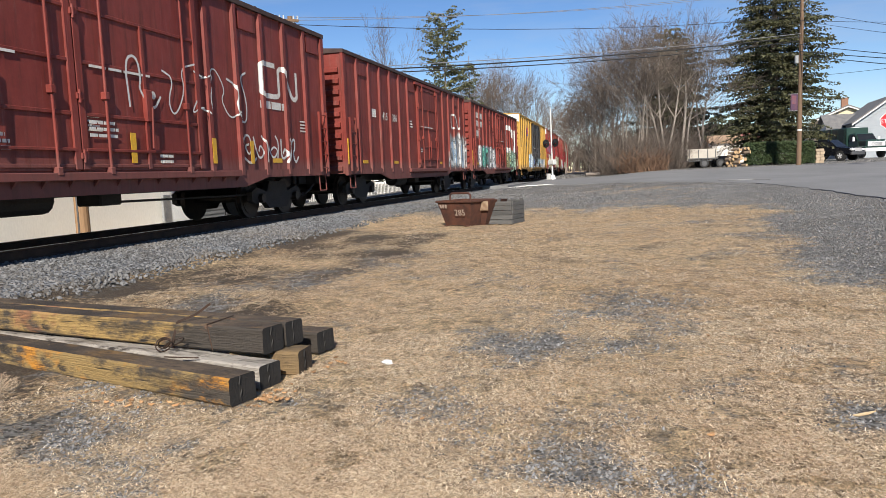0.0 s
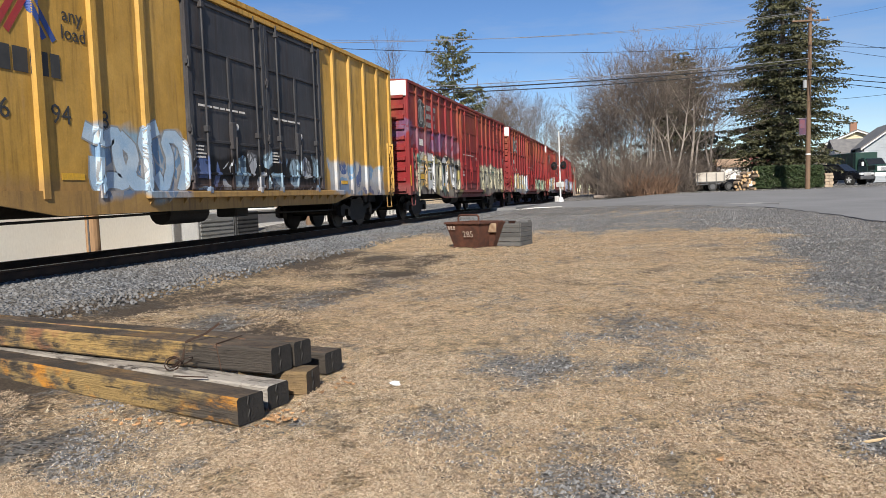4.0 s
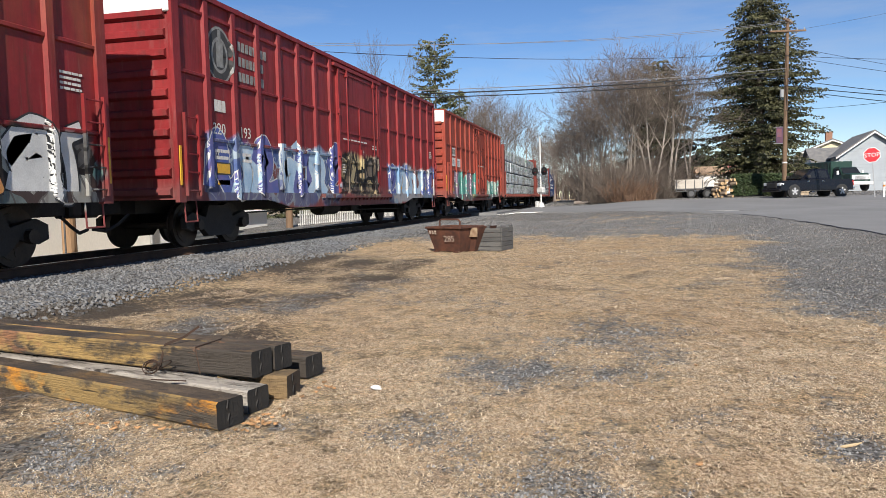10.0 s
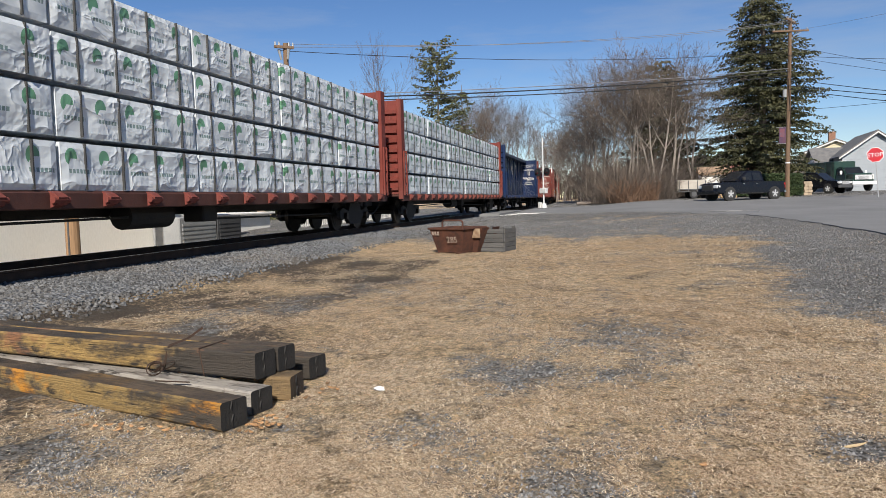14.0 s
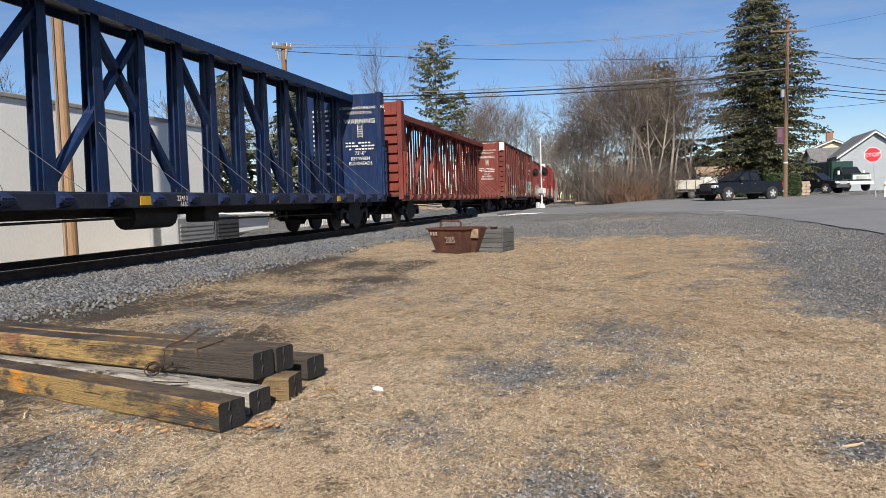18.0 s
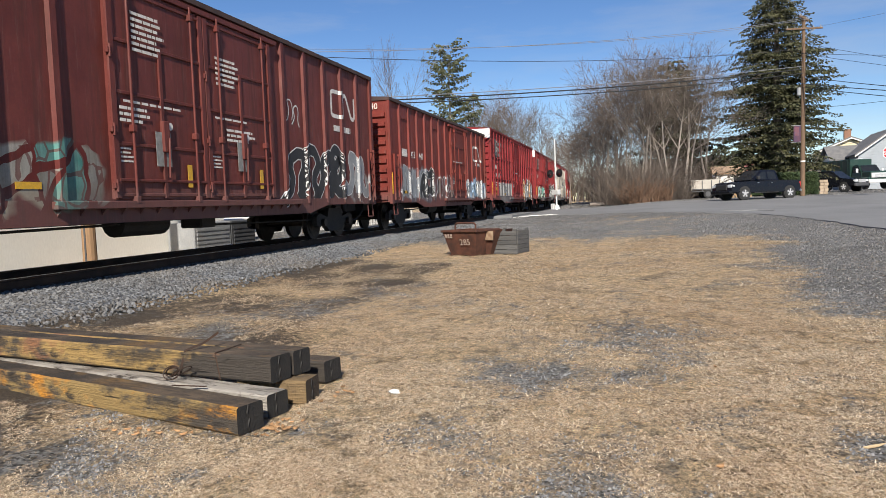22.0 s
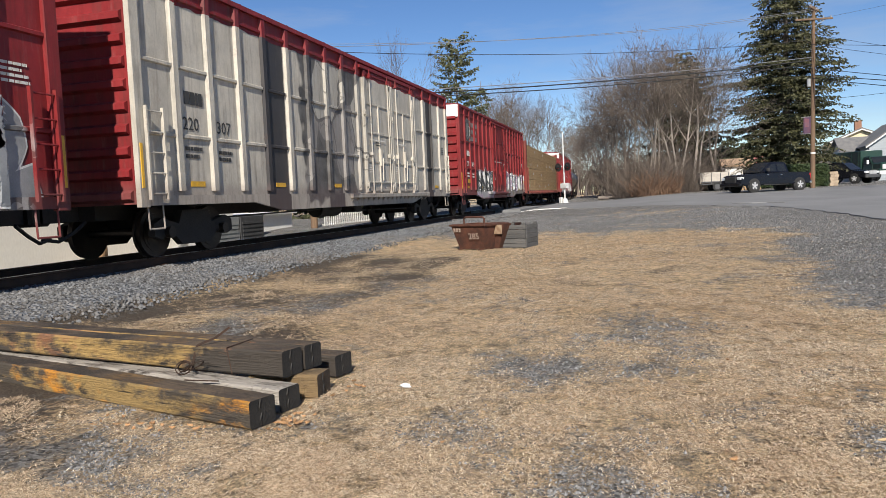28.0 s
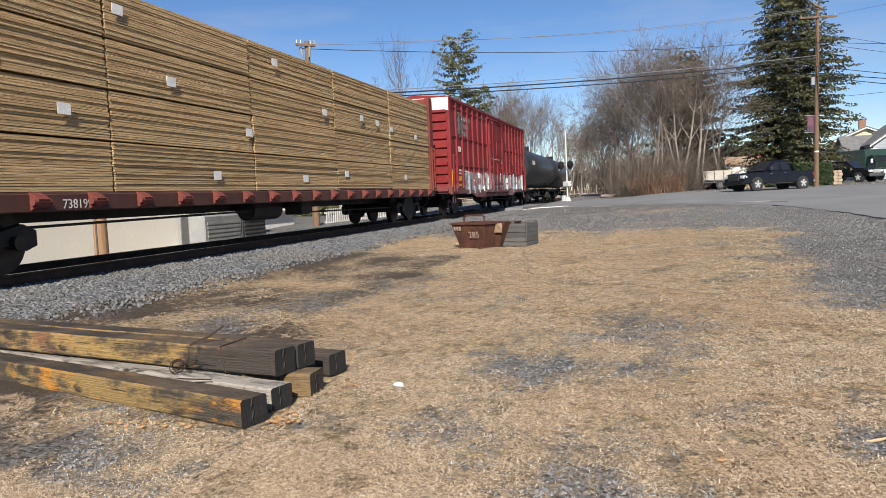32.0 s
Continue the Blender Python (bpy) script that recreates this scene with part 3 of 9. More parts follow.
def bogie(car, y, rot_list):
    b = bmesh.new()
    for sx in (1.0, -1.0):
        prism(b, [(-1.28, 0.62), (-1.05, 0.72), (-0.55, 0.6), (-0.42, 0.85), (0.42, 0.85), (0.55, 0.6), (1.05, 0.72), (1.28, 0.62), (1.28, 0.4), (1.08, 0.33), (0.72, 0.42), (0.45, 0.2), (-0.45, 0.2), (-0.72, 0.42), (-1.08, 0.33), (-1.28, 0.4)], "x", sx * 1.0 - 0.07, sx * 1.0 + 0.07)
    box(b, -0.95, 0.95, -0.2, 0.2, 0.5, 0.78, 0.03)
    f = part("bogie", b, black_iron, car, "black cast steel wheel bogie")
    f.matrix_basis = pose(0, y, 0)
    b = bmesh.new()
    for sx in (1.0, -1.0):
        for k in (-0.14, 0, 0.14):
            rod(b, (sx * 1.0, k, 0.26), (sx * 1.0, k, 0.56), 0.055, 8)
    part("spring_nest", b, wheel_steel, f, "rusty coil springs")
    for sx in (1.0, -1.0):
        for sy in (-0.89, 0.89):
            b = bmesh.new()
            rod(b, (sx * 1.05, sy, 0.457), (sx * 1.17, sy, 0.457), 0.11, 10)
            part("bearing_cap", b, wheel_steel, f, "round axle bearing cap")
    for sy in (-0.89, 0.89):
        b = bmesh.new()
        for sx in (1.0, -1.0):
            rod(b, (sx * 0.7, 0, 0), (sx * 0.79, 0, 0), 0.457, 28)
            rod(b, (sx * 0.66, 0, 0), (sx * 0.7, 0, 0), 0.482, 28)
            rod(b, (sx * 0.785, 0, 0), (sx * 0.805, 0, 0), 0.36, 20)
            for k in range(3):
                a = k * 2.094
                box(b, sx * 0.8 - 0.012, sx * 0.8 + 0.012, -0.06, 0.06, 0.17, 0.3, 0, Euler((a, 0, 0)).to_matrix().to_4x4())
        rod(b, (-0.8, 0, 0), (0.8, 0, 0), 0.08, 10)
        w = part("wheelset", b, wheel_steel, f, "pair of worn steel wheels on an axle")
        w.matrix_basis = pose(0, sy, 0.457)
        rot_list.append((w, sy))


def under_gear(car, half, wheels, sill=0.95):
    for y in (-(half - 2.2), half - 2.2):
        bogie(car, y, wheels)
    b = bmesh.new()
    box(b, -0.35, 0.35, -half + 0.3, half - 0.3, 0.72, 1.02)
    part("centre_sill", b, black_iron, car)
    b = bmesh.new()
    rod(b, (0.75, -1.6, 0.72), (0.75, -0.3, 0.72), 0.24, 14)
    part("brake_reservoir", b, black_iron, car)
    b = bmesh.new()
    box(b, 0.5, 1.0, 0.7, 1.25, 0.55, 0.95, 0.03)
    part("brake_valve", b, black_iron, car)
    for ya, yb, z in ((1.2, half - 3.4, 0.55), (-1.6, -half + 3.4, 0.66)):
        b = bmesh.new()
        rod(b, (0.9, ya, z + 0.05), (0.9, yb, z), 0.022, 6)
        part("brake_rod", b, black_iron, car)
    for s in (-1, 1):
        b = bmesh.new()
        box(b, -0.11, 0.11, min(s * (half - 0.2), s * (half + 0.62)), max(s * (half - 0.2), s * (half + 0.62)), 0.72, 0.98, 0.02)
        box(b, -0.18, 0.24, min(s * (half + 0.55), s * (half + 0.85)), max(s * (half + 0.55), s * (half + 0.85)), 0.68, 1.02, 0.05)
        part("coupler", b, black_iron, car)
        b = bmesh.new()
        pts = [(0.45, s * (half + 0.05), 0.72), (0.42, s * (half + 0.3), 0.55), (0.36, s * (half + 0.58), 0.42), (0.3, s * (half + 0.86), 0.47)]
        for p, q in zip(pts, pts[1:]):
            rod(b, p, q, 0.03, 7)
        part("air_hose", b, black_iron, car)


def ladder(car, x, y, z0, z1, mat, width=0.45, n=5):
    b = bmesh.new()
    for k in (-0.5, 0.5):
        box(b, x - 0.03, x + 0.03, y + k * width - 0.02, y + k * width + 0.02, z0 - 0.1, z1 + 0.08)
    for i in range(n):
        z = z0 + (z1 - z0) * i / (n - 1)
        rod(b, (x, y - width / 2, z), (x, y + width / 2, z), 0.014, 6)
    part("ladder", b, mat, car, "side ladder with round rungs")


def placard(car, x, y, z, w, h, mat, name="placard", label=""):
    b = bmesh.new()
    box(b, x, x + 0.006, y - w / 2, y + w / 2, z - h / 2, z + h / 2)
    return part(name, b, mat, car, label)


def text_on(car, text, x, y, z, size, mat, label=""):
    return words(text, size, Matrix.Translation((x, y, z)) @ pose(0, 0, 0, 90, 0, 90), mat, car, "lettering", label)


def letters_on(car, x, y, z, text, size, mat, seed=1):
    """A painted name as a row of plain bars, one for each letter."""
    for i, c in enumerate(text):
        b = bmesh.new()
        box(b, x, x + 0.004, y + i * size * 0.86, y + (i * 0.86 + 0.62) * size, z, z + size)
        part("letter_bar", b, mat, car)


def bars_on(car, x, y, z, w, rows, mat, h=0.05, gap=0.09, seed=1):
    """Small stencil lines that cannot be read, as plain bars."""
    rng = random.Random(seed)
    b = bmesh.new()
    for i in range(rows):
        p = 0.0
        ww = w * rng.uniform(0.7, 1.0)
        while p < ww:
            q = min(p + rng.uniform(0.12, 0.3) * w, ww)
            box(b, x, x + 0.004, y + p, y + q - 0.03 * w, z - i * gap, z - i * gap + h)
            p = q
    return tagged(part("stencil_text", b, mat, car), "small white stencil text too small to read", kind="stuff")


def side_face(posts):
    """How far the sheet and the posts of a side stand out at y."""
    half, n, pw = posts[:3]
    door = posts[3] if len(posts) > 3 else (9e9, 9e9)
    L = half * 2
    stops = [-half + 0.1 + (L - 0.2) * i / n for i in range(n + 1)]

    def out(y):
        if door[0] < y < door[1]:
            return 1.578
        d = min(abs(y - s) for s in stops)
        if d < pw * 0.46:
            return 1.5525
        if d < pw * 0.68:
            return SHEET + 0.002 + 0.065 * (pw * 0.68 - d) / (pw * 0.22)
        return SHEET + 0.002
    return out


def stroke(v, f, line, width, out, y, z, lift, step=0.04, c=6):
    """Add one painted stroke that follows the side's relief."""
    pts = []
    for p, q in zip(line, line[1:]):
        p, q = Vector(p), Vector(q)
        m = max(int((q - p).length / step), 1)
        pts += [p.lerp(q, k / m) for k in range(m)]
    pts.append(Vector(line[-1]))
    base = len(v)
    for i, p in enumerate(pts):
        d = (pts[min(i + 2, len(pts) - 1)] - pts[max(i - 2, 0)]).normalized()
        for k in range(c):
            o = width * (k / (c - 1) - 0.5)
            yy, zz = y + p.x - d.y * o, z + p.y + d.x * o
            v.append((out(yy) + lift, yy, zz))
    for i in range(len(pts) - 1):
        for k in range(c - 1):
            a = base + i * c + k
            f.append((a, a + 1, a + c + 1, a + c))


def painted(car, v, f, mats, name, label, slots=None):
    me = bpy.data.meshes.new(name)
    me.from_pydata(v, [], f)
    for m in mats:
        me.materials.append(m)
    if slots:
        me.polygons.foreach_set("material_index", slots)
    ob = new(name, me)
    ob.parent = car
    return tagged(ob, label)


def emblem(car, y, z, w, h, mat, posts, thick=0.16):
    """A two-stroke rounded emblem painted over sheets and posts alike."""
    a = [(0.4, 1), (0.1, 1), (0.03, 0.97), (0.0, 0.9), (0.0, 0.1), (0.03, 0.03), (0.1, 0), (0.36, 0), (0.44, 0.03), (0.48, 0.1), (0.48, 0.85), (0.53, 0.95), (0.59, 0.95), (0.64, 0.85), (0.82, 0.12), (0.87, 0.03), (0.93, 0.03), (0.98, 0.12), (0.98, 0.95)]
    v, f = [], []
    stroke(v, f, [(p[0] * w, p[1] * h) for p in a], thick * h, side_face(posts), y, z, 0.003, 0.018, 14)
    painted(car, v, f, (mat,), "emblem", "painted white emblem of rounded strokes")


def badge(car, y, z, r, posts):
    """A round badge of rings with a pale upright in the middle."""
    v, f, slots = [], [], []
    out = side_face(posts)
    for rr, w, lift, k in ((0.5, 1.0, 0.003, 0), (0.93, 0.1, 0.005, 1), (0.56, 0.12, 0.005, 1)):
        ring = [(math.cos(a * 0.2618) * r * rr * 0.95, math.sin(a * 0.2618) * r * rr * 1.1) for a in range(25)]
        stroke(v, f, ring, w * r, out, y, z, lift, 0.05, 8)
        slots += [k] * (len(f) - len(slots))
    stroke(v, f, [(0, -0.45 * r), (0, 0.5 * r)], 0.5 * r, out, y, z, 0.007, 0.05, 10)
    stroke(v, f, [(0, 0.5 * r), (0, 0.95 * r)], 0.22 * r, out, y, z, 0.007, 0.05, 6)
    slots += [1] * (len(f) - len(slots))
    painted(car, v, f, (dark_lettering, grey_ink), "round_badge", "round dark badge with pale rings", slots)


SHAPES = [[[(0.05, 0.1), (0.2, 0.9), (0.5, 1.0), (0.62, 0.6), (0.4, 0.4), (0.75, 0.05), (1.05, 0.3)]],
          [[(0.1, 0.55), (0.35, 1.0), (0.7, 0.95), (0.8, 0.55), (0.45, 0.3), (0.3, 0.6), (0.6, 0.75)], [(0.2, 0.25), (0.6, 0.0), (1.0, 0.2)]],
          [[(-0.05, 0.85), (0.3, 0.7), (0.15, 0.2), (0.5, 0.0), (0.7, 0.45), (0.55, 0.9), (0.95, 1.05)]],
          [[(0.0, 0.0), (0.45, 0.35), (0.2, 0.75), (0.65, 1.0), (1.0, 0.7), (0.75, 0.3), (1.05, 0.0)]],
          [[(0.1, 1.0), (0.25, 0.35), (0.55, 0.15), (0.85, 0.4), (0.6, 0.65), (0.35, 0.5)], [(0.7, 1.0), (0.95, 0.75), (0.85, 0.05)]],
          [[(0.0, 0.3), (0.3, 0.05), (0.55, 0.5), (0.25, 0.95), (0.75, 0.9), (1.0, 0.5), (0.85, 0.1)]],
          [[(0.05, 0.95), (0.5, 0.8), (0.9, 1.0), (0.7, 0.5), (0.95, 0.1), (0.45, 0.25), (0.05, 0.0), (0.25, 0.5)]]]


def rounded(line, times=2):
    for _ in range(times):
        nxt = [line[0]]
        for p, q in zip(line, line[1:]):
            nxt += [(p[0] * 0.75 + q[0] * 0.25, p[1] * 0.75 + q[1] * 0.25), (p[0] * 0.25 + q[0] * 0.75, p[1] * 0.25 + q[1] * 0.75)]
        line = nxt + [line[-1]]
    return line


def graffiti(car, posts, y0, y1, z0, z1, n, fills, edge, halo, seed, weight=0.2, label="spray-painted shapes with hard outlines"):
    """Spray-painted strokes in three coats over sheets and posts: halo, outline, fill."""
    rng = random.Random(seed)
    if posts[1] == 18 and y0 < -1.75 < y1 < 3:
        y1 = -1.75
    out = side_face(posts)
    mats = [m for m in (halo, edge) if m] + list(fills)
    first = len(mats) - len(fills)
    cw = (y1 - y0) / n
    for i in range(n):
        v, f, slots = [], [], []
        sk = rng.choice(SHAPES)
        w = cw * rng.uniform(1.0, 1.3)
        hh = (z1 - z0) * rng.uniform(0.82, 1.0)
        zz = z0 + rng.uniform(0, 0.12) * (z1 - z0)
        lean = rng.uniform(-0.25, 0.3)
        fill = first + (rng.randrange(len(fills)) if fills else 0)
        for k, line in enumerate(sk):
            pts = [((p[0] + rng.uniform(-0.07, 0.07) + lean * p[1]) * w, (p[1] + rng.uniform(-0.06, 0.06)) * hh) for p in line]
            pts = rounded(pts, (1 if rng.random() < 0.65 else 2) if fills else 2)
            t = weight * cw * rng.uniform(0.8, 1.2) * (1.45 if fills else 1.0)
            coats = []
            if halo:
                coats.append((t + 0.16, 0.003, 0))
            if edge:
                coats.append((t + (0.06 if fills else 0.0), 0.0055, 1 if halo else 0))
            if fills:
                coats.append((t, 0.008, fill))
            for width, lift, slot in coats:
                stroke(v, f, pts, width, out, y0 + i * cw, zz, lift + 0.00022 * (i * 2 + k), 0.04, 9)
                slots += [slot] * (len(f) - len(slots))
        painted(car, v, f, mats, "graffiti", label, slots)


def register(car, c0, c1, wheels):
    CARS.append((car, (c0 + c1) / 2, wheels))


def boxcar(label, c0, c1, paint, zt=4.57, posts=15, door=(-1.6, 1.6), doors=1, door_paint=None, white_cap=False, rails=(), post_w=0.13, fish=0.25, cap=None, trim=None, gap_posts=None, end_paint=None, post_foot=0.0):
    """A steel boxcar: panelled sides with posts, doors with lock rods, ribbed ends, ladders, bogies."""
    L = c1 - c0
    h = L / 2
    zb = 1.0
    car = thing("boxcar", pose(track_x((c0 + c1) / 2), (c0 + c1) / 2, RAIL_Z), label, "railcar", "cars of the train")
    wheels = []
    trim = trim or paint
    end_paint = end_paint or paint
    px = SHEET
    # body: side sheets sit behind the posts
    b = bmesh.new()
    box(b, -px, px, -h + 0.06, h - 0.06, zb, zt - 0.12)
    part("body", b, paint, car)
    # side sill, deeper towards the middle
    for s in (-1, 1):
        b = bmesh.new()
        prism(b, [(-h + 0.1, zb + 0.12), (h - 0.1, zb + 0.12), (h - 0.1, zb - 0.05), (h * 0.62, zb - 0.05), (h * 0.5, zb - fish), (-h * 0.5, zb - fish), (-h * 0.62, zb - 0.05), (-h + 0.1, zb - 0.05)], "x", s * 1.5 - 0.03, s * 1.5 + 0.03)
        part("side_sill", b, paint, car)
    # roof with a slight pitch and a dark edge
    b = bmesh.new()
    prism(b, [(-1.56, zt - 0.13), (1.56, zt - 0.13), (1.56, zt - 0.03), (0, zt + 0.1), (-1.56, zt - 0.03)], "y", -h, h)
    part("roof", b, trim, car)
    for i in range(int(L / 1.05)):
        y = -h + 0.5 + i * (L - 1.0) / int(L / 1.05)
        b = bmesh.new()
        prism(b, [(-1.5, zt - 0.02), (1.5, zt - 0.02), (1.5, zt + 0.01), (0, zt + 0.14), (-1.5, zt + 0.01)], "y", y - 0.04, y + 0.04)
        part("roof_rib", b, trim, car)
    # posts on both sides
    n = posts
    for s in (1, -1):
        for i in range(n + 1):
            y = -h + 0.1 + (L - 0.2) * i / n
            if door[0] - 0.12 < y < door[1] + 0.12:
                continue
            w = post_w * (1.5 if i in (0, n) else 1.0)
            y = min(max(y, -h + w / 2), h - w / 2)
            b = bmesh.new()
            if i in (0, n):
                box(b, min(s * 1.45, s * 1.55), max(s * 1.45, s * 1.55), y - w / 2, y + w / 2, zb - 0.08, zt - 0.14, 0.01)
            else:
                za = zb + post_foot
                prism(b, [(s * (SHEET - 0.01), y - w * 0.68), (s * 1.55, y - w * 0.45), (s * 1.55, y + w * 0.45), (s * (SHEET - 0.01), y + w * 0.68)], "z", za, zt - 0.14)
            part("side_post", b, paint, car)
    for s in (1,):
        for i in range(n):
            if gap_posts and i in gap_posts:
                y = -h + 0.1 + (L - 0.2) * (i + 0.5) / n
                b = bmesh.new()
                box(b, SHEET - 0.01, SHEET + 0.035, y - 0.36, y + 0.36, zt - 0.62, zt - 0.2, 0.008)
                part("side_plate", b, paint, car)
    # horizontal stiffeners
    for zs, y0, y1 in zip(rails, (-h + 0.15, door[1] + 0.15), (door[0] - 0.15, h - 0.15)):
        for z in zs:
            b = bmesh.new()
            prism(b, [(SHEET - 0.01, z - 0.05), (SHEET + 0.04, z - 0.025), (SHEET + 0.04, z + 0.025), (SHEET - 0.01, z + 0.05)], "y", y0, y1)
            part("side_rail", b, paint, car)
    # doors
    dp = door_paint or paint
    dw = (door[1] - door[0]) / doors
    for k in range(doors):
        y0 = door[0] + k * dw
        y1 = y0 + dw
        b = bmesh.new()
        box(b, 1.46, 1.55, y0 + 0.02, y1 - 0.02, zb + 0.12, zt - 0.3, 0.012)
        d = part("door", b, dp, car, "closed sliding steel door")
        b = bmesh.new()
        box(b, -1.55, -1.46, y0 + 0.02, y1 - 0.02, zb + 0.12, zt - 0.3)
        part("door", b, dp, car)
        nb = 5
        for i in range(nb):
            z = zb + 0.2 + (zt - zb - 0.6) * i / (nb - 1)
            b = bmesh.new()
            box(b, 1.54, 1.575, y0 + 0.06, y1 - 0.06, z - 0.03, z + 0.03, 0.008)
            part("door_rib", b, dp, d)
        for f in (0.18, 0.84):
            y = y0 + f * dw
            b = bmesh.new()
            rod(b, (1.6, y, zb + 0.05), (1.6, y, zt - 0.25), 0.022, 8)
            for z in (zb + 0.12, zb + 1.3, zt - 0.45):
                box(b, 1.53, 1.64, y - 0.05, y + 0.05, z - 0.06, z + 0.06, 0.01)
            part("lock_rod", b, dp, d, "vertical door lock rod")
        for ys, zc, wd in ((y0 + 0.08, zt - 0.32, 0.07), (y1 - 0.08, zt - 0.32, 0.07), ((y0 + y1) / 2 - 0.03, zb + 0.2 + (zt - zb - 0.6) * 0.75, 0.045)):
            b = bmesh.new()
            box(b, 1.545, 1.585, ys - wd, ys + wd, zb + 0.14, zc, 0.01)
            part("door_stile", b, dp, d)
        for zz in (zb + 0.35, zb + 1.25, zb + 2.5):
            b = bmesh.new()
            box(b, 1.55, 1.61, y0 - 0.04, y0 + 0.1, zz - 0.05, zz + 0.05, 0.01)
            rod(b, (1.6, y0 + 0.02, zz - 0.1), (1.6, y0 + 0.02, zz + 0.1), 0.025, 6)
            part("hinge_bracket", b, dp, d)
        b = bmesh.new()
        rod(b, (1.586, (y0 + y1) / 2 + 0.16, zb + 1.42), (1.592, (y0 + y1) / 2 + 0.16, zb + 1.42), 0.07, 14)
        part("round_mark", b, lettering, d, "round white mark")
        bars_on(d, 1.578, y0 + 0.3, zb + 1.72, dw * 0.6, 1, lettering, 0.04, 0.1, k + 2)
        bars_on(d, 1.552, y0 + 0.2, zb + 0.95, 0.35, 4, lettering, 0.03, 0.07, k + 3)
        b = bmesh.new()
        box(b, 1.53, 1.59, y0 + 0.1, y1 - 0.1, zb + 0.42, zb + 0.47, 0.008)
        part("door_bar", b, dp, d)
        b = bmesh.new()
        box(b, 1.54, 1.63, (y0 + y1) / 2 - 0.09, (y0 + y1) / 2 + 0.09, zb + 0.95, zb + 1.5, 0.015)
        rod(b, (1.64, (y0 + y1) / 2, zb + 0.5), (1.64, (y0 + y1) / 2 + 0.05, zb + 1.2), 0.02, 6)
        part("door_latch", b, dp, d, "door handle gear box")
    b = bmesh.new()
    box(b, 1.5, 1.63, door[0] - 1.3, door[1] + 1.3, zb - 0.02, zb + 0.1, 0.01)
    for i in range(18):
        y = door[0] - 1.2 + (door[1] - door[0] + 2.4) * i / 17
        prism(b, [(1.5, zb - 0.16), (1.5, zb - 0.02), (1.62, zb - 0.02)], "y", y - 0.02, y + 0.02)
    part("door_track", b, paint, car)
    b = bmesh.new()
    box(b, 1.5, 1.6, door[0] - 0.3, door[1] + 0.3, zt - 0.3, zt - 0.2, 0.01)
    part("door_header", b, paint, car)
    # ends with horizontal corrugations
    nr = 10
    for s in (-1, 1):
        for i in range(nr):
            z = zb + 0.12 + (zt - zb - 0.75) * i / (nr - 1)
            b = bmesh.new()
            y0, y1 = s * (h - 0.1), s * (h + 0.04)
            prism(b, [(y0, z - 0.13), (y1, z - 0.05), (y1, z + 0.05), (y0, z + 0.13)], "x", -1.38, 1.38)
            part("end_rib", b, end_paint, car)
        b = bmesh.new()
        box(b, -1.46, 1.46, min(s * (h - 0.07), s * (h - 0.045)), max(s * (h - 0.07), s * (h - 0.045)), zb - 0.02, zt - 0.13)
        part("end_sheet", b, end_paint, car)
        if white_cap:
            b = bmesh.new()
            box(b, -1.5, 1.5, min(s * (h - 0.06), s * (h + 0.03)), max(s * (h - 0.06), s * (h + 0.03)), zt - 0.62, zt - 0.06, 0.02)
            part("end_cap", b, cap or white_paint, car, "white painted panel at the top of the end")
    for s in (-1, 1):
        ladder(car, 1.6, s * (h - 0.42), 1.15, 2.55, paint)
        b = bmesh.new()
        box(b, 1.55, 1.565, s * (h - 0.08) - 0.03, s * (h - 0.08) + 0.03, 1.25, 2.0)
        part("reflector_strip", b, yellow_mark, car, "yellow reflective strip")
        b = bmesh.new()
        for q in (-0.2, 0.2):
            rod(b, (1.5, s * (h - 0.42) + q, 1.0), (1.52, s * (h - 0.42) + q, 0.55), 0.016, 6)
        rod(b, (1.52, s * (h - 0.42) - 0.2, 0.55), (1.52, s * (h - 0.42) + 0.2, 0.55), 0.016, 6)
        part("stirrup", b, paint, car)
    for i in range(1, n - 1, 3):
        y = -h + 0.1 + (L - 0.2) * (i + 0.5) / n
        if y < door[0] - 0.4 or y > door[1] + 0.4:
            placard(car, SHEET + 0.004, y, zb + 0.33, 0.46, 0.1, yellow_mark, "reflector", "yellow reflective patch")
    under_gear(car, h, wheels)
    register(car, c0, c1, wheels)
    return car, h, zb, zt


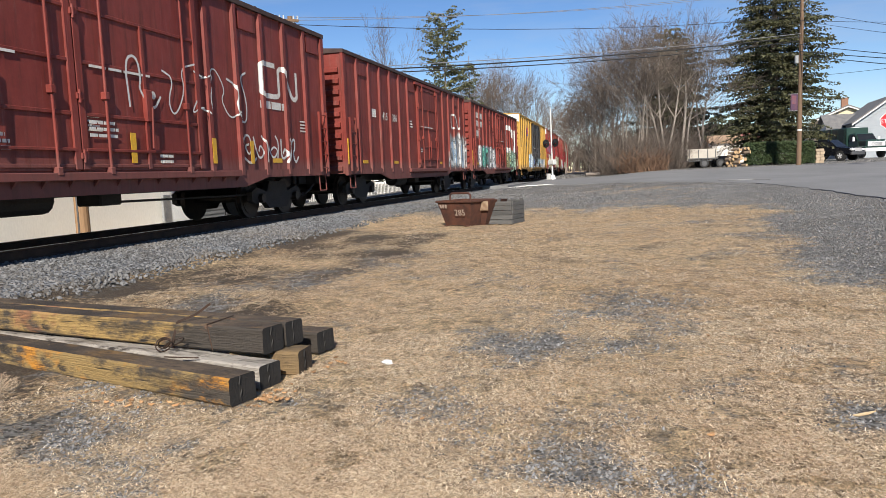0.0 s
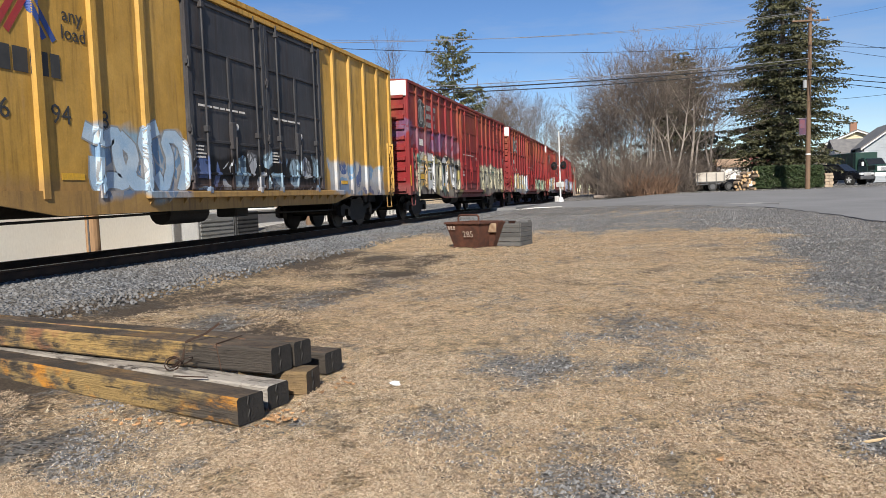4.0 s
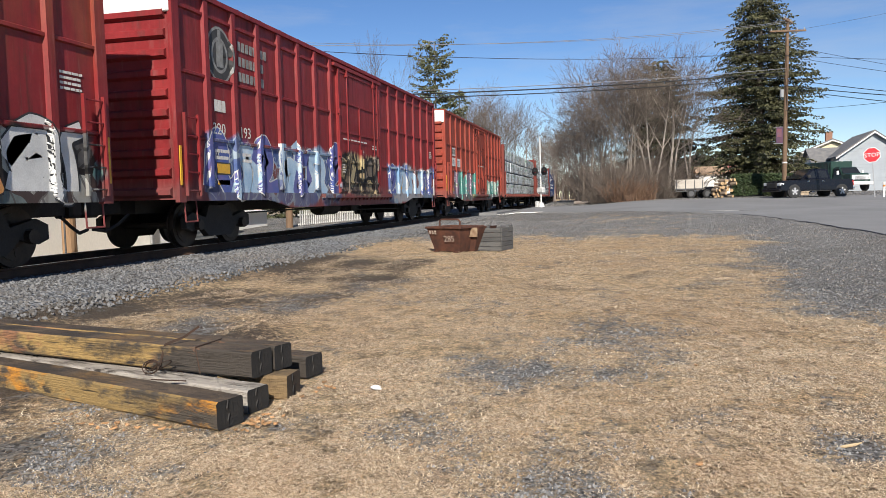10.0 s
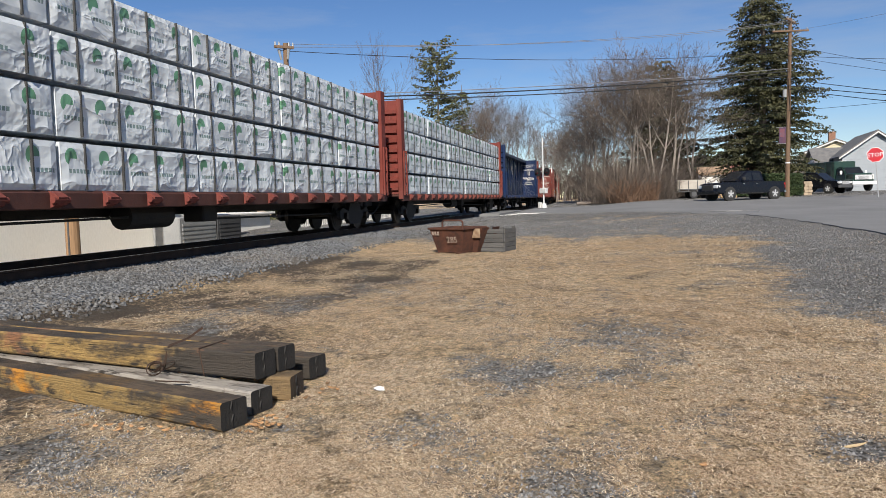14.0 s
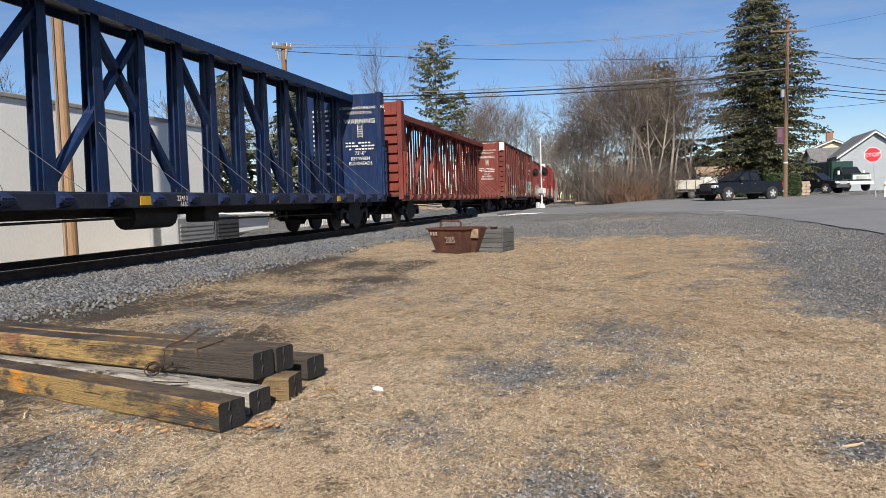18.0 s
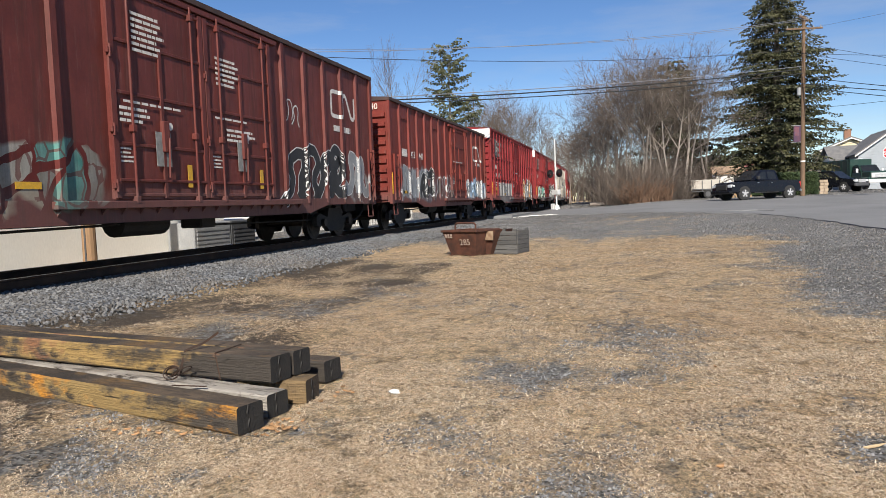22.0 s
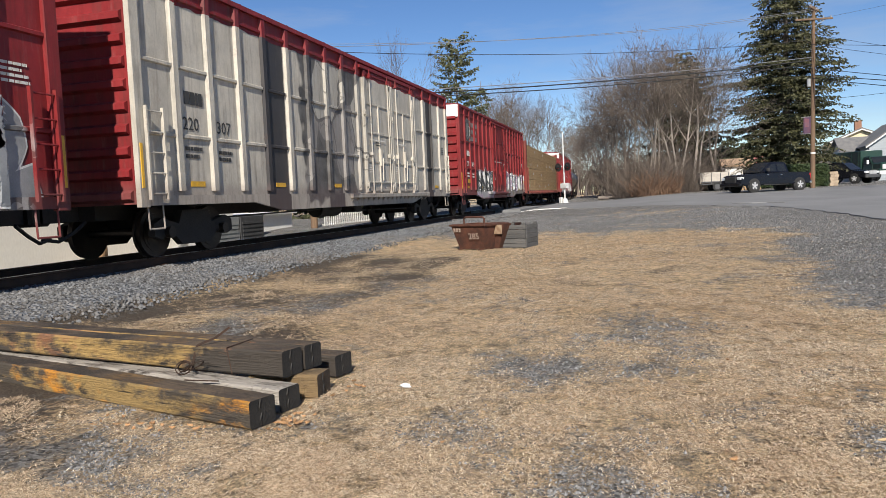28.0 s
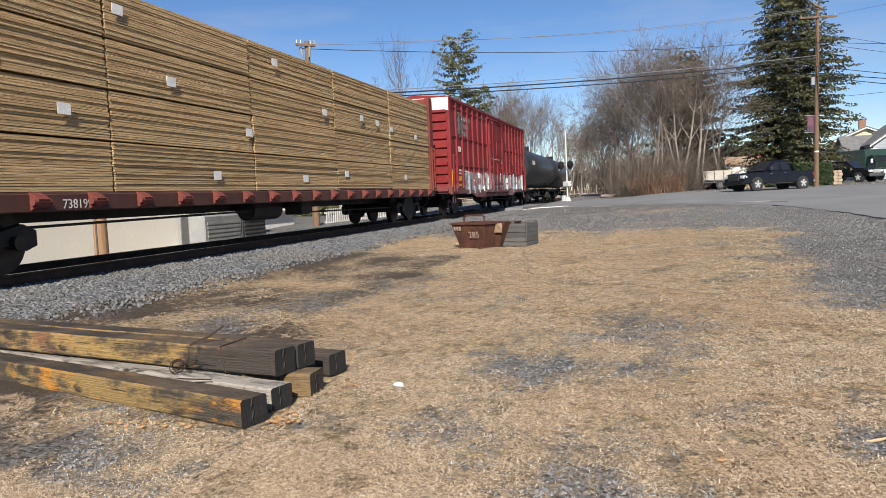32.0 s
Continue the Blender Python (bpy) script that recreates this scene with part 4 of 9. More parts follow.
def centrebeam(label, c0, c1, paint, load=None, sill=None):
    """A centre-partition lumber flatcar with end bulkheads, stakes and top chord."""
    L = c1 - c0
    h = L / 2
    car = thing("lumber_flatcar", pose(track_x((c0 + c1) / 2), (c0 + c1) / 2, RAIL_Z), label, "railcar", "cars of the train")
    wheels = []
    b = bmesh.new()
    box(b, -1.4, 1.4, -h, h, 1.06, 1.16, 0.01)
    part("deck", b, sill or paint, car)
    for s in (-1, 1):
        b = bmesh.new()
        box(b, min(s * 1.36, s * 1.46), max(s * 1.36, s * 1.46), -h, h, 0.88, 1.14, 0.015)
        part("side_sill", b, sill or paint, car)
    n = 20
    for i in range(n):
        y = -h + 0.9 + (L - 1.8) * i / (n - 1)
        b = bmesh.new()
        prism(b, [(1.44, 0.9), (1.58, 0.95), (1.62, 1.06), (1.54, 1.12), (1.44, 1.16)], "y", y - 0.1, y + 0.1)
        rod(b, (1.56, y - 0.16, 1.02), (1.56, y + 0.16, 1.02), 0.05, 8)
        part("tie_down_winch", b, paint, car)
    for s in (-1, 1):
        y0, y1 = s * (h - 0.32), s * h
        b = bmesh.new()
        box(b, -1.33, 1.33, min(y0, y1), max(y0, y1), 1.1, 4.68, 0.02)
        bk = part("bulkhead", b, paint, car, "tall steel end bulkhead")
        for xx in (-1.36, 1.36):
            b = bmesh.new()
            box(b, xx - 0.09, xx + 0.09, min(s * (h - 0.36), s * (h + 0.06)), max(s * (h - 0.36), s * (h + 0.06)), 0.95, 4.72, 0.015)
            part("bulkhead_post", b, paint, bk)
        for i in range(9):
            z = 1.35 + i * 0.36
            b = bmesh.new()
            prism(b, [(s * (h - 0.02), z - 0.11), (s * (h + 0.1), z - 0.05), (s * (h + 0.1), z + 0.05), (s * (h - 0.02), z + 0.11)], "x", -1.27, 1.27)
            part("bulkhead_rib", b, paint, bk)
        ladder(car, 1.5, s * (h - 0.2) + 0.0, 1.2, 2.7, paint, 0.3)
    b = bmesh.new()
    box(b, -0.4, 0.4, -h + 0.3, h - 0.3, 4.54, 4.64, 0.02)
    box(b, -0.44, -0.4, -h + 0.3, h - 0.3, 4.4, 4.64)
    box(b, 0.4, 0.44, -h + 0.3, h - 0.3, 4.4, 4.64)
    part("top_chord", b, paint, car, "long top beam of the centre partition")
    ns = 17
    for i in range(ns):
        y = -h + 1.0 + (L - 2.0) * i / (ns - 1)
        b = bmesh.new()
        prism(b, [(y - 0.15, 1.14), (y + 0.15, 1.14), (y + 0.09, 4.5), (y - 0.09, 4.5)], "x", -0.02, 0.02)
        for sx in (-1, 1):
            prism(b, [(y - 0.16, 1.14), (y + 0.16, 1.14), (y + 0.1, 4.5), (y - 0.1, 4.5)], "x", sx * 0.13 - 0.012, sx * 0.13 + 0.012)
        part("stake", b, paint, car)
        if load is None and i < ns - 2 and (i in (0, 2, 4, 6) or (i > 6 and i % 2)):
            y2 = y + 2 * (L - 2.0) / (ns - 1)
            za, zc = (1.2, 4.35) if i < 7 else (4.35, 1.2)
            b = bmesh.new()
            v = Vector((0, y2 - y, zc - za))
            nrm = Vector((0, -v.z, v.y)).normalized() * 0.055
            a0, a1 = Vector((0, y, za)), Vector((0, y2, zc))
            prism(b, [(a0 + nrm)[1:], (a1 + nrm)[1:], (a1 - nrm)[1:], (a0 - nrm)[1:]], "x", -0.1, 0.1)
            part("diagonal_brace", b, paint, car)
    if load is None:
        for i in range(8):
            y = -h + 1.6 + (L - 3.2) * i / 7
            b = bmesh.new()
            rod(b, (0.18, y, 2.5), (1.45, y + 0.9, 1.16), 0.007, 5)
            rod(b, (0.18, y, 2.3), (1.45, y - 0.7, 1.16), 0.007, 5)
            part("tie_cable", b, tread_steel, car, "slack steel tie-down cable")
    else:
        mats, nl = load["mats"], load["layers"]
        nb = load["bundles"]
        span = (L - 0.8)
        hh = 3.3 / nl
        rng = random.Random(int(c0))
        for s in (1, -1):
            for k in range(nb):
                for j in range(nl):
                    y0 = -h + 0.4 + span * k / nb
                    y1 = y0 + span / nb - 0.015
                    z0 = 1.17 + j * hh
                    xo = 1.38 + rng.uniform(-0.02, 0.03)
                    b = bmesh.new()
                    if load.get("cloth"):
                        sheet_bundle(b, s, 0.52, xo, y0 + 0.035, y1 - 0.035, z0, z0 + hh - 0.09, rng)
                    else:
                        board_bundle(b, s, 0.52, xo, y0 + rng.uniform(0, 0.02), y1, z0, z0 + hh - 0.03, rng)
                    pack = part("lumber_pack", b, mats, car, load["label"])
                    if load.get("cloth") and s > 0:
                        for q in (0.14, 0.38, 0.62, 0.86):
                            ys = y0 + (y1 - y0) * q
                            b = bmesh.new()
                            box(b, xo - 0.02, xo + 0.026, ys - 0.012, ys + 0.012, z0 + 0.01, z0 + hh - 0.095)
                            part("strap", b, dark_lettering, pack)
                    if not load.get("cloth"):
                        tagged(pack, load["label"], kind="stuff")
    under_gear(car, h, wheels)
    register(car, c0, c1, wheels)
    return car, h


def sheet_bundle(b, s, x0, x1, y0, y1, z0, z1, rng):
    """A stack of boards in a creased plastic wrap."""
    ny, nz = 30, 8
    grid = []
    off = rng.uniform(0, 50)
    for j in range(nz + 1):
        row = []
        for i in range(ny + 1):
            y = y0 + (y1 - y0) * i / ny
            z = z0 + (z1 - z0) * j / nz
            e = 0.0 if i in (0, ny) or j in (0, nz) else 0.01 + 0.03 * noise.noise((y * 2.2 + off, z * 2.2, off)) + 0.035 * abs(noise.noise((y * 1.6 + z * 2.4 + off, z * 1.1 - y * 0.9, off + 7)))
            row.append(b.verts.new((s * (x1 - 0.02 + e), y, z)))
        grid.append(row)
    for j in range(nz):
        for i in range(ny):
            b.faces.new((grid[j][i], grid[j][i + 1], grid[j + 1][i + 1], grid[j + 1][i]))
    box(b, min(s * x0, s * (x1 - 0.03)), max(s * x0, s * (x1 - 0.03)), y0, y1, z0, z1)
    bmesh.ops.recalc_face_normals(b, faces=b.faces[:])


def board_bundle(b, s, x0, x1, y0, y1, z0, z1, rng):
    """A bundle of sawn boards; every course is a slab of its own."""
    n = 20
    for i in range(n):
        za = z0 + (z1 - z0) * i / n
        zb = z0 + (z1 - z0) * (i + 1) / n - 0.006
        xo = x1 + rng.uniform(-0.02, 0.01)
        box(b, min(s * x0, s * xo), max(s * x0, s * xo), y0 + rng.uniform(0, 0.03), y1 - rng.uniform(0, 0.03), za, zb)


def wrap_material(seed=0.0):
    m, nt, b = nodes_of("white_wrap")
    v = coords(nt, (1, 1, 1), "Object", (seed, seed, 0))
    tint = noise_fac(nt, v, 0.8, 3, 0.5, 0.3, 0.7)
    col = mix(nt, tint, (0.55, 0.595, 0.63), (0.66, 0.7, 0.73))
    # printed grid of small dark green marks
    sx = nt.nodes.new("ShaderNodeSeparateXYZ")
    nt.links.new(coords(nt), sx.inputs[0])

    def cell(a, size, ph):
        return maths(nt, "SUBTRACT", maths(nt, "FRACT", maths(nt, "ADD", maths(nt, "DIVIDE", a, size), ph)), 0.5)
    cy = cell(sx.outputs[1], 0.74, 0.1)
    cz = cell(maths(nt, "SUBTRACT", sx.outputs[2], 1.17), 0.825, 0.0)
    up = maths(nt, "SUBTRACT", cz, 0.12)
    wide = maths(nt, "DIVIDE", maths(nt, "ADD", cy, 0.16), 0.17)
    high = maths(nt, "DIVIDE", up, 0.17)
    round_ = maths(nt, "LESS_THAN", maths(nt, "ADD", maths(nt, "MULTIPLY", wide, wide), maths(nt, "MULTIPLY", high, high)), 1.0)
    notch = maths(nt, "MULTIPLY", maths(nt, "LESS_THAN", high, maths(nt, "MULTIPLY", wide, 1.4)), maths(nt, "LESS_THAN", high, -0.15))
    tree = maths(nt, "MULTIPLY", round_, maths(nt, "SUBTRACT", 1.0, notch))
    line = maths(nt, "MULTIPLY", maths(nt, "LESS_THAN", maths(nt, "ABSOLUTE", maths(nt, "SUBTRACT", cy, 0.06)), 0.32), maths(nt, "LESS_THAN", maths(nt, "ABSOLUTE", maths(nt, "ADD", cz, 0.14)), 0.04))
    dash = maths(nt, "GREATER_THAN", maths(nt, "FRACT", maths(nt, "MULTIPLY", sx.outputs[1], 13.0)), 0.28)
    col = mix(nt, maths(nt, "MULTIPLY", tree, 0.85), col, (0.03, 0.2, 0.075))
    col = mix(nt, maths(nt, "MULTIPLY", maths(nt, "MULTIPLY", line, dash), 0.75), col, (0.04, 0.12, 0.1))
    nt.links.new(col, b.inputs["Base Color"])
    b.inputs["Roughness"].default_value = 0.45
    fold = nt.nodes.new("ShaderNodeTexNoise")
    fold.inputs["Scale"].default_value = 1.5
    fold.inputs["Detail"].default_value = 3
    fold.inputs["Distortion"].default_value = 0.5
    nt.links.new(coords(nt, (1, 0.9, 1.2)), fold.inputs["Vector"])
    ridge = maths(nt, "POWER", maths(nt, "SUBTRACT", 1.0, maths(nt, "MULTIPLY", maths(nt, "ABSOLUTE", maths(nt, "SUBTRACT", fold.outputs["Fac"], 0.5)), 2.0)), 7.0)
    bump(nt, b, ridge, 0.5, 0.04)
    return m


def lumber_material():
    m, nt, b = nodes_of("sawn_lumber")
    v = coords(nt, (1, 0.25, 6))
    col = mix(nt, noise_fac(nt, v, 2.2, 6, 0.65, 0.3, 0.7), (0.62, 0.43, 0.22), (0.48, 0.31, 0.15))
    g = nt.nodes.new("ShaderNodeNewGeometry")
    col = mix(nt, maths(nt, "MULTIPLY", g.outputs["Random Per Island"], 0.45), col, (0.66, 0.5, 0.28))
    fine = noise_fac(nt, coords(nt, (1, 0.12, 14)), 6, 4, 0.6, 0.42, 0.62)
    col = mix(nt, 0.6, col, mix(nt, fine, (0.5, 0.45, 0.4), (1.1, 1.1, 1.1)), "MULTIPLY")
    nt.links.new(col, b.inputs["Base Color"])
    b.inputs["Roughness"].default_value = 0.8
    bump(nt, b, fine, 0.7, 0.02)
    return m

# ---- the cars of the train, in order ----
GREYS = ((0.3, 0.32, 0.33), (0.05, 0.05, 0.055), (0.42, 0.43, 0.43), (0.2, 0.21, 0.22))
TEALS = ((0.08, 0.3, 0.26), (0.35, 0.38, 0.2), (0.06, 0.2, 0.2), (0.5, 0.55, 0.5), (0.03, 0.03, 0.03))
BLUES = ((0.2, 0.4, 0.65), (0.05, 0.12, 0.35), (0.6, 0.65, 0.7), (0.35, 0.55, 0.7))
MIXED = ((0.55, 0.42, 0.16), (0.35, 0.45, 0.55), (0.5, 0.3, 0.14), (0.6, 0.58, 0.55), (0.08, 0.08, 0.1), (0.2, 0.35, 0.55))
CREAM = ((0.5, 0.46, 0.33), (0.25, 0.24, 0.2), (0.42, 0.4, 0.34), (0.05, 0.25, 0.2), (0.5, 0.42, 0.1))
WHITES = ((0.6, 0.6, 0.58), (0.5, 0.5, 0.5), (0.45, 0.47, 0.5))
BLACK, WHITE = (0.012, 0.012, 0.012), (0.7, 0.7, 0.68)
BROWN, BROWN2 = (0.17, 0.031, 0.025), (0.21, 0.047, 0.037)
RED, RED2 = (0.19, 0.017, 0.02), (0.235, 0.028, 0.03)
grey_ink = surface("grey_ink", (0.3, 0.3, 0.29), (0.16, 0.16, 0.15), 6, 0.7, 0, 30, 0.05)


def spray(name, a, b):
    return surface(name, a, b, 2.2, 0.6, 0, 40, 0.05, dark=0.25)


SP_WHITE = spray("white_spray", (0.66, 0.66, 0.64), (0.5, 0.5, 0.49))
SP_BLACK = spray("black_spray", (0.012, 0.012, 0.013), (0.03, 0.03, 0.032))
SP_GREY = spray("grey_spray", (0.2, 0.21, 0.22), (0.32, 0.33, 0.34))
SP_BLUE = spray("pale_blue_spray", (0.26, 0.42, 0.6), (0.5, 0.6, 0.68))
SP_NAVY = spray("deep_blue_spray", (0.04, 0.09, 0.3), (0.14, 0.12, 0.3))
SP_TAN = spray("tan_spray", (0.5, 0.34, 0.14), (0.36, 0.24, 0.11))
SP_CREAM = spray("cream_spray", (0.5, 0.46, 0.33), (0.36, 0.33, 0.22))
SP_PURPLE = spray("purple_spray", (0.17, 0.11, 0.17), (0.24, 0.16, 0.22))
SP_TEAL = spray("teal_spray", (0.05, 0.25, 0.2), (0.12, 0.34, 0.28))
SP_GREEN = spray("pale_green_spray", (0.2, 0.4, 0.28), (0.36, 0.44, 0.34))
SP_OLIVE = spray("olive_spray", (0.26, 0.27, 0.12), (0.36, 0.34, 0.18))
SP_ORANGE = spray("orange_spray", (0.5, 0.22, 0.06), (0.4, 0.2, 0.1))
dark_roof = surface("dark_roof", (0.035, 0.02, 0.018), (0.07, 0.04, 0.035), 3, 0.85)

# 1 brown double-door car
p1 = car_paint("brown_paint", BROWN, BROWN2, 0.4, [])
car, h, zb, zt = boxcar("dark red-brown steel boxcar with white emblem and graffiti outlines", 0.74, 18.95, p1, 4.75, 16, (-3.6, 3.0), 2, gap_posts=(12, 15), trim=dark_roof)
graffiti(car, (h, 16, 0.13, (-3.7, 3.1)), 0.8, 5.2, 2.05, 3.15, 5, (), SP_WHITE, None, 31, 0.045, "thin white spray-painted loops")
graffiti(car, (h, 16, 0.13, (-3.7, 3.1)), -3.3, -2.2, 2.3, 3.5, 1, (), SP_WHITE, SP_BLACK, 35, 0.12, "white spray-painted ring")
for yy, zz, ww, nn in ((-0.1, 1.85, 0.8, 3), (-2.9, 1.3, 0.6, 3), (1.6, 1.35, 0.5, 2)):
    bars_on(car, 1.577, yy, zz, ww, nn, lettering, 0.05, 0.1, int(zz * 10))
for yy in (-3.2, 0.9, 3.4, 4.9):
    placard(car, 1.58 if yy < 3 else 1.556, yy, 1.5, 0.14, 0.5, yellow_mark, "reflector", "upright yellow reflective strip")
graffiti(car, (h, 16, 0.13), 4.6, 7.2, 1.2, 1.9, 5, (), SP_WHITE, None, 1, 0.1, "thin white spray-painted lines")
emblem(car, h - 3.55, 2.82, 1.9, 0.72, lettering, (h, 16, 0.13))
bars_on(car, SHEET + 0.008, h - 3.6, 2.52, 2.0, 1, lettering, 0.17)
bars_on(car, 1.58, -2.2, 1.6, 0.7, 3, lettering)
bars_on(car, SHEET + 0.008, h - 1.6, 2.3, 0.4, 4, lettering, 0.035, 0.08, 4)
# 2
p2 = car_paint("brown_paint", BROWN, BROWN2, 0.45, [(4.6, 7.7, 1.1, 2.7, GREYS, WHITE, 1.1, 5.0, 0.3, 0.06)])
car, h, zb, zt = boxcar("red-brown steel boxcar with white lettering and grey graffiti", 20.3, 35.95, p2, 4.6, 15, (-0.4, 2.6), 1, gap_posts=(1, 6, 13), trim=dark_roof)
graffiti(car, (h, 15, 0.13), 4.5, 7.6, 1.1, 2.5, 4, (SP_BLUE, SP_WHITE), SP_BLACK, SP_GREY, 2)
for k, tx in ((3, "415"), (4, "386")):
    text_on(car, tx, SHEET + 0.009, -h + 0.1 + (2 * h - 0.2) * (k + 0.5) / 15 - 0.28, 2.75, 0.36, lettering)
bars_on(car, SHEET + 0.008, -h + 0.1 + (2 * h - 0.2) * 2.5 / 15 - 0.28, 2.78, 0.55, 1, lettering, 0.26)
emblem(car, h - 2.6, 2.95, 1.5, 0.6, lettering, (h, 15, 0.13))
bars_on(car, SHEET + 0.008, -1.6, 2.85, 0.8, 3, lettering, 0.05, 0.1)
# 3
p3 = car_paint("brown_paint", BROWN, (0.22, 0.045, 0.035), 0.45, [(-6.2, -0.7, 1.0, 2.3, GREYS + BLUES[2:], BLACK, 1.2, 7.0, 0.2, 0.05), (2.9, 7.6, 1.0, 2.25, TEALS, BLACK, 1.3, 8.0, 0.2, 0.05)])
car, h, zb, zt = boxcar("red-brown steel boxcar with a large white emblem and green graffiti", 37.35, 53.35, p3, 4.6, 15, (-0.3, 2.7), 1, gap_posts=(9, 14), trim=dark_roof)
graffiti(car, (h, 15, 0.13), 3.2, 7.4, 1.05, 2.0, 3, (SP_OLIVE, SP_GREEN), SP_BLACK, None, 33, 0.3)
graffiti(car, (h, 15, 0.13), -6.2, -0.8, 1.1, 2.2, 6, (SP_WHITE, SP_GREY, SP_TEAL), SP_BLACK, None, 4)
graffiti(car, (h, 15, 0.13), -6.4, -5.4, 2.5, 3.3, 3, (), SP_WHITE, None, 5, 0.08, "thin white spray-painted tag")
emblem(car, h - 4.75, 2.25, 3.75, 1.5, lettering, (h, 15, 0.13), 0.22)
for z, tx in ((3.75, "xxxxxxxx"), (3.32, "xxxxxxxx"), (2.8, "xxxx")):
    letters_on(car, SHEET + 0.008, -6.6, z, tx, 0.3, lettering)
# 4 yellow
p4 = car_paint("yellow_paint", (0.46, 0.265, 0.05), (0.5, 0.31, 0.08), 0.3, [(-4.2, -1.8, 0.9, 2.2, BLUES, WHITE, 0.9, 9.0, 0.3, 0.06), (4.6, 9.0, 0.9, 1.9, BLUES, WHITE, 0.9, 9.5, 0.3, 0.06)])
p4d = car_paint("charcoal_paint", (0.03, 0.032, 0.036), (0.06, 0.06, 0.065), 0.2, [(-1.6, 3.9, 1.0, 1.9, BLUES, BLACK, 0.8, 4.0, 0.4, 0.1)])
car, h, zb, zt = boxcar("yellow steel boxcar with black double doors and a crossed-rail sign", 55.0, 74.7, p4, 5.1, 17, (-1.7, 4.2), 2, p4d, True, trim=p4)
graffiti(car, (h, 17, 0.13), -4.2, -1.9, 1.0, 2.2, 3, (SP_BLUE, SP_WHITE), SP_GREY, None, 6)
for sgn, mm in ((1, "red_mark"), (-1, "blue_mark")):
    mt = surface(mm, (0.4, 0.03, 0.03) if sgn > 0 else (0.03, 0.07, 0.3), (0.3, 0.04, 0.04) if sgn > 0 else (0.04, 0.08, 0.25), 5, 0.6)
    sv, sf = [], []
    for k in (-0.09, 0.09):
        stroke(sv, sf, [(-0.42 + k, -0.62 * sgn), (0.42 + k, 0.62 * sgn)], 0.1, side_face((h, 17, 0.13)), -5.3, 3.9, 0.004 + 0.003 * (sgn > 0) + 0.001 * (k > 0), 0.03)
    painted(car, sv, sf, (mt,), "crossed_mark", "crossed rails painted mark")
bars_on(car, SHEET + 0.008, -5.9, 2.75, 1.6, 1, dark_lettering, 0.34, 0.1, 3)
for y, tx in ((-6.62, "6"), (-6.05, "66"), (-4.95, "94"), (-3.95, "8")):
    text_on(car, tx, SHEET + 0.009, y, 2.1, 0.4, dark_lettering)
for y, z, tx in ((-7.25, 3.75, "next"), (-7.2, 3.48, "load"), (-4.62, 3.62, "any"), (-4.66, 3.35, "load")):
    text_on(car, tx, SHEET + 0.009, y, z, 0.3, dark_lettering)
graffiti(car, (h, 17, 0.13), -8.9, -7.6, 3.2, 3.9, 4, (), SP_BLACK, None, 61, 0.1, "thin black spray-painted tag")
bars_on(car, SHEET + 0.008, -8.6, 3.6, 0.8, 5, dark_lettering, 0.07, 0.12, 5)


def red_car(label, c0, c1, zones, seed, number="", rust=0.35, cream=False, base=RED, base2=RED2, posts=18, zt=5.1, door=(-1.7, 1.95), tan=0.0):
    zones = [z if z[0] > -1.75 or z[1] > 3 or cream else (z[0], min(z[1], -1.75)) + tuple(z[2:]) for z in zones]
    if cream:
        paint = car_paint("cream_paint", (0.54, 0.51, 0.44), (0.46, 0.43, 0.37), 0.35, zones, bands=[(-5.55, -4.5, (0.045, 0.043, 0.045)), (-2.3, -1.3, (0.06, 0.057, 0.06)), (7.0, 7.6, (0.05, 0.047, 0.045))], grime=(0.1, 0.09, 0.085), top=(4.6, RED))
    else:
        paint = car_paint("red_paint", base, base2, rust, zones, tan=tan)
    ends = car_paint("red_paint", RED, RED2, 0.3) if cream else paint
    car, h, zb, zt = boxcar(label, c0, c1, paint, zt, posts, door, 1 if not cream else 2, None, True, ((2.2, 3.45, 4.68), (2.05, 3.4, 4.68)), 0.16, trim=ends, end_paint=ends, post_foot=0.2)
    ink = dark_lettering if cream else lettering
    x = SHEET + 0.009
    bars_on(car, x, -h + 1.45, 2.8, 0.62, 1, ink, 0.24, 0.1, seed)
    if number:
        text_on(car, number[:3], x, -h + 1.36, 2.33, 0.34, ink)
        text_on(car, number[3:], x, -h + 2.46, 2.33, 0.34, ink)
    bars_on(car, x, -h + 1.4, 1.95, 0.6, 2, ink, 0.07, 0.14, seed + 1)
    bars_on(car, x, -h + 2.5, 1.92, 0.55, 2, ink, 0.07, 0.13, seed + 4)
    bars_on(car, x, h - 1.0, 2.9, 0.5, 4, ink, 0.04, 0.08, seed + 2)
    bars_on(car, 1.58, 1.2, 2.65, 0.5, 2, ink, 0.04, 0.08, seed + 3)
    if not cream:
        for i, tx in enumerate(("xxxxxxxx", "xxxxxxx", "xxxxxxx")):
            letters_on(car, x, -h + 2.5, 4.22 - i * 0.33, tx, 0.2, grey_ink)
        badge(car, -h + 1.75, 3.98, 0.55, (h, posts, 0.16))
        placard(car, x, -h + 1.72, 1.62, 0.5, 0.2, yellow_mark, "data_plate", "yellow data plate with a black edge")
        placard(car, x - 0.003, -h + 1.72, 1.62, 0.56, 0.26, dark_lettering, "data_plate_edge")
    return car, h


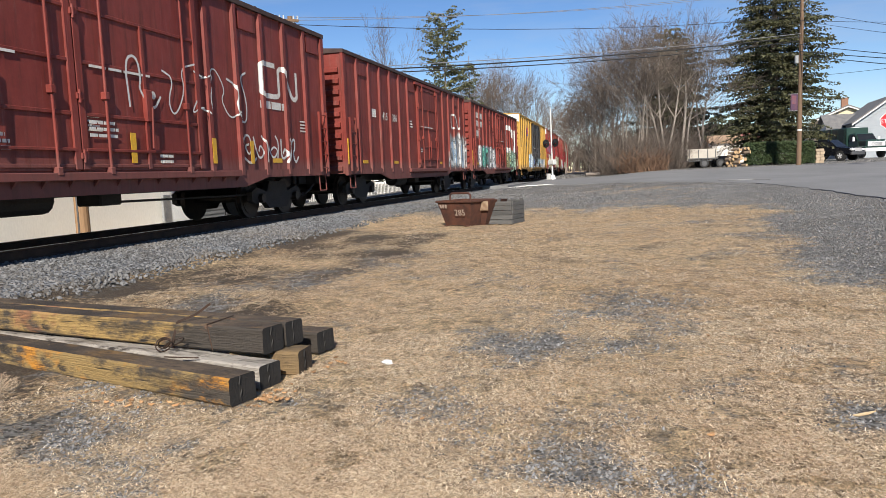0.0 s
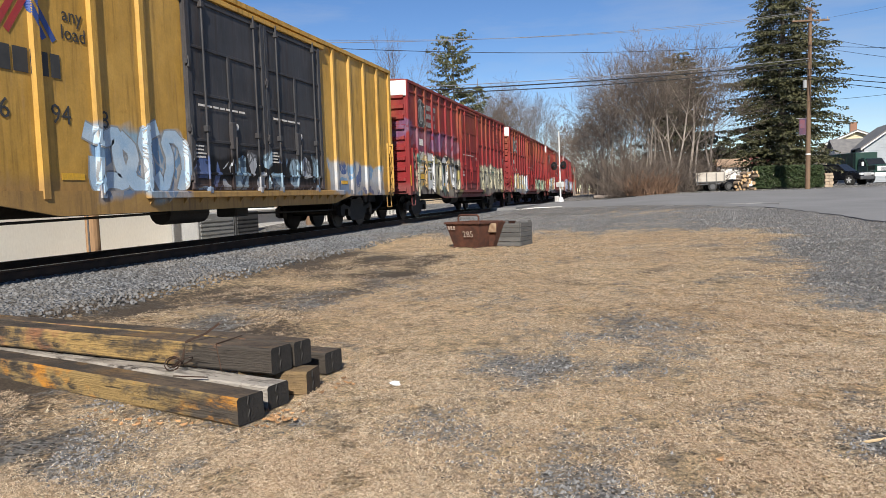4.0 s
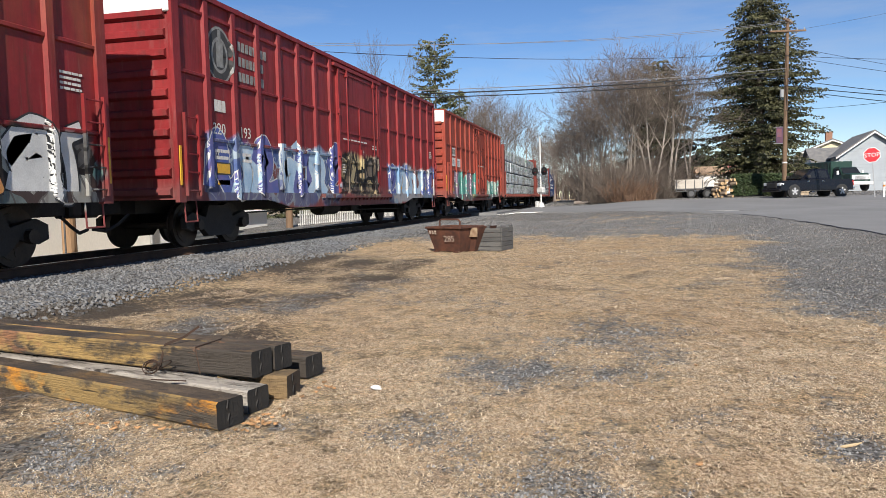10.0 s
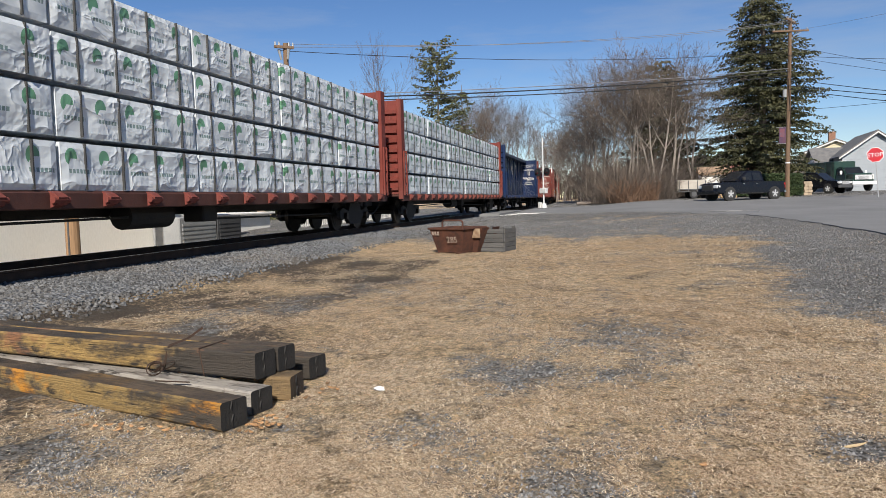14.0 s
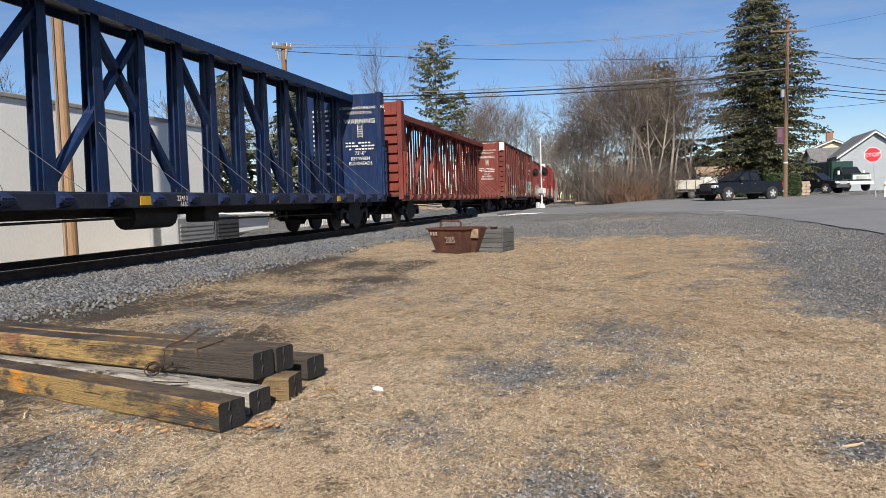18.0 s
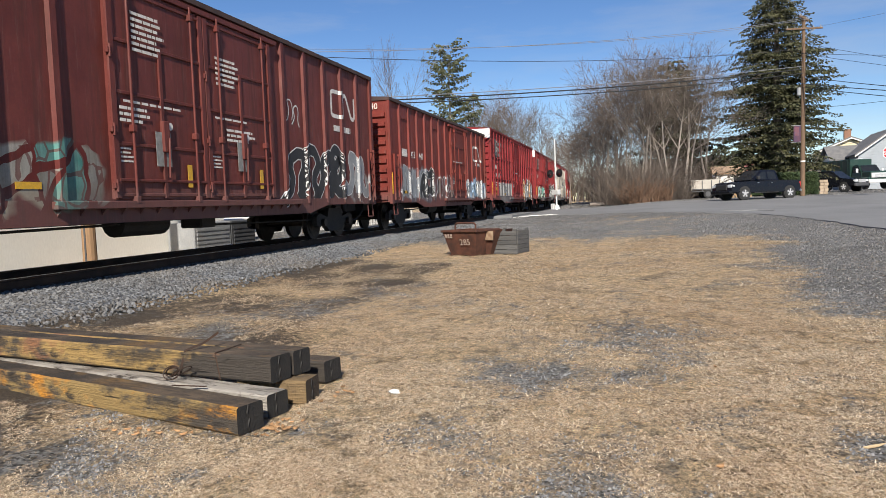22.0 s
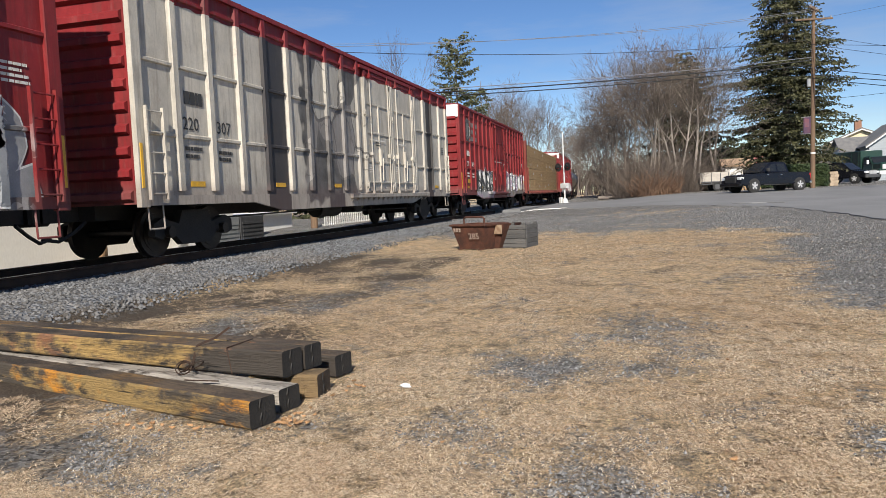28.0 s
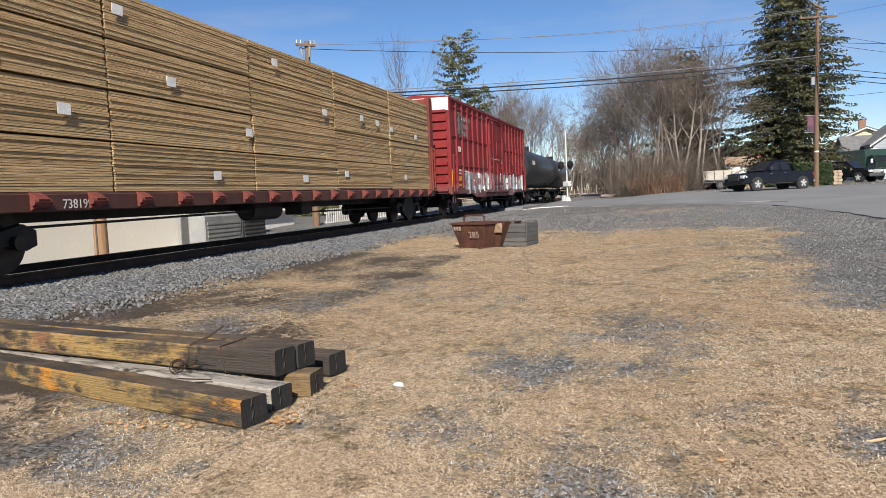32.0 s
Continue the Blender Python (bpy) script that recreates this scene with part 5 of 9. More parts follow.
car, h = red_car("red boxcar with tall cream and black graffiti letters", 76.5, 95.7, [(-9.0, 0.2, 0.74, 2.55, CREAM, BLACK, 1.3, 1.0, 0.2, 0.06), (2.4, 8.9, 0.74, 2.4, CREAM, BLACK, 1.2, 2.0, 0.2, 0.06), (-9.5, 3, 2.6, 3.5, ((0.16, 0.03, 0.14), (0.25, 0.04, 0.1)), (0.25, 0.03, 0.06), 2.5, 3.0, 0.6, 0.02)], 11, "220509", 0.5, tan=0.5)
graffiti(car, (h, 18, 0.16), -8.9, 0.1, 1.0, 2.5, 8, (SP_CREAM, SP_WHITE, SP_TAN), SP_BLACK, None, 7, 0.24)
graffiti(car, (h, 18, 0.16), 2.6, 8.9, 1.0, 2.3, 7, (SP_CREAM, SP_OLIVE), SP_BLACK, None, 8, 0.24)
car, h = red_car("red boxcar with orange and blue graffiti letters", 97.6, 117.3, [(-8.6, -3.2, 0.74, 2.1, MIXED[:3], WHITE, 1.1, 4.0, 0.2, 0.06), (-3.4, -0.4, 0.74, 2.1, BLUES, WHITE, 1.0, 5.0, 0.2, 0.07), (3.0, 9.4, 0.74, 1.9, CREAM[:3], BLACK, 1.0, 6.0, 0.25, 0.06)], 12, "220109", 0.6, tan=0.7)
graffiti(car, (h, 18, 0.16), -8.4, -3.3, 1.0, 2.15, 5, (SP_TAN, SP_CREAM), SP_GREY, None, 9, 0.24)
graffiti(car, (h, 18, 0.16), -3.3, -0.7, 1.0, 2.15, 3, (SP_BLUE,), SP_BLACK, SP_WHITE, 10, 0.2)
graffiti(car, (h, 18, 0.16), 3.0, 9.2, 1.0, 1.9, 7, (SP_CREAM, SP_GREEN), SP_BLACK, None, 11, 0.22)
car, h = red_car("red boxcar with multicoloured graffiti along the bottom", 119.15, 138.95, [(-9.0, -1.0, 0.74, 2.2, MIXED, WHITE, 1.2, 7.0, 0.25, 0.05), (2.8, 9.6, 0.74, 2.1, TEALS + GREYS[:1], BLACK, 1.1, 8.0, 0.25, 0.06)], 13, "220102", 0.55, tan=0.6)
graffiti(car, (h, 18, 0.16), -9.0, -1.0, 1.0, 2.2, 7, (SP_BLUE, SP_WHITE, SP_TAN, SP_ORANGE), SP_BLACK, SP_WHITE, 12, 0.25)
graffiti(car, (h, 18, 0.16), 2.9, 9.4, 1.0, 2.1, 7, (SP_GREEN, SP_WHITE, SP_ORANGE), SP_BLACK, None, 13, 0.22)
car, h = red_car("red boxcar with white and blue spray-painted letters", 140.8, 160.45, [(-8.8, -0.8, 0.74, 2.35, ((0.04, 0.1, 0.32), RED, (0.2, 0.35, 0.55), (0.05, 0.07, 0.25)), (0.4, 0.5, 0.6), 1.0, 9.0, 0.3, 0.03), (-1.6, 1.9, 1.0, 2.4, ((0.5, 0.4, 0.2), (0.2, 0.15, 0.1), (0.4, 0.3, 0.15)), BLACK, 0.7, 10.0, 0.25, 0.08), (3.0, 9.4, 0.74, 2.2, BLUES + (RED,), WHITE, 1.0, 11.0, 0.25, 0.05)], 14, "220193", 0.3)
graffiti(car, (h, 18, 0.16), -8.7, -0.9, 1.0, 2.3, 7, (SP_BLUE, SP_NAVY, SP_NAVY), SP_WHITE, None, 14, 0.26)
graffiti(car, (h, 18, 0.16), 3.0, 9.3, 1.0, 2.1, 7, (SP_NAVY, SP_BLUE), SP_WHITE, None, 15, 0.2)
# 9 orange-red car
p9 = car_paint("orange_paint", (0.25, 0.042, 0.026), (0.3, 0.06, 0.04), 0.35, [(-6.6, -0.9, 0.74, 2.0, TEALS, (0.35, 0.3, 0.33), 1.2, 2.5, 0.25, 0.05), (2.6, 7.2, 0.74, 1.9, TEALS, WHITE, 1.1, 3.5, 0.3, 0.05)])
car, h, zb, zt = boxcar("faded orange-red boxcar with green graffiti", 162.3, 179.1, p9, 5.1, 14, (-0.6, 2.4), 1, None, True, ((2.3, 3.5), (2.3, 3.5)), 0.16, trim=p9)
graffiti(car, (h, 14, 0.16), -6.6, -1.0, 1.0, 2.1, 5, (SP_PURPLE, SP_PURPLE, SP_TEAL), SP_WHITE, None, 23, 0.34)
graffiti(car, (h, 14, 0.16), 2.8, 7.0, 1.0, 1.9, 5, (SP_GREEN, SP_TEAL, SP_GREY), SP_WHITE, None, 24, 0.24)
for y, z, tx in ((-6.86, 2.55, "173"), (-5.7, 2.55, "137")):
    placard(car, SHEET + 0.008, y + 0.38, z + 0.15, 0.84, 0.42, white_paint, "number_panel", "white number panel")
    text_on(car, tx, SHEET + 0.017, y + 0.06, z + 0.02, 0.33, dark_lettering)
placard(car, SHEET + 0.008, -6.46, 3.2, 0.98, 0.4, white_paint, "number_panel")
letters_on(car, SHEET + 0.017, -6.88, 3.08, "xxxx", 0.25, dark_lettering)
bars_on(car, SHEET + 0.008, -6.4, 1.9, 0.9, 2, lettering)
# 10-13 lumber cars
rust_frame = car_paint("oxide_paint", (0.15, 0.032, 0.024), (0.19, 0.044, 0.034), 0.5, rough=0.65, dust=0.12)
navy = car_paint("navy_paint", (0.006, 0.018, 0.062), (0.009, 0.026, 0.08), 0.15, rough=0.45, dust=0.05)
# deck and side sills: a darker tone than the frame paint
dark_sill = surface("dark_oxide_sill", (0.05, 0.017, 0.013), (0.085, 0.03, 0.022), 2.5, 0.8, 0, 25, 0.3)
navy_sill = surface("dark_navy_sill", (0.006, 0.009, 0.022), (0.012, 0.016, 0.034), 2.5, 0.7, 0, 25, 0.3)
wrap = wrap_material()
wrapped = {"mats": wrap, "layers": 4, "bundles": 6, "cloth": True, "label": "lumber stack in creased white plastic wrap"}
car, h = centrebeam("red lumber flatcar loaded with white-wrapped lumber stacks", 181.15, 204.5, rust_frame, wrapped, dark_sill)
text_on(car, "28307", 1.36, -h + 0.1, 4.2, 0.2, lettering)
centrebeam("red lumber flatcar loaded with white-wrapped lumber stacks", 206.4, 229.7, rust_frame, wrapped, dark_sill)


def warning_panel(car, h, mat):
    """Instruction panel painted inside the far bulkhead, facing along the car."""
    y = h - 0.345

    def line(s, size, z, x=0.66):
        words(s, size, Matrix.Translation((x, y, z)) @ pose(0, 0, 0, 90, 0, 0), mat, car, "lettering", "", "CENTER")
    line("LOADING AND UNLOADING", 0.14, 4.15)
    line("INSTRUCTION", 0.14, 3.98)
    line("WARNING", 0.24, 3.65)
    line("73'-0\"", 0.18, 2.55)
    line("BETWEEN", 0.16, 2.37)
    line("BULKHEADS", 0.16, 2.2)
    bb = bmesh.new()
    rows = random.Random(4)
    for k in range(3):
        for q in range(9):
            if rows.random() < 0.85:
                box(bb, 0.12 + q * 0.12, 0.12 + q * 0.12 + rows.uniform(0.07, 0.11), y - 0.004, y, 2.95 - k * 0.11, 3.0 - k * 0.11)
    for k in range(5):
        box(bb, 0.6, 0.74, y - 0.004, y, 3.2 + k * 0.08, 3.22 + k * 0.08)
    box(bb, 0.58, 0.6, y - 0.004, y, 3.15, 3.6)
    box(bb, 0.74, 0.76, y - 0.004, y, 3.15, 3.6)
    for k in range(14):
        for q in range(5):
            if rows.random() < 0.85:
                box(bb, -1.1 + q * 0.16, -1.1 + q * 0.16 + rows.uniform(0.08, 0.14), y - 0.004, y, 4.1 - k * 0.17, 4.17 - k * 0.17)
    tagged(part("stencil_text", bb, mat, car), "small white stencil text too small to read", kind="stuff")


car, h = centrebeam("empty dark blue lumber flatcar with white warning lettering", 231.65, 254.95, navy, None, navy_sill)
warning_panel(car, h, lettering)
for yy in (-6.5, -1.9, 3.0, 7.2):
    placard(car, 1.462, yy, 1.01, 0.4, 0.16, yellow_mark, "reflector", "yellow reflective patch")
text_on(car, "224106", 1.465, -1.0, 1.0, 0.14, lettering)
text_on(car, "61800", 1.465, -0.9, 0.89, 0.13, lettering)
car, h = centrebeam("empty rust-red lumber flatcar with white warning lettering", 257.0, 280.0, rust_frame, None, dark_sill)
warning_panel(car, h, lettering)
text_on(car, "80126", 0.3, -h - 0.02, 4.3, 0.2, lettering).matrix_basis = Matrix.Translation((0.3, -h - 0.005, 4.3)) @ pose(0, 0, 0, 90, 0, 0)
# 14 brown
p14 = car_paint("dark_brown_paint", (0.11, 0.028, 0.023), (0.15, 0.04, 0.033), 0.35, [(-6.2, -2.6, 1.0, 2.0, CREAM[:3] + TEALS[:1], BROWN, 1.0, 1.5, 0.4, 0.06), (7.6, 9.3, 1.0, 1.9, (BROWN, (0.08, 0.02, 0.018), BROWN, (0.35, 0.35, 0.35)), WHITE, 0.8, 2.2, 0.3, 0.02)])
car, h, zb, zt = boxcar("dark brown boxcar with white emblem and white graffiti", 282.2, 301.4, p14, 4.95, 16, (-2.5, 2.9), 2, None, True, trim=dark_roof)
graffiti(car, (h, 16, 0.13), 3.3, 9.1, 1.05, 2.4, 6, (SP_GREY, SP_BLACK), SP_WHITE, None, 25, 0.2, "white and grey spray-painted shapes")
graffiti(car, (h, 16, 0.13), 3.6, 4.4, 2.9, 3.5, 2, (), SP_WHITE, None, 37, 0.1, "thin white spray-painted tag")
for yy, zz, ww, nn in ((-1.9, 4.2, 0.9, 7), (0.6, 3.9, 0.9, 6), (-2.3, 2.6, 0.8, 3), (0.9, 2.5, 1.2, 3)):
    bars_on(car, 1.577, yy, zz, ww, nn, lettering, 0.05, 0.1, nn + int(zz))
for yy in (-1.2, 1.5):
    placard(car, 1.577, yy, 2.0, 0.42, 0.6, grey_ink, "notice", "small white instruction notice")
    placard(car, 1.577, yy + 0.75, 1.55, 0.14, 0.42, yellow_mark, "reflector", "upright yellow reflective strip")
emblem(car, h - 3.1, 3.42, 1.7, 0.68, lettering, (h, 16, 0.13))
bars_on(car, SHEET + 0.008, h - 3.0, 3.0, 1.7, 1, lettering, 0.16)
bars_on(car, SHEET + 0.008, -h + 1.2, 3.1, 1.9, 1, lettering, 0.3, 0.1, 8)
for k, tx in ((1, "793"), (2, "698")):
    text_on(car, tx, SHEET + 0.009, -h + 0.1 + (2 * h - 0.2) * (k + 0.5) / 16 - 0.38, 2.55, 0.42, lettering)
# 15 brown
p15 = car_paint("brown_paint", (0.15, 0.028, 0.022), (0.19, 0.04, 0.031), 0.4, [(-6.9, -2.8, 1.0, 2.3, (BROWN, (0.06, 0.05, 0.07), BROWN2, (0.14, 0.15, 0.17)), (0.4, 0.43, 0.47), 1.2, 6.6, 0.3, 0.045), (-2.9, 0.8, 1.0, 2.1, (BROWN, BROWN2, (0.05, 0.03, 0.03)), BROWN, 0.9, 7.7, 0.3, 0.01), (3.2, 7.7, 1.0, 1.95, BLUES[2:] + WHITES, (0.2, 0.3, 0.4), 1.0, 8.8, 0.3, 0.07)])
car, h, zb, zt = boxcar("red-brown boxcar with white lettering and silver graffiti", 303.05, 319.05, p15, 4.57, 15, (0.3, 3.3), 1, gap_posts=(1, 5, 13), trim=dark_roof)
graffiti(car, (h, 15, 0.13), -6.9, -2.9, 1.05, 2.2, 5, (SP_GREY, SP_BLACK), SP_WHITE, None, 26, 0.26)
graffiti(car, (h, 15, 0.13), -2.9, 0.4, 1.0, 2.1, 5, (), SP_WHITE, None, 27, 0.09, "thin white spray-painted lines")
graffiti(car, (h, 15, 0.13), 3.5, 7.6, 1.05, 1.95, 6, (SP_BLUE, SP_WHITE), SP_BLACK, None, 28, 0.24)
for k, tx in ((2, "413"), (3, "440")):
    text_on(car, tx, SHEET + 0.009, -h + 0.1 + (2 * h - 0.2) * (k + 0.5) / 15 - 0.28, 2.6, 0.36, lettering)
bars_on(car, SHEET + 0.008, -h + 0.1 + (2 * h - 0.2) * 1.5 / 15 - 0.4, 2.62, 0.8, 1, lettering, 0.27, 0.1, 6)
emblem(car, h - 2.9, 3.0, 1.9, 0.68, lettering, (h, 15, 0.13))
bars_on(car, SHEET + 0.008, h - 2.4, 2.75, 1.4, 1, lettering, 0.13)
words("413440", 0.3, Matrix.Translation((0.25, -h - 0.01, zt - 0.42)) @ pose(0, 0, 0, 90, 0, 0), lettering, car)
car, h = red_car("red boxcar with a grey painted-over patch and graffiti", 320.7, 339.3, [(-6.6, -1.4, 0.74, 2.05, ((0.3, 0.3, 0.3), (0.34, 0.34, 0.33)), (0.3, 0.3, 0.3), 2.5, 1.1, 0.06, 0.001), (3.4, 8.0, 0.74, 2.1, MIXED, BLACK, 0.9, 2.1, 0.3, 0.08)], 21, "220015", 0.25)
graffiti(car, (h, 18, 0.16), 3.4, 8.4, 1.0, 2.3, 5, (SP_BLUE, SP_GREY, SP_ORANGE), SP_BLACK, SP_WHITE, 16, 0.24)
car, h = red_car("red boxcar with dark grey graffiti outlined in white", 341.35, 360.2, [(-8.0, -1.0, 0.74, 2.0, TEALS[:2] + GREYS[:1], WHITE, 1.1, 3.1, 0.25, 0.06), (1.6, 8.8, 0.74, 2.3, GREYS[1:2] + ((0.06, 0.06, 0.065), (0.1, 0.1, 0.1)), WHITE, 1.3, 4.1, 0.2, 0.07)], 22, "220279", 0.25)
graffiti(car, (h, 18, 0.16), -8.0, -2.0, 1.0, 1.95, 7, (SP_GREEN, SP_TEAL), SP_WHITE, SP_BLACK, 17, 0.2)
graffiti(car, (h, 18, 0.16), 1.9, 8.6, 1.0, 2.25, 6, (SP_GREY, SP_BLACK), SP_WHITE, None, 18, 0.3)
car, h = red_car("weathered cream boxcar with red ends and black numbers", 361.75, 381.55, [(-3.6, 1.0, 1.0, 5.0, ((0.09, 0.085, 0.08), (0.3, 0.28, 0.26), (0.55, 0.52, 0.45)), (0.2, 0.19, 0.18), 2.2, 5.1, 0.5, 0.02)], 23, "220307", 0.3, True, door=(0.4, 5.2))
car, h = red_car("red boxcar with bold white and black graffiti", 383.6, 401.85, [(-5.9, -1.0, 0.74, 2.2, ((0.95, 0.74, 0.94), (0.85, 0.85, 0.84)), (0.9, 0.9, 0.9), 0.8, 6.1, 0.1, 0.01), (2.2, 8.6, 0.74, 2.15, WHITES + ((0.3, 0.2, 0.26), (0.42, 0.36, 0.3)), (0.5, 0.42, 0.2), 0.8, 7.1, 0.25, 0.03)], 24, "220049", 0.25)
graffiti(car, (h, 18, 0.16), -5.9, -1.0, 1.0, 2.15, 5, (SP_BLACK,), SP_BLACK, SP_WHITE, 19, 0.26)
graffiti(car, (h, 18, 0.16), 2.4, 8.5, 1.2, 2.15, 8, (SP_PURPLE, SP_WHITE), SP_WHITE, None, 20, 0.18)
boards = lumber_material()
car, h = centrebeam("red lumber flatcar loaded with bare brown sawn lumber", 403.75, 426.6, rust_frame, {"mats": boards, "layers": 4, "bundles": 5, "cloth": False, "label": "bundle of bare brown sawn boards"}, dark_sill)
text_on(car, "738199", 1.465, -h + 3.6, 0.92, 0.2, lettering)
tag_rng = random.Random(6)
for i in range(16):
    placard(car, 1.428, -h + 1.2 + i * 1.3, 1.5 + 0.825 * tag_rng.randrange(4) + tag_rng.uniform(-0.1, 0.15), 0.26, 0.17, white_paint, "load_tag", "white paper load tag")
car, h = red_car("red boxcar with worn white graffiti", 428.8, 448.2, [(-7.6, 8.8, 0.74, 2.0, (RED, RED2, (0.4, 0.2, 0.2)), (0.4, 0.1, 0.1), 0.8, 8.1, 0.4, 0.02)], 25, "", 0.3)
graffiti(car, (h, 18, 0.16), -7.4, 8.6, 1.0, 1.95, 16, (SP_WHITE, SP_GREY), SP_WHITE, None, 21, 0.14)


def tank_car(c0, c1):
    L = c1 - c0
    h = L / 2
    car = thing("tank_car", pose(track_x((c0 + c1) / 2), (c0 + c1) / 2, RAIL_Z), "black cylindrical tank railcar with top walkway", "railcar", "cars of the train")
    wheels = []
    tank_black = surface("tank_black", (0.02, 0.022, 0.025), (0.04, 0.04, 0.045), 1.5, 0.45, 0, 30, 0.1)
    b = bmesh.new()
    n = 32
    rings = []
    for y, r in ((-h + 0.5, 0.2), (-h + 0.55, 0.9), (-h + 0.8, 1.35), (-h + 1.1, 1.5), (h - 1.1, 1.5), (h - 0.8, 1.35), (h - 0.55, 0.9), (h - 0.5, 0.2)):
        rings.append([b.verts.new((r * math.cos(k * 2 * math.pi / n), y, 2.75 + r * math.sin(k * 2 * math.pi / n))) for k in range(n)])
    for p, q in zip(rings, rings[1:]):
        for k in range(n):
            b.faces.new((p[k], p[(k + 1) % n], q[(k + 1) % n], q[k]))
    b.faces.new(rings[0])
    b.faces.new(rings[-1][::-1])
    bmesh.ops.recalc_face_normals(b, faces=b.faces[:])
    part("tank", b, tank_black, car, "", True)
    for y0 in (-h, h - 1.6):
        b = bmesh.new()
        box(b, -1.3, 1.3, y0, y0 + 1.6, 1.0, 1.14)
        part("end_platform", b, black_iron, car)
    b = bmesh.new()
    rod(b, (0, 0, 4.2), (0, 0, 4.6), 0.4, 14)
    part("dome", b, black_iron, car)
    b = bmesh.new()
    for x in (-0.7, 0.7):
        for y in (-1.2, 0, 1.2):
            rod(b, (x, y, 4.1), (x, y, 5.0), 0.02, 6)
        rod(b, (x, -1.2, 5.0), (x, 1.2, 5.0), 0.02, 6)
    part("handrail", b, black_iron, car)
    bars_on(car, 1.505, -h + 2.4, 2.9, 2.0, 1, lettering, 0.3)
    under_gear(car, h, wheels)
    register(car, c0, c1, wheels)


tank_car(450.0, 467.5)
tank_car(469.3, 486.8)

# ---- the near verge: timbers, skips, loose grass ----


def timber_material(name, bright, dark, amount=(0.38, 0.62), stain=None, tip=0.0, shift=0.0):
    """Old sawn baulk: weather-dark patches over a lighter wood, long grain, checks, stain."""
    m, nt, b = nodes_of(name)
    v = coords(nt, (1.2, 3.5, 3.5), "Object", (shift, 0, 0))
    broad = nt.nodes.new("ShaderNodeTexNoise")
    broad.inputs["Scale"].default_value = 1.0
    broad.inputs["Detail"].default_value = 8
    broad.inputs["Roughness"].default_value = 0.72
    nt.links.new(coords(nt, (1.3, 2.2, 4.0), "Object", (shift, 0, 0)), broad.inputs["Vector"])
    worn = broad.outputs["Fac"]
    if tip:
        sx = nt.nodes.new("ShaderNodeSeparateXYZ")
        nt.links.new(coords(nt), sx.inputs[0])
        near = nt.nodes.new("ShaderNodeMapRange")
        near.inputs[1].default_value, near.inputs[2].default_value = -1.0, -0.25
        near.inputs[4].default_value = tip
        nt.links.new(sx.outputs[0], near.inputs[0])
        worn = maths(nt, "ADD", worn, near.outputs[0])
    fac = nt.nodes.new("ShaderNodeMapRange")
    fac.inputs[1].default_value, fac.inputs[2].default_value = amount
    nt.links.new(worn, fac.inputs[0])
    if stain:
        bright = mix(nt, noise_fac(nt, coords(nt, (1.7, 1, 2.6), "Object", (shift + 0.35, 0, 0)), 1.2, 5, 0.6, 0.52, 0.62), bright, stain)
    col = mix(nt, fac.outputs[0], bright, dark)
    col = mix(nt, noise_fac(nt, v, 3.0, 6, 0.7, 0.54, 0.66), col, (0.03, 0.023, 0.018))
    grain = noise_fac(nt, coords(nt, (0.35, 14, 14)), 5, 6, 0.7, 0.3, 0.7)
    col = mix(nt, 0.4, col, mix(nt, grain, (0.4, 0.38, 0.36), (1.2, 1.2, 1.2)), "MULTIPLY")
    grime = noise_fac(nt, coords(nt, (0.8, 4.0, 4.5), "Object", (shift + 3.0, 1.0, 0)), 1.6, 7, 0.72, 0.5, 0.62)
    col = mix(nt, maths(nt, "MULTIPLY", grime, 0.75), col, (0.045, 0.035, 0.027))
    checks = noise_fac(nt, coords(nt, (0.5, 9, 9), "Object", (0, shift, 0)), 4, 3, 0.5, 0.66, 0.7)
    col = mix(nt, maths(nt, "MULTIPLY", checks, 0.8), col, (0.012, 0.01, 0.009))
    nt.links.new(col, b.inputs["Base Color"])
    b.inputs["Roughness"].default_value = 0.85
    bump(nt, b, maths(nt, "SUBTRACT", grain, checks), 0.8, 0.014)
    return m


timber_gold = timber_material("timber_gold", (0.38, 0.25, 0.09), (0.06, 0.05, 0.041), (0.45, 0.56), (0.3, 0.14, 0.07), 0.2, 2.0)
timber_orange = timber_material("timber_orange", (0.31, 0.21, 0.08), (0.07, 0.058, 0.046), (0.47, 0.56), (0.55, 0.24, 0.03), 0.03, 1.3)
timber_offcut = timber_material("timber_offcut", (0.27, 0.18, 0.085), (0.12, 0.085, 0.05), (0.4, 0.65))
timber_grey = timber_material("timber_grey", (0.42, 0.385, 0.34), (0.2, 0.18, 0.16), (0.5, 0.75))
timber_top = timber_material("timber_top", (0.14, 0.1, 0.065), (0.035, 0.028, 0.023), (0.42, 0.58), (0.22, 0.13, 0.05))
timber_end = surface("timber_end", (0.007, 0.007, 0.007), (0.018, 0.016, 0.015), 9, 0.9, 0, 50, 0.6, 0.01)
timber_end_brown = surface("timber_end_brown", (0.05, 0.034, 0.02), (0.028, 0.02, 0.014), 9, 0.9, 0, 50, 0.6, 0.01)


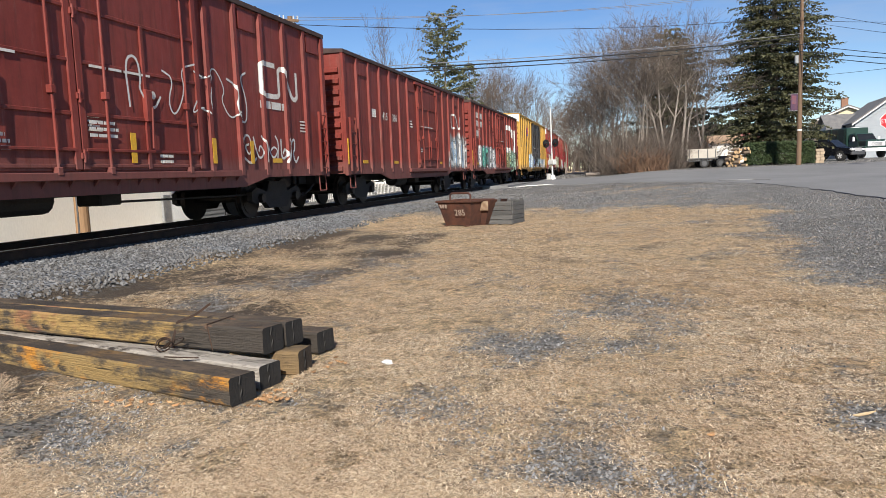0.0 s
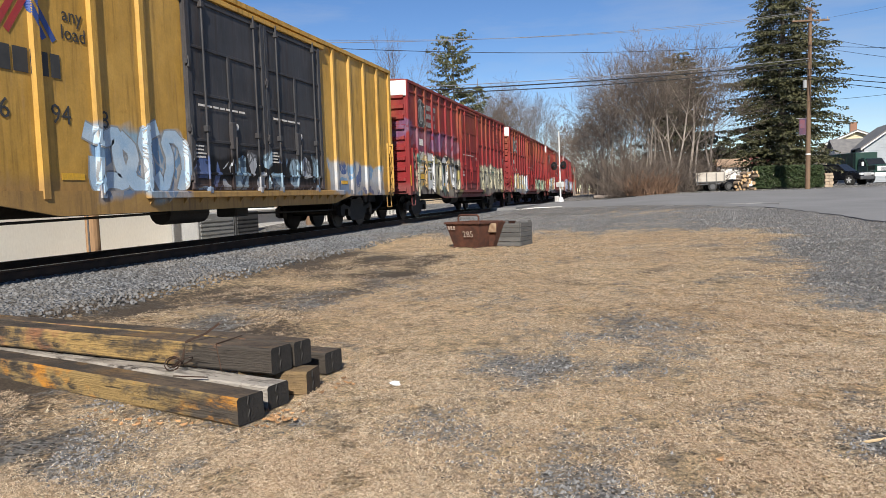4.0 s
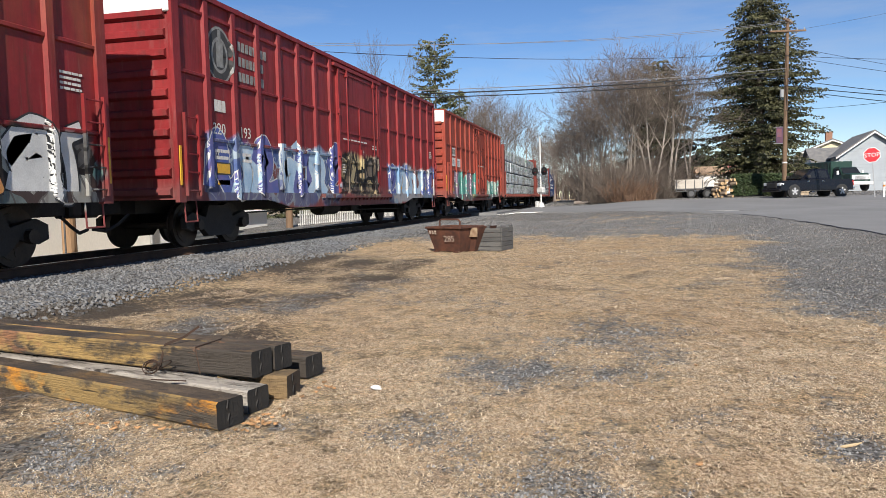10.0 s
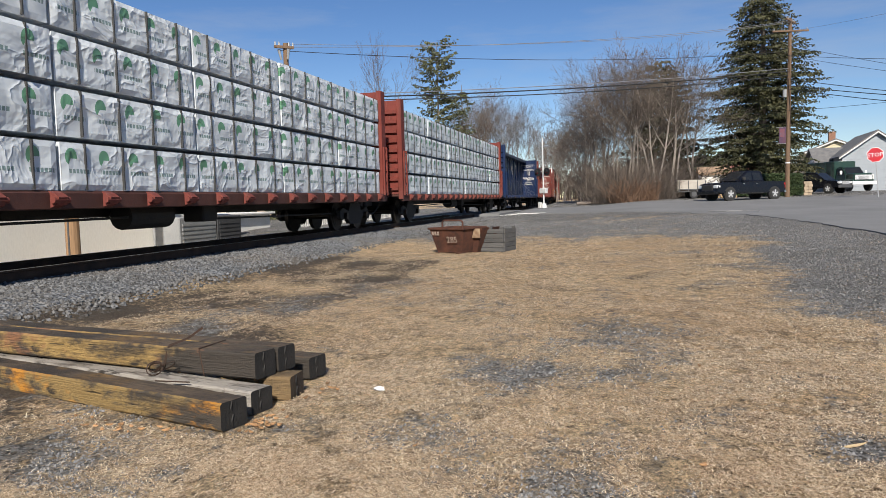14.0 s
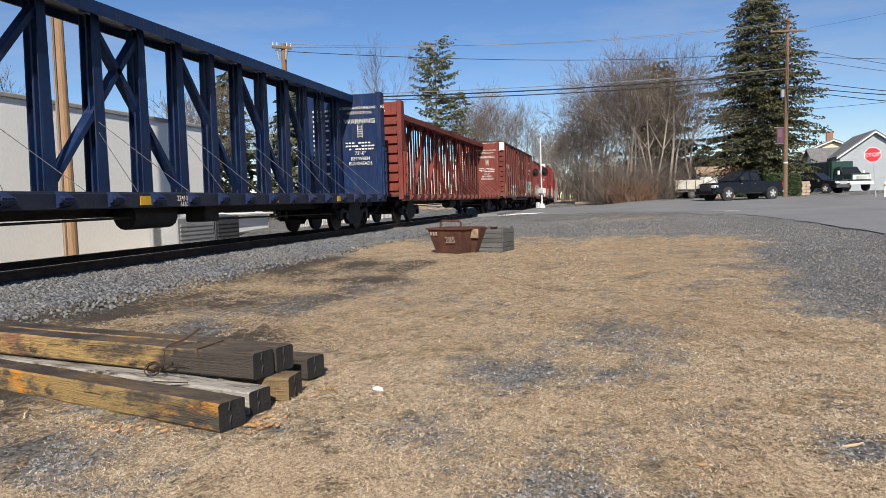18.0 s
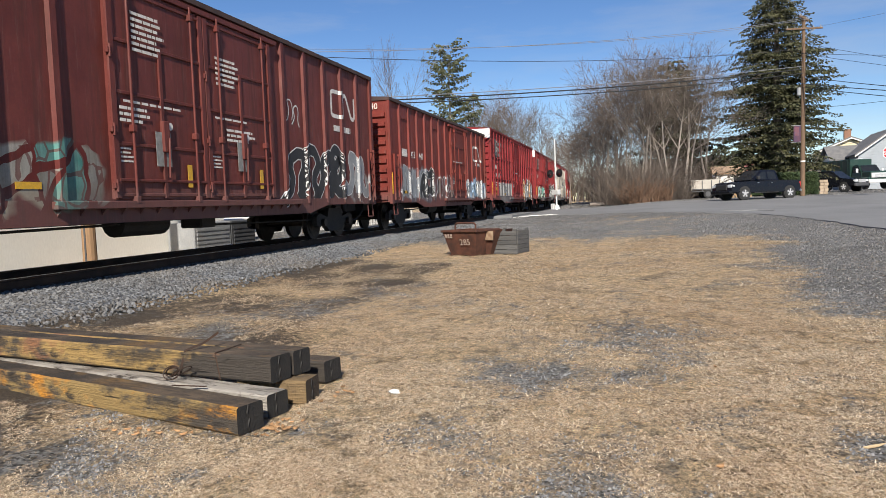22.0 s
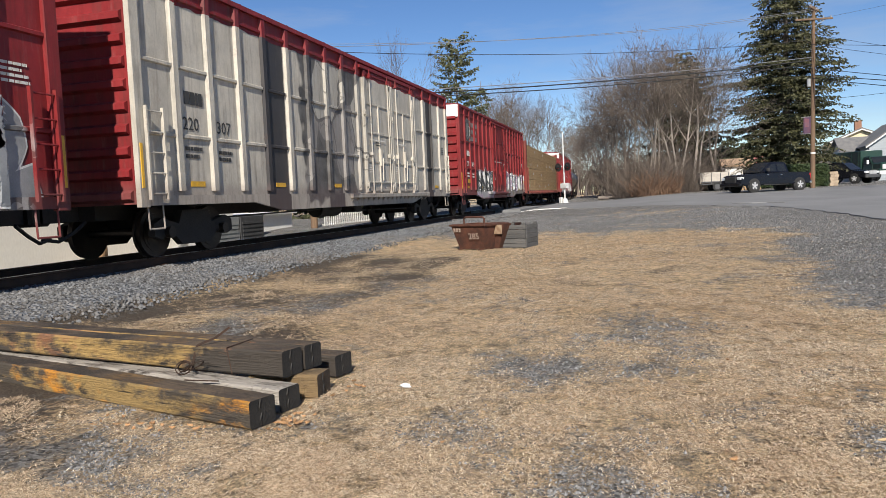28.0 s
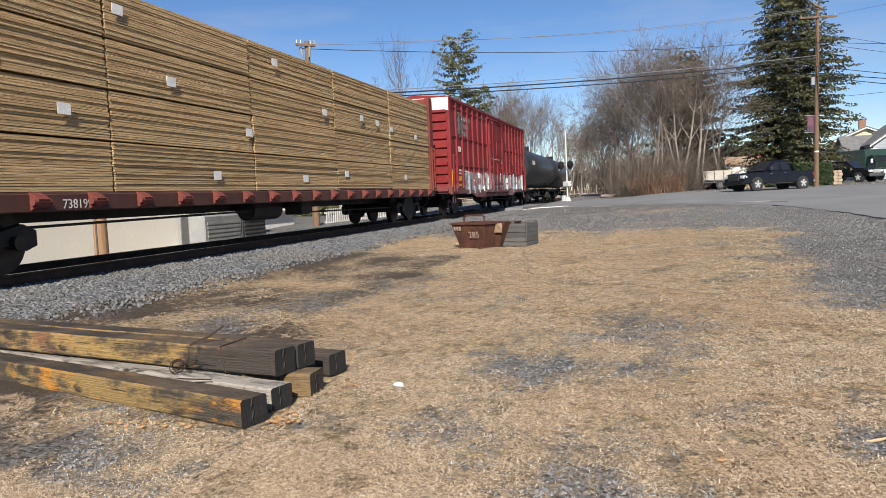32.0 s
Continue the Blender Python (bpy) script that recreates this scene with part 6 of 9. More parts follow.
def timber(x, y, z, length, w, h, yaw, side, end, tops, label, seed):
    """A squared baulk; its near end is at (x, y), it runs back along local -x. Splits run in from the end."""
    rng = random.Random(seed)
    b = bmesh.new()
    n = 48
    rings = []
    for i in range(n + 1):
        u = -length * i / n
        j = [0.004 * noise.noise((u * 2.3 + seed, k * 5.1, seed * 3.7)) + rng.uniform(-0.0015, 0.0015) for k in range(8)]
        if rng.random() < 0.1:
            j[5] -= rng.uniform(0.004, 0.012)
        c = 0.014
        rings.append([b.verts.new(p) for p in ((u, c + j[0], 0), (u, w - c, 0), (u, w + j[1] * 0.5, c), (u, w, h - c + j[2]), (u, w - c, h + j[3]), (u, c, h + j[4]), (u, j[5] * 0.5, h - c), (u, j[6] * 0.5, c))])
    for p, q in zip(rings, rings[1:]):
        for k in range(8):
            f = b.faces.new((p[k], q[k], q[(k + 1) % 8], p[(k + 1) % 8]))
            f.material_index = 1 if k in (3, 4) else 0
    for r in (rings[0], rings[-1]):
        f = b.faces.new(r)
        f.material_index = 2
    bmesh.ops.recalc_face_normals(b, faces=b.faces[:])
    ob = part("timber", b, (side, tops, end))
    ob.matrix_basis = pose(x, y, z, 0, 0, yaw)
    tagged(ob, label, "timber", "stack of timbers")
    b = bmesh.new()
    pts = [(0.004, w * 0.42, h * 0.98), (0.004, w * 0.36, h * 0.7), (0.004, w * 0.45, h * 0.5), (0.004, w * 0.38, h * 0.25), (0.004, w * 0.42, h * 0.05)]
    for p, q in zip(pts, pts[1:]):
        rod(b, p, q, 0.006, 5)
    part("split", b, black_iron, ob, "dark split in the end grain")
    return ob


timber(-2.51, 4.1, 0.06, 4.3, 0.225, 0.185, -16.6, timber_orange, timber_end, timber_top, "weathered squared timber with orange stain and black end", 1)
timber(-2.5, 4.47, 0.06, 4.6, 0.21, 0.165, -15.0, timber_grey, timber_end, timber_grey, "bleached grey squared timber under the top baulk", 2)
timber(-2.38, 4.83, 0.065, 0.55, 0.24, 0.175, 2.0, timber_offcut, timber_end_brown, timber_offcut, "short golden-brown timber offcut at the stack's end", 3)
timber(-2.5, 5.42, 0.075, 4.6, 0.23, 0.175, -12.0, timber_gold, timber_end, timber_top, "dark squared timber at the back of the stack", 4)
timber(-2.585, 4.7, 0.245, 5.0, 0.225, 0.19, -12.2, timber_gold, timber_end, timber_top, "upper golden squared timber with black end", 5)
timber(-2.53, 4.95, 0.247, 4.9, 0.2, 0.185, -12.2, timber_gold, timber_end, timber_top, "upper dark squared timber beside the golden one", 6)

rust_wire = surface("rust_wire", (0.06, 0.032, 0.02), (0.035, 0.022, 0.016), 6, 0.8, 0.2, 40, 0.2)


def strap():
    b = bmesh.new()
    pts = [(-3.46, 4.87, 0.25), (-3.4, 4.88, 0.44), (-3.3, 4.97, 0.48), (-3.22, 5.06, 0.55)]
    for p, q in zip(pts, pts[1:]):
        d = (Vector(q) - Vector(p))
        box(b, -0.0015, 0.0015, -0.009, 0.009, 0, d.length, 0, Matrix.Translation(p) @ d.to_track_quat("Z", "Y").to_matrix().to_4x4())
    tagged(part("steel_strap", b, rust_wire), "rusty loose steel strap bent over the timbers", "strap")
    b = bmesh.new()
    rings = []
    for i in range(64):
        a, k = i * 0.35, i / 21
        p = Vector((-3.5 + 0.09 * math.cos(a) + 0.045 * k + 0.03 * math.sin(a * 0.37), 4.765 + 0.055 * math.sin(a * 0.7 + k), 0.285 + 0.045 * math.sin(a + 0.4 * k) + 0.008 * k))
        rings.append([b.verts.new(p + Vector((0.005 * math.cos(q * 1.2566), 0.003 * math.sin(q * 2.1), 0.005 * math.sin(q * 1.2566)))) for q in range(5)])
    for p, q in zip(rings, rings[1:]):
        for k in range(5):
            b.faces.new((p[k], p[(k + 1) % 5], q[(k + 1) % 5], q[k]))
    b.faces.new(rings[0])
    b.faces.new(rings[-1])
    bmesh.ops.recalc_face_normals(b, faces=b.faces[:])
    tagged(part("wire_coil", b, rust_wire), "tangled rusty wire on the timbers", "wire")
    b = bmesh.new()
    for p, q in (((-3.06, 4.8, 0.24), (-3.1, 4.81, 0.44)), ((-3.1, 4.81, 0.44), (-3.05, 5.1, 0.45)), ((-3.35, 4.62, 0.235), (-3.05, 4.6, 0.24))):
        rod(b, p, q, 0.005, 5)
    tagged(part("binding_wire", b, rust_wire), "thin rusty binding wire round the timbers", "wire")


strap()

# skip box and the wooden box behind it
skip_rust = surface("skip_rust", (0.12, 0.045, 0.026), (0.05, 0.022, 0.016), 5.0, 0.85, 0.15, 35, 0.5, 0.01)
skip_worn = surface("skip_worn", (0.42, 0.33, 0.22), (0.2, 0.11, 0.065), 5, 0.8, 0.1, 35, 0.4, 0.008)
board_grey = surface("board_grey", (0.06, 0.06, 0.06), (0.11, 0.105, 0.1), 3, 0.85, 0, 22, 0.5, 0.006, (0.5, 1, 8), vary=0.2)
chalk = surface("chalk", (0.5, 0.42, 0.36), (0.2, 0.13, 0.1), 22, 0.9)


def skip_box(m):
    car = thing("steel_skip", m, "rusty steel skip box with a lifting handle and chalked number", "skip box")
    b = bmesh.new()
    bx, by, tx, ty, hh, t = 0.36, 0.32, 0.5, 0.46, 0.6, 0.014

    def ring(x, y, z):
        return [b.verts.new(p) for p in ((-x, -y, z), (x, -y, z), (x, y, z), (-x, y, z))]
    o0, o1, i1, i0 = ring(bx, by, 0.03), ring(tx, ty, hh), ring(tx - t, ty - t, hh), ring(bx - t, by - t, 0.05)
    for p, q in ((o0, o1), (o1, i1), (i1, i0)):
        for k in range(4):
            b.faces.new((p[k], p[(k + 1) % 4], q[(k + 1) % 4], q[k]))
    b.faces.new(o0[::-1])
    b.faces.new(i0)
    bmesh.ops.recalc_face_normals(b, faces=b.faces[:])
    part("shell", b, skip_rust, car)
    for sx, sy, vert in ((1, 0, 0), (-1, 0, 0), (0, 1, 0), (0, -1, 0)):
        b = bmesh.new()
        if sx:
            box(b, sx * tx - 0.03, sx * tx + 0.03, -ty - 0.03, ty + 0.03, hh - 0.03, hh + 0.02, 0.008)
        else:
            box(b, -tx + 0.03, tx - 0.03, sy * ty - 0.03, sy * ty + 0.03, hh - 0.03, hh + 0.02, 0.008)
        part("rim", b, skip_rust, car)
    b = bmesh.new()
    pts = [(-0.3, -0.2, hh - 0.02), (-0.3, -0.2, hh + 0.14), (-0.25, -0.2, hh + 0.18), (0.25, -0.2, hh + 0.18), (0.3, -0.2, hh + 0.14), (0.3, -0.2, hh - 0.02)]
    for p, q in zip(pts, pts[1:]):
        rod(b, p, q, 0.022, 8)
    part("handle", b, skip_rust, car, "bent round-bar lifting handle")
    for x in (-0.3, 0.3):
        b = bmesh.new()
        box(b, x - 0.05, x + 0.05, -0.42, 0.42, 0, 0.035, 0.005)
        part("skid", b, skip_rust, car)
    tilt = math.degrees(math.atan2(ty - by, hh - 0.03))
    words("285", 0.21, pose(0.0, -0.425, 0.27, 90 + tilt, 0, 0), chalk, car, "chalk_number", "chalked white digits")
    for i in range(3):
        b = bmesh.new()
        box(b, -0.42 + i * 0.08, -0.37 + i * 0.08, -0.006, 0.0, 0.0, 0.09, 0, pose(0, -0.448, 0.44, tilt, 0, 0))
        part("chalk_mark", b, chalk, car)
    return car


gz0 = open_ground(-4.1, 17.0)
skip_box(pose(-3.93, 17.15, gz0, 0, 0, -24))
s2 = thing("steel_skip", pose(-3.53, 17.4, gz0, 0, 0, -20), "smaller rusty steel skip with a worn bare rim", "skip box")
b = bmesh.new()
va = [b.verts.new(p) for p in ((-0.24, -0.3, 0.02), (0.2, -0.3, 0.02), (0.2, 0.3, 0.02), (-0.24, 0.3, 0.02))]
vb = [b.verts.new(p) for p in ((-0.38, -0.42, 0.56), (0.42, -0.42, 0.6), (0.42, 0.42, 0.6), (-0.38, 0.42, 0.56))]
for k in range(4):
    b.faces.new((va[k], va[(k + 1) % 4], vb[(k + 1) % 4], vb[k]))
b.faces.new(va[::-1])
vc = [b.verts.new((v.co.x * 0.95, v.co.y * 0.95, v.co.z - 0.004)) for v in vb]
vd = [b.verts.new((v.co.x * 0.9, v.co.y * 0.9, 0.3)) for v in va]
for k in range(4):
    b.faces.new((vb[k], vb[(k + 1) % 4], vc[(k + 1) % 4], vc[k]))
    b.faces.new((vc[k], vc[(k + 1) % 4], vd[(k + 1) % 4], vd[k]))
b.faces.new(vd)
bmesh.ops.recalc_face_normals(b, faces=b.faces[:])
part("shell", b, skip_rust, s2)
b = bmesh.new()
box(b, -0.02, 0.36, -0.43, -0.405, 0.36, 0.58, 0.004)
part("worn_plate", b, skip_worn, s2, "pale worn plate near the rim")

wb = thing("plank_box", pose(-3.05, 17.55, gz0, 0, 0, -12), "open box of weathered grey planks", "box")
for i in range(5):
    for sy in (-0.4, 0.4):
        b = bmesh.new()
        box(b, -0.32, 0.33, sy - 0.02, sy + 0.02, 0.02 + i * 0.108, 0.118 + i * 0.108, 0.004)
        part("plank", b, board_grey, wb)
for sx in (-0.32, 0.33):
    for i in range(5):
        b = bmesh.new()
        box(b, sx - 0.02, sx + 0.02, -0.38, 0.38, 0.02 + i * 0.108, 0.118 + i * 0.108, 0.004)
        part("plank", b, board_grey, wb)
for sx, sy in ((-0.28, -0.36), (0.29, -0.36), (-0.28, 0.36), (0.29, 0.36), (0.0, -0.36)):
    b = bmesh.new()
    box(b, sx - 0.035, sx + 0.035, sy - 0.035, sy + 0.035, 0, 0.6, 0.005)
    part("corner_post", b, board_grey, wb)

# small litter
b = bmesh.new()
g = bmesh.ops.create_icosphere(b, subdivisions=2, radius=0.034)
for v in g["verts"]:
    v.co = Vector((v.co.x * 1.3, v.co.y, v.co.z * 0.35)) * (1 + 0.8 * noise.noise(v.co * 45))
lit = part("paper_scrap", b, surface("paper", (0.85, 0.84, 0.82), (0.75, 0.74, 0.72), 9, 0.8), smooth=False)
lit.matrix_basis = pose(-1.81, 5.16, open_ground(-1.81, 5.16) + 0.02, 6, 4, 30)
tagged(lit, "crumpled scrap of white paper on the grass", "litter")
dead_leaf = surface("dead_leaf", (0.45, 0.26, 0.12), (0.28, 0.15, 0.07), 30, 0.8, vary=0.4)
wood_chip = surface("wood_chip", (0.55, 0.42, 0.25), (0.45, 0.33, 0.2), 7, 0.8, stretch=(1, 5, 1))


def flat_bit(name, x, y, l, w, yaw, mat, label, cat, seed):
    rng = random.Random(seed)
    b = bmesh.new()
    pts = [(-l / 2, 0), (-l * 0.2, w * 0.5), (l * 0.25, w * 0.42), (l / 2, 0.0), (l * 0.2, -w * 0.45), (-l * 0.25, -w * 0.5)]
    prism(b, [(p[0] * rng.uniform(0.85, 1.1), p[1] * rng.uniform(0.8, 1.15)) for p in pts], "z", 0, 0.008)
    for v in b.verts:
        v.co.z += 0.02 * abs(v.co.x) / l + 0.02 * v.co.y
    ob = part(name, b, mat)
    ob.matrix_basis = pose(x, y, open_ground(x, y) + 0.015, rng.uniform(-25, 25), rng.uniform(-9, 9), yaw)
    tagged(ob, label, cat)


flat_bit("wood_scrap", 1.19, 4.36, 0.13, 0.018, 12, wood_chip, "pale splinter of wood on the gravel", "litter", 1)
leaf_rng = random.Random(5)
LEAF_HEAPS = tuple((-2.4 + abs(leaf_rng.gauss(0, 0.11)), 4.2 + leaf_rng.gauss(0.05, 0.07)) for _ in range(26)) + tuple((-3.3 + leaf_rng.gauss(0, 0.2), 4.1 - abs(leaf_rng.gauss(0, 0.06))) for _ in range(18)) + tuple((-2.2 + leaf_rng.gauss(0, 0.06), 5.1 + leaf_rng.gauss(0, 0.08)) for _ in range(7))
flat_bit("dead_leaf", 0.37, 3.95, 0.05, 0.03, 40, dead_leaf, "dry orange leaf on the grass", "leaf", 2)
for i, (lx, ly) in enumerate(((-2.3, 4.55), (-2.26, 4.36), (-2.2, 4.4), (-2.32, 4.28), (-2.22, 4.98), (-2.24, 5.08), (-3.4, 4.15), (-3.55, 4.2), (-3.7, 4.22), (-1.2, 4.0), (0.55, 6.1)) + LEAF_HEAPS):
    flat_bit("dead_leaf", lx, ly, 0.026 + 0.009 * (i % 4), 0.012 + 0.005 * (i % 3), i * 47, dead_leaf, "dry orange-brown leaf on the grass", "leaf", 10 + i)


def lattice_noise(x, y, f, seed):
    """Smooth value noise on arrays, about -1 to 1."""
    g = np.random.default_rng(seed).random((256, 256)) * 2 - 1
    u, v = x * f + 997.3, y * f + 691.7
    i, j = np.floor(u).astype(int), np.floor(v).astype(int)
    a, b = u - i, v - j
    a, b = a * a * (3 - 2 * a), b * b * (3 - 2 * b)
    i, j, i1, j1 = i % 256, j % 256, (i + 1) % 256, (j + 1) % 256
    return (g[i, j] * (1 - a) + g[i1, j] * a) * (1 - b) + (g[i, j1] * (1 - a) + g[i1, j1] * a) * b


def sampled(fn, x, y, step=0.11):
    """A field of the verge, tabulated on a grid and read off between its points."""
    gx, gy = np.arange(-9.0, 11.0, step), np.arange(-2.5, 26.5, step)
    tab = np.array([[fn(float(p), float(q)) for q in gy] for p in gx])
    u, v = np.clip((x + 9.0) / step, 0, len(gx) - 1.01), np.clip((y + 2.5) / step, 0, len(gy) - 1.01)
    i, j = u.astype(int), v.astype(int)
    a, b = u - i, v - j
    return (tab[i, j] * (1 - a) + tab[i + 1, j] * a) * (1 - b) + (tab[i, j + 1] * (1 - a) + tab[i + 1, j + 1] * a) * b


def dry_grass():
    """Matted dry blades over the verge, with a few taller tufts."""
    rs = np.random.default_rng(11)
    n = 1900000
    y = 2.6 + 22.5 * rs.random(n) ** 2.0
    x = -0.78 * y - 1.6 + rs.random(n) * (1.14 * y + 2.2)
    behind = rs.random(n) < 0.04
    x = np.where(behind, rs.uniform(-5.5, 4.5, n), x)
    y = np.where(behind, 3.4 - 5.0 * rs.random(n) ** 1.7, y)
    bare, dirt = sampled(bareness, x, y), sampled(soil, x, y)
    clump = lattice_noise(x, y, 1.6, 4) * 0.5 + lattice_noise(x, y, 3.4, 1) * 0.7 + lattice_noise(x, y, 8.0, 2) * 0.7 + lattice_noise(x, y, 19.0, 3) * 0.6
    cover = np.clip((bare - 0.22) / 0.55, 0, 1)
    cover = cover * cover * (3 - 2 * cover) * 0.965
    keep = (x > -7.0) & (rs.random(n) > cover) & (clump > rs.uniform(-0.65, 0.15, n) + 0.75 * np.maximum(dirt - 0.25, 0))
    slant = y + (x + 2.5) * 0.25
    keep &= ~((x > -5.4) & (x < -2.4) & (slant > 4.0) & (slant < 5.7) & (y > 4.05))
    x, y = x[keep][:580000], y[keep][:580000]
    n = len(x)
    ln = rs.uniform(0.014, 0.05, n) * (1 + 0.035 * y)
    wd = rs.uniform(0.0006, 0.0013, n) * (1 + 0.25 * y)
    up = rs.random(n) ** 1.8 * 0.42
    z0 = rs.uniform(-0.002, 0.012, n)
    # taller tufts, most of them in the near part
    tx, ty, tall = [x], [y], []
    for cx, cy, r, cnt in [(-0.45, 4.5, 0.07, 130), (-0.6, 4.75, 0.06, 60), (-3.4, 4.02, 0.07, 50), (-3.55, 4.12, 0.06, 40), (-3.95, 4.15, 0.06, 30), (-3.2, 4.05, 0.06, 50), (-2.3, 4.3, 0.06, 60)] + [
            (float(rs.uniform(-2.4, 2.4)), float(rs.uniform(2.9, 8.0)), float(rs.uniform(0.03, 0.09)), int(rs.integers(25, 70))) for _ in range(30)]:
        tx.append(cx + rs.normal(0, r, cnt))
        ty.append(cy + rs.normal(0, r * 0.8, cnt))
    m = n
    x, y = np.concatenate(tx), np.concatenate(ty)
    n = len(x)
    ln = np.concatenate([ln, rs.uniform(0.03, 0.085, n - m)])
    wd = np.concatenate([wd, rs.uniform(0.001, 0.002, n - m)])
    up = np.concatenate([up, rs.uniform(0.2, 0.9, n - m)])
    z0 = np.concatenate([z0, np.zeros(n - m)])
    z = 0.0135 * y + sampled(lambda p, q: open_ground(p, q) - 0.0135 * q + hummocks(p, q), x, y) + z0
    a = rs.random(n) * 6.2832
    bend = a + rs.uniform(-0.9, 0.9, n)
    mx, my, mz = x + np.cos(a) * ln * 0.5, y + np.sin(a) * ln * 0.5, z + ln * up * 0.6
    ex, ey, ez = mx + np.cos(bend) * ln * 0.5, my + np.sin(bend) * ln * 0.5, z + ln * up * rs.uniform(0.3, 1.1, n)
    sx, sy = -np.sin(a) * wd, np.cos(a) * wd
    verts = np.stack([np.stack([x, y, z], 1), np.stack([mx + sx, my + sy, mz], 1), np.stack([ex, ey, ez], 1), np.stack([mx - sx, my - sy, mz], 1)], 1).reshape(-1, 3)
    me = bpy.data.meshes.new("dry_grass")
    me.vertices.add(n * 4)
    me.vertices.foreach_set("co", verts.ravel().astype(np.float32))
    me.loops.add(n * 4)
    me.loops.foreach_set("vertex_index", np.arange(n * 4, dtype=np.int32))
    me.polygons.add(n)
    me.polygons.foreach_set("loop_start", np.arange(0, n * 4, 4, dtype=np.int32))
    me.update(calc_edges=True)
    m, nt, b = nodes_of("dry_blades")
    g = nt.nodes.new("ShaderNodeNewGeometry")
    v = coords(nt)
    ramp = nt.nodes.new("ShaderNodeValToRGB")
    ramp.color_ramp.elements[0].color = (0.06, 0.042, 0.028, 1)
    ramp.color_ramp.elements[1].color = (0.96, 0.84, 0.63, 1)
    ramp.color_ramp.elements.new(0.3).color = (0.42, 0.3, 0.185, 1)
    ramp.color_ramp.elements.new(0.7).color = (0.76, 0.6, 0.42, 1)
    nt.links.new(g.outputs["Random Per Island"], ramp.inputs[0])
    col = ramp.outputs[0]
    col = mix(nt, noise_fac(nt, v, 0.35, 4, 0.6, 0.4, 0.7), col, mix(nt, 0.35, col, (0.45, 0.27, 0.14)))
    nt.links.new(col, b.inputs["Base Color"])
    b.inputs["Roughness"].default_value = 0.7
    me.materials.append(m)
    tagged(new("dry_grass", me), "matted dry straw-coloured grass blades", "grass", kind="stuff")


dry_grass()


def loose_chips():
    """Loose chips of gravel in the bare patches."""
    rng = random.Random(8)
    verts, faces = [], []
    quads = [(0, 1, 4), (1, 2, 4), (2, 3, 4), (3, 0, 4)]
    n = 0
    while n < 26000:
        y = 2.6 + 30.0 * rng.random() ** 2.0
        x = rng.uniform(-0.62 * y - 1.2, 0.36 * y + 0.6)
        if x < -6.4 or rng.random() > smooth01(0.3, 0.7, bareness(x, y)):
            continue
        r = rng.uniform(0.004, 0.013) * (1 + 0.045 * y)
        z = open_ground(x, y) + hummocks(x, y)
        k = len(verts)
        a = rng.uniform(0, 6.28)
        for i in range(4):
            q = a + i * 1.571 + rng.uniform(-0.3, 0.3)
            verts.append((x + r * math.cos(q), y + r * math.sin(q), z - 0.002))
        verts.append((x + rng.uniform(-0.4, 0.4) * r, y + rng.uniform(-0.4, 0.4) * r, z + r * rng.uniform(0.6, 1.0)))
        faces += [tuple(k + i for i in q) for q in quads]
        n += 1
    me = bpy.data.meshes.new("loose_gravel")
    me.from_pydata(verts, [], faces)
    m, nt, b = nodes_of("gravel_chips")
    g = nt.nodes.new("ShaderNodeNewGeometry")
    ramp = nt.nodes.new("ShaderNodeValToRGB")
    ramp.color_ramp.elements[0].color = (0.08, 0.08, 0.084, 1)
    ramp.color_ramp.elements[1].color = (0.27, 0.265, 0.255, 1)
    e = ramp.color_ramp.elements.new(0.95)
    e.color = (0.24, 0.238, 0.236, 1)
    nt.links.new(g.outputs["Random Per Island"], ramp.inputs[0])
    nt.links.new(mix(nt, 0.3, ramp.outputs[0], mix(nt, noise_fac(nt, coords(nt), 3, 3), (0.6, 0.58, 0.55), (1.1, 1.1, 1.1)), "MULTIPLY"), b.inputs["Base Color"])
    b.inputs["Roughness"].default_value = 0.9
    me.materials.append(m)
    tagged(new("loose_gravel", me), "loose grey gravel chips in bare patches", "gravel", kind="stuff")


loose_chips()

# ---- trees and shrubs ----
bark_grey = surface("bark_grey", (0.16, 0.13, 0.11), (0.28, 0.24, 0.21), 2.5, 0.9, 0, 14, 0.5, 0.02, (1, 1, 0.25))
bark_pale = surface("bark_pale", (0.42, 0.37, 0.32), (0.25, 0.21, 0.18), 2.5, 0.85, 0, 14, 0.4, 0.02, (1, 1, 0.35))
twig_brown = surface("twig_brown", (0.1, 0.078, 0.063), (0.2, 0.162, 0.135), 0.7, 0.9, 0, 8, 0.0)
twig_red = surface("twig_red", (0.13, 0.075, 0.047), (0.2, 0.12, 0.075), 0.9, 0.9, 0, 8, 0.0)


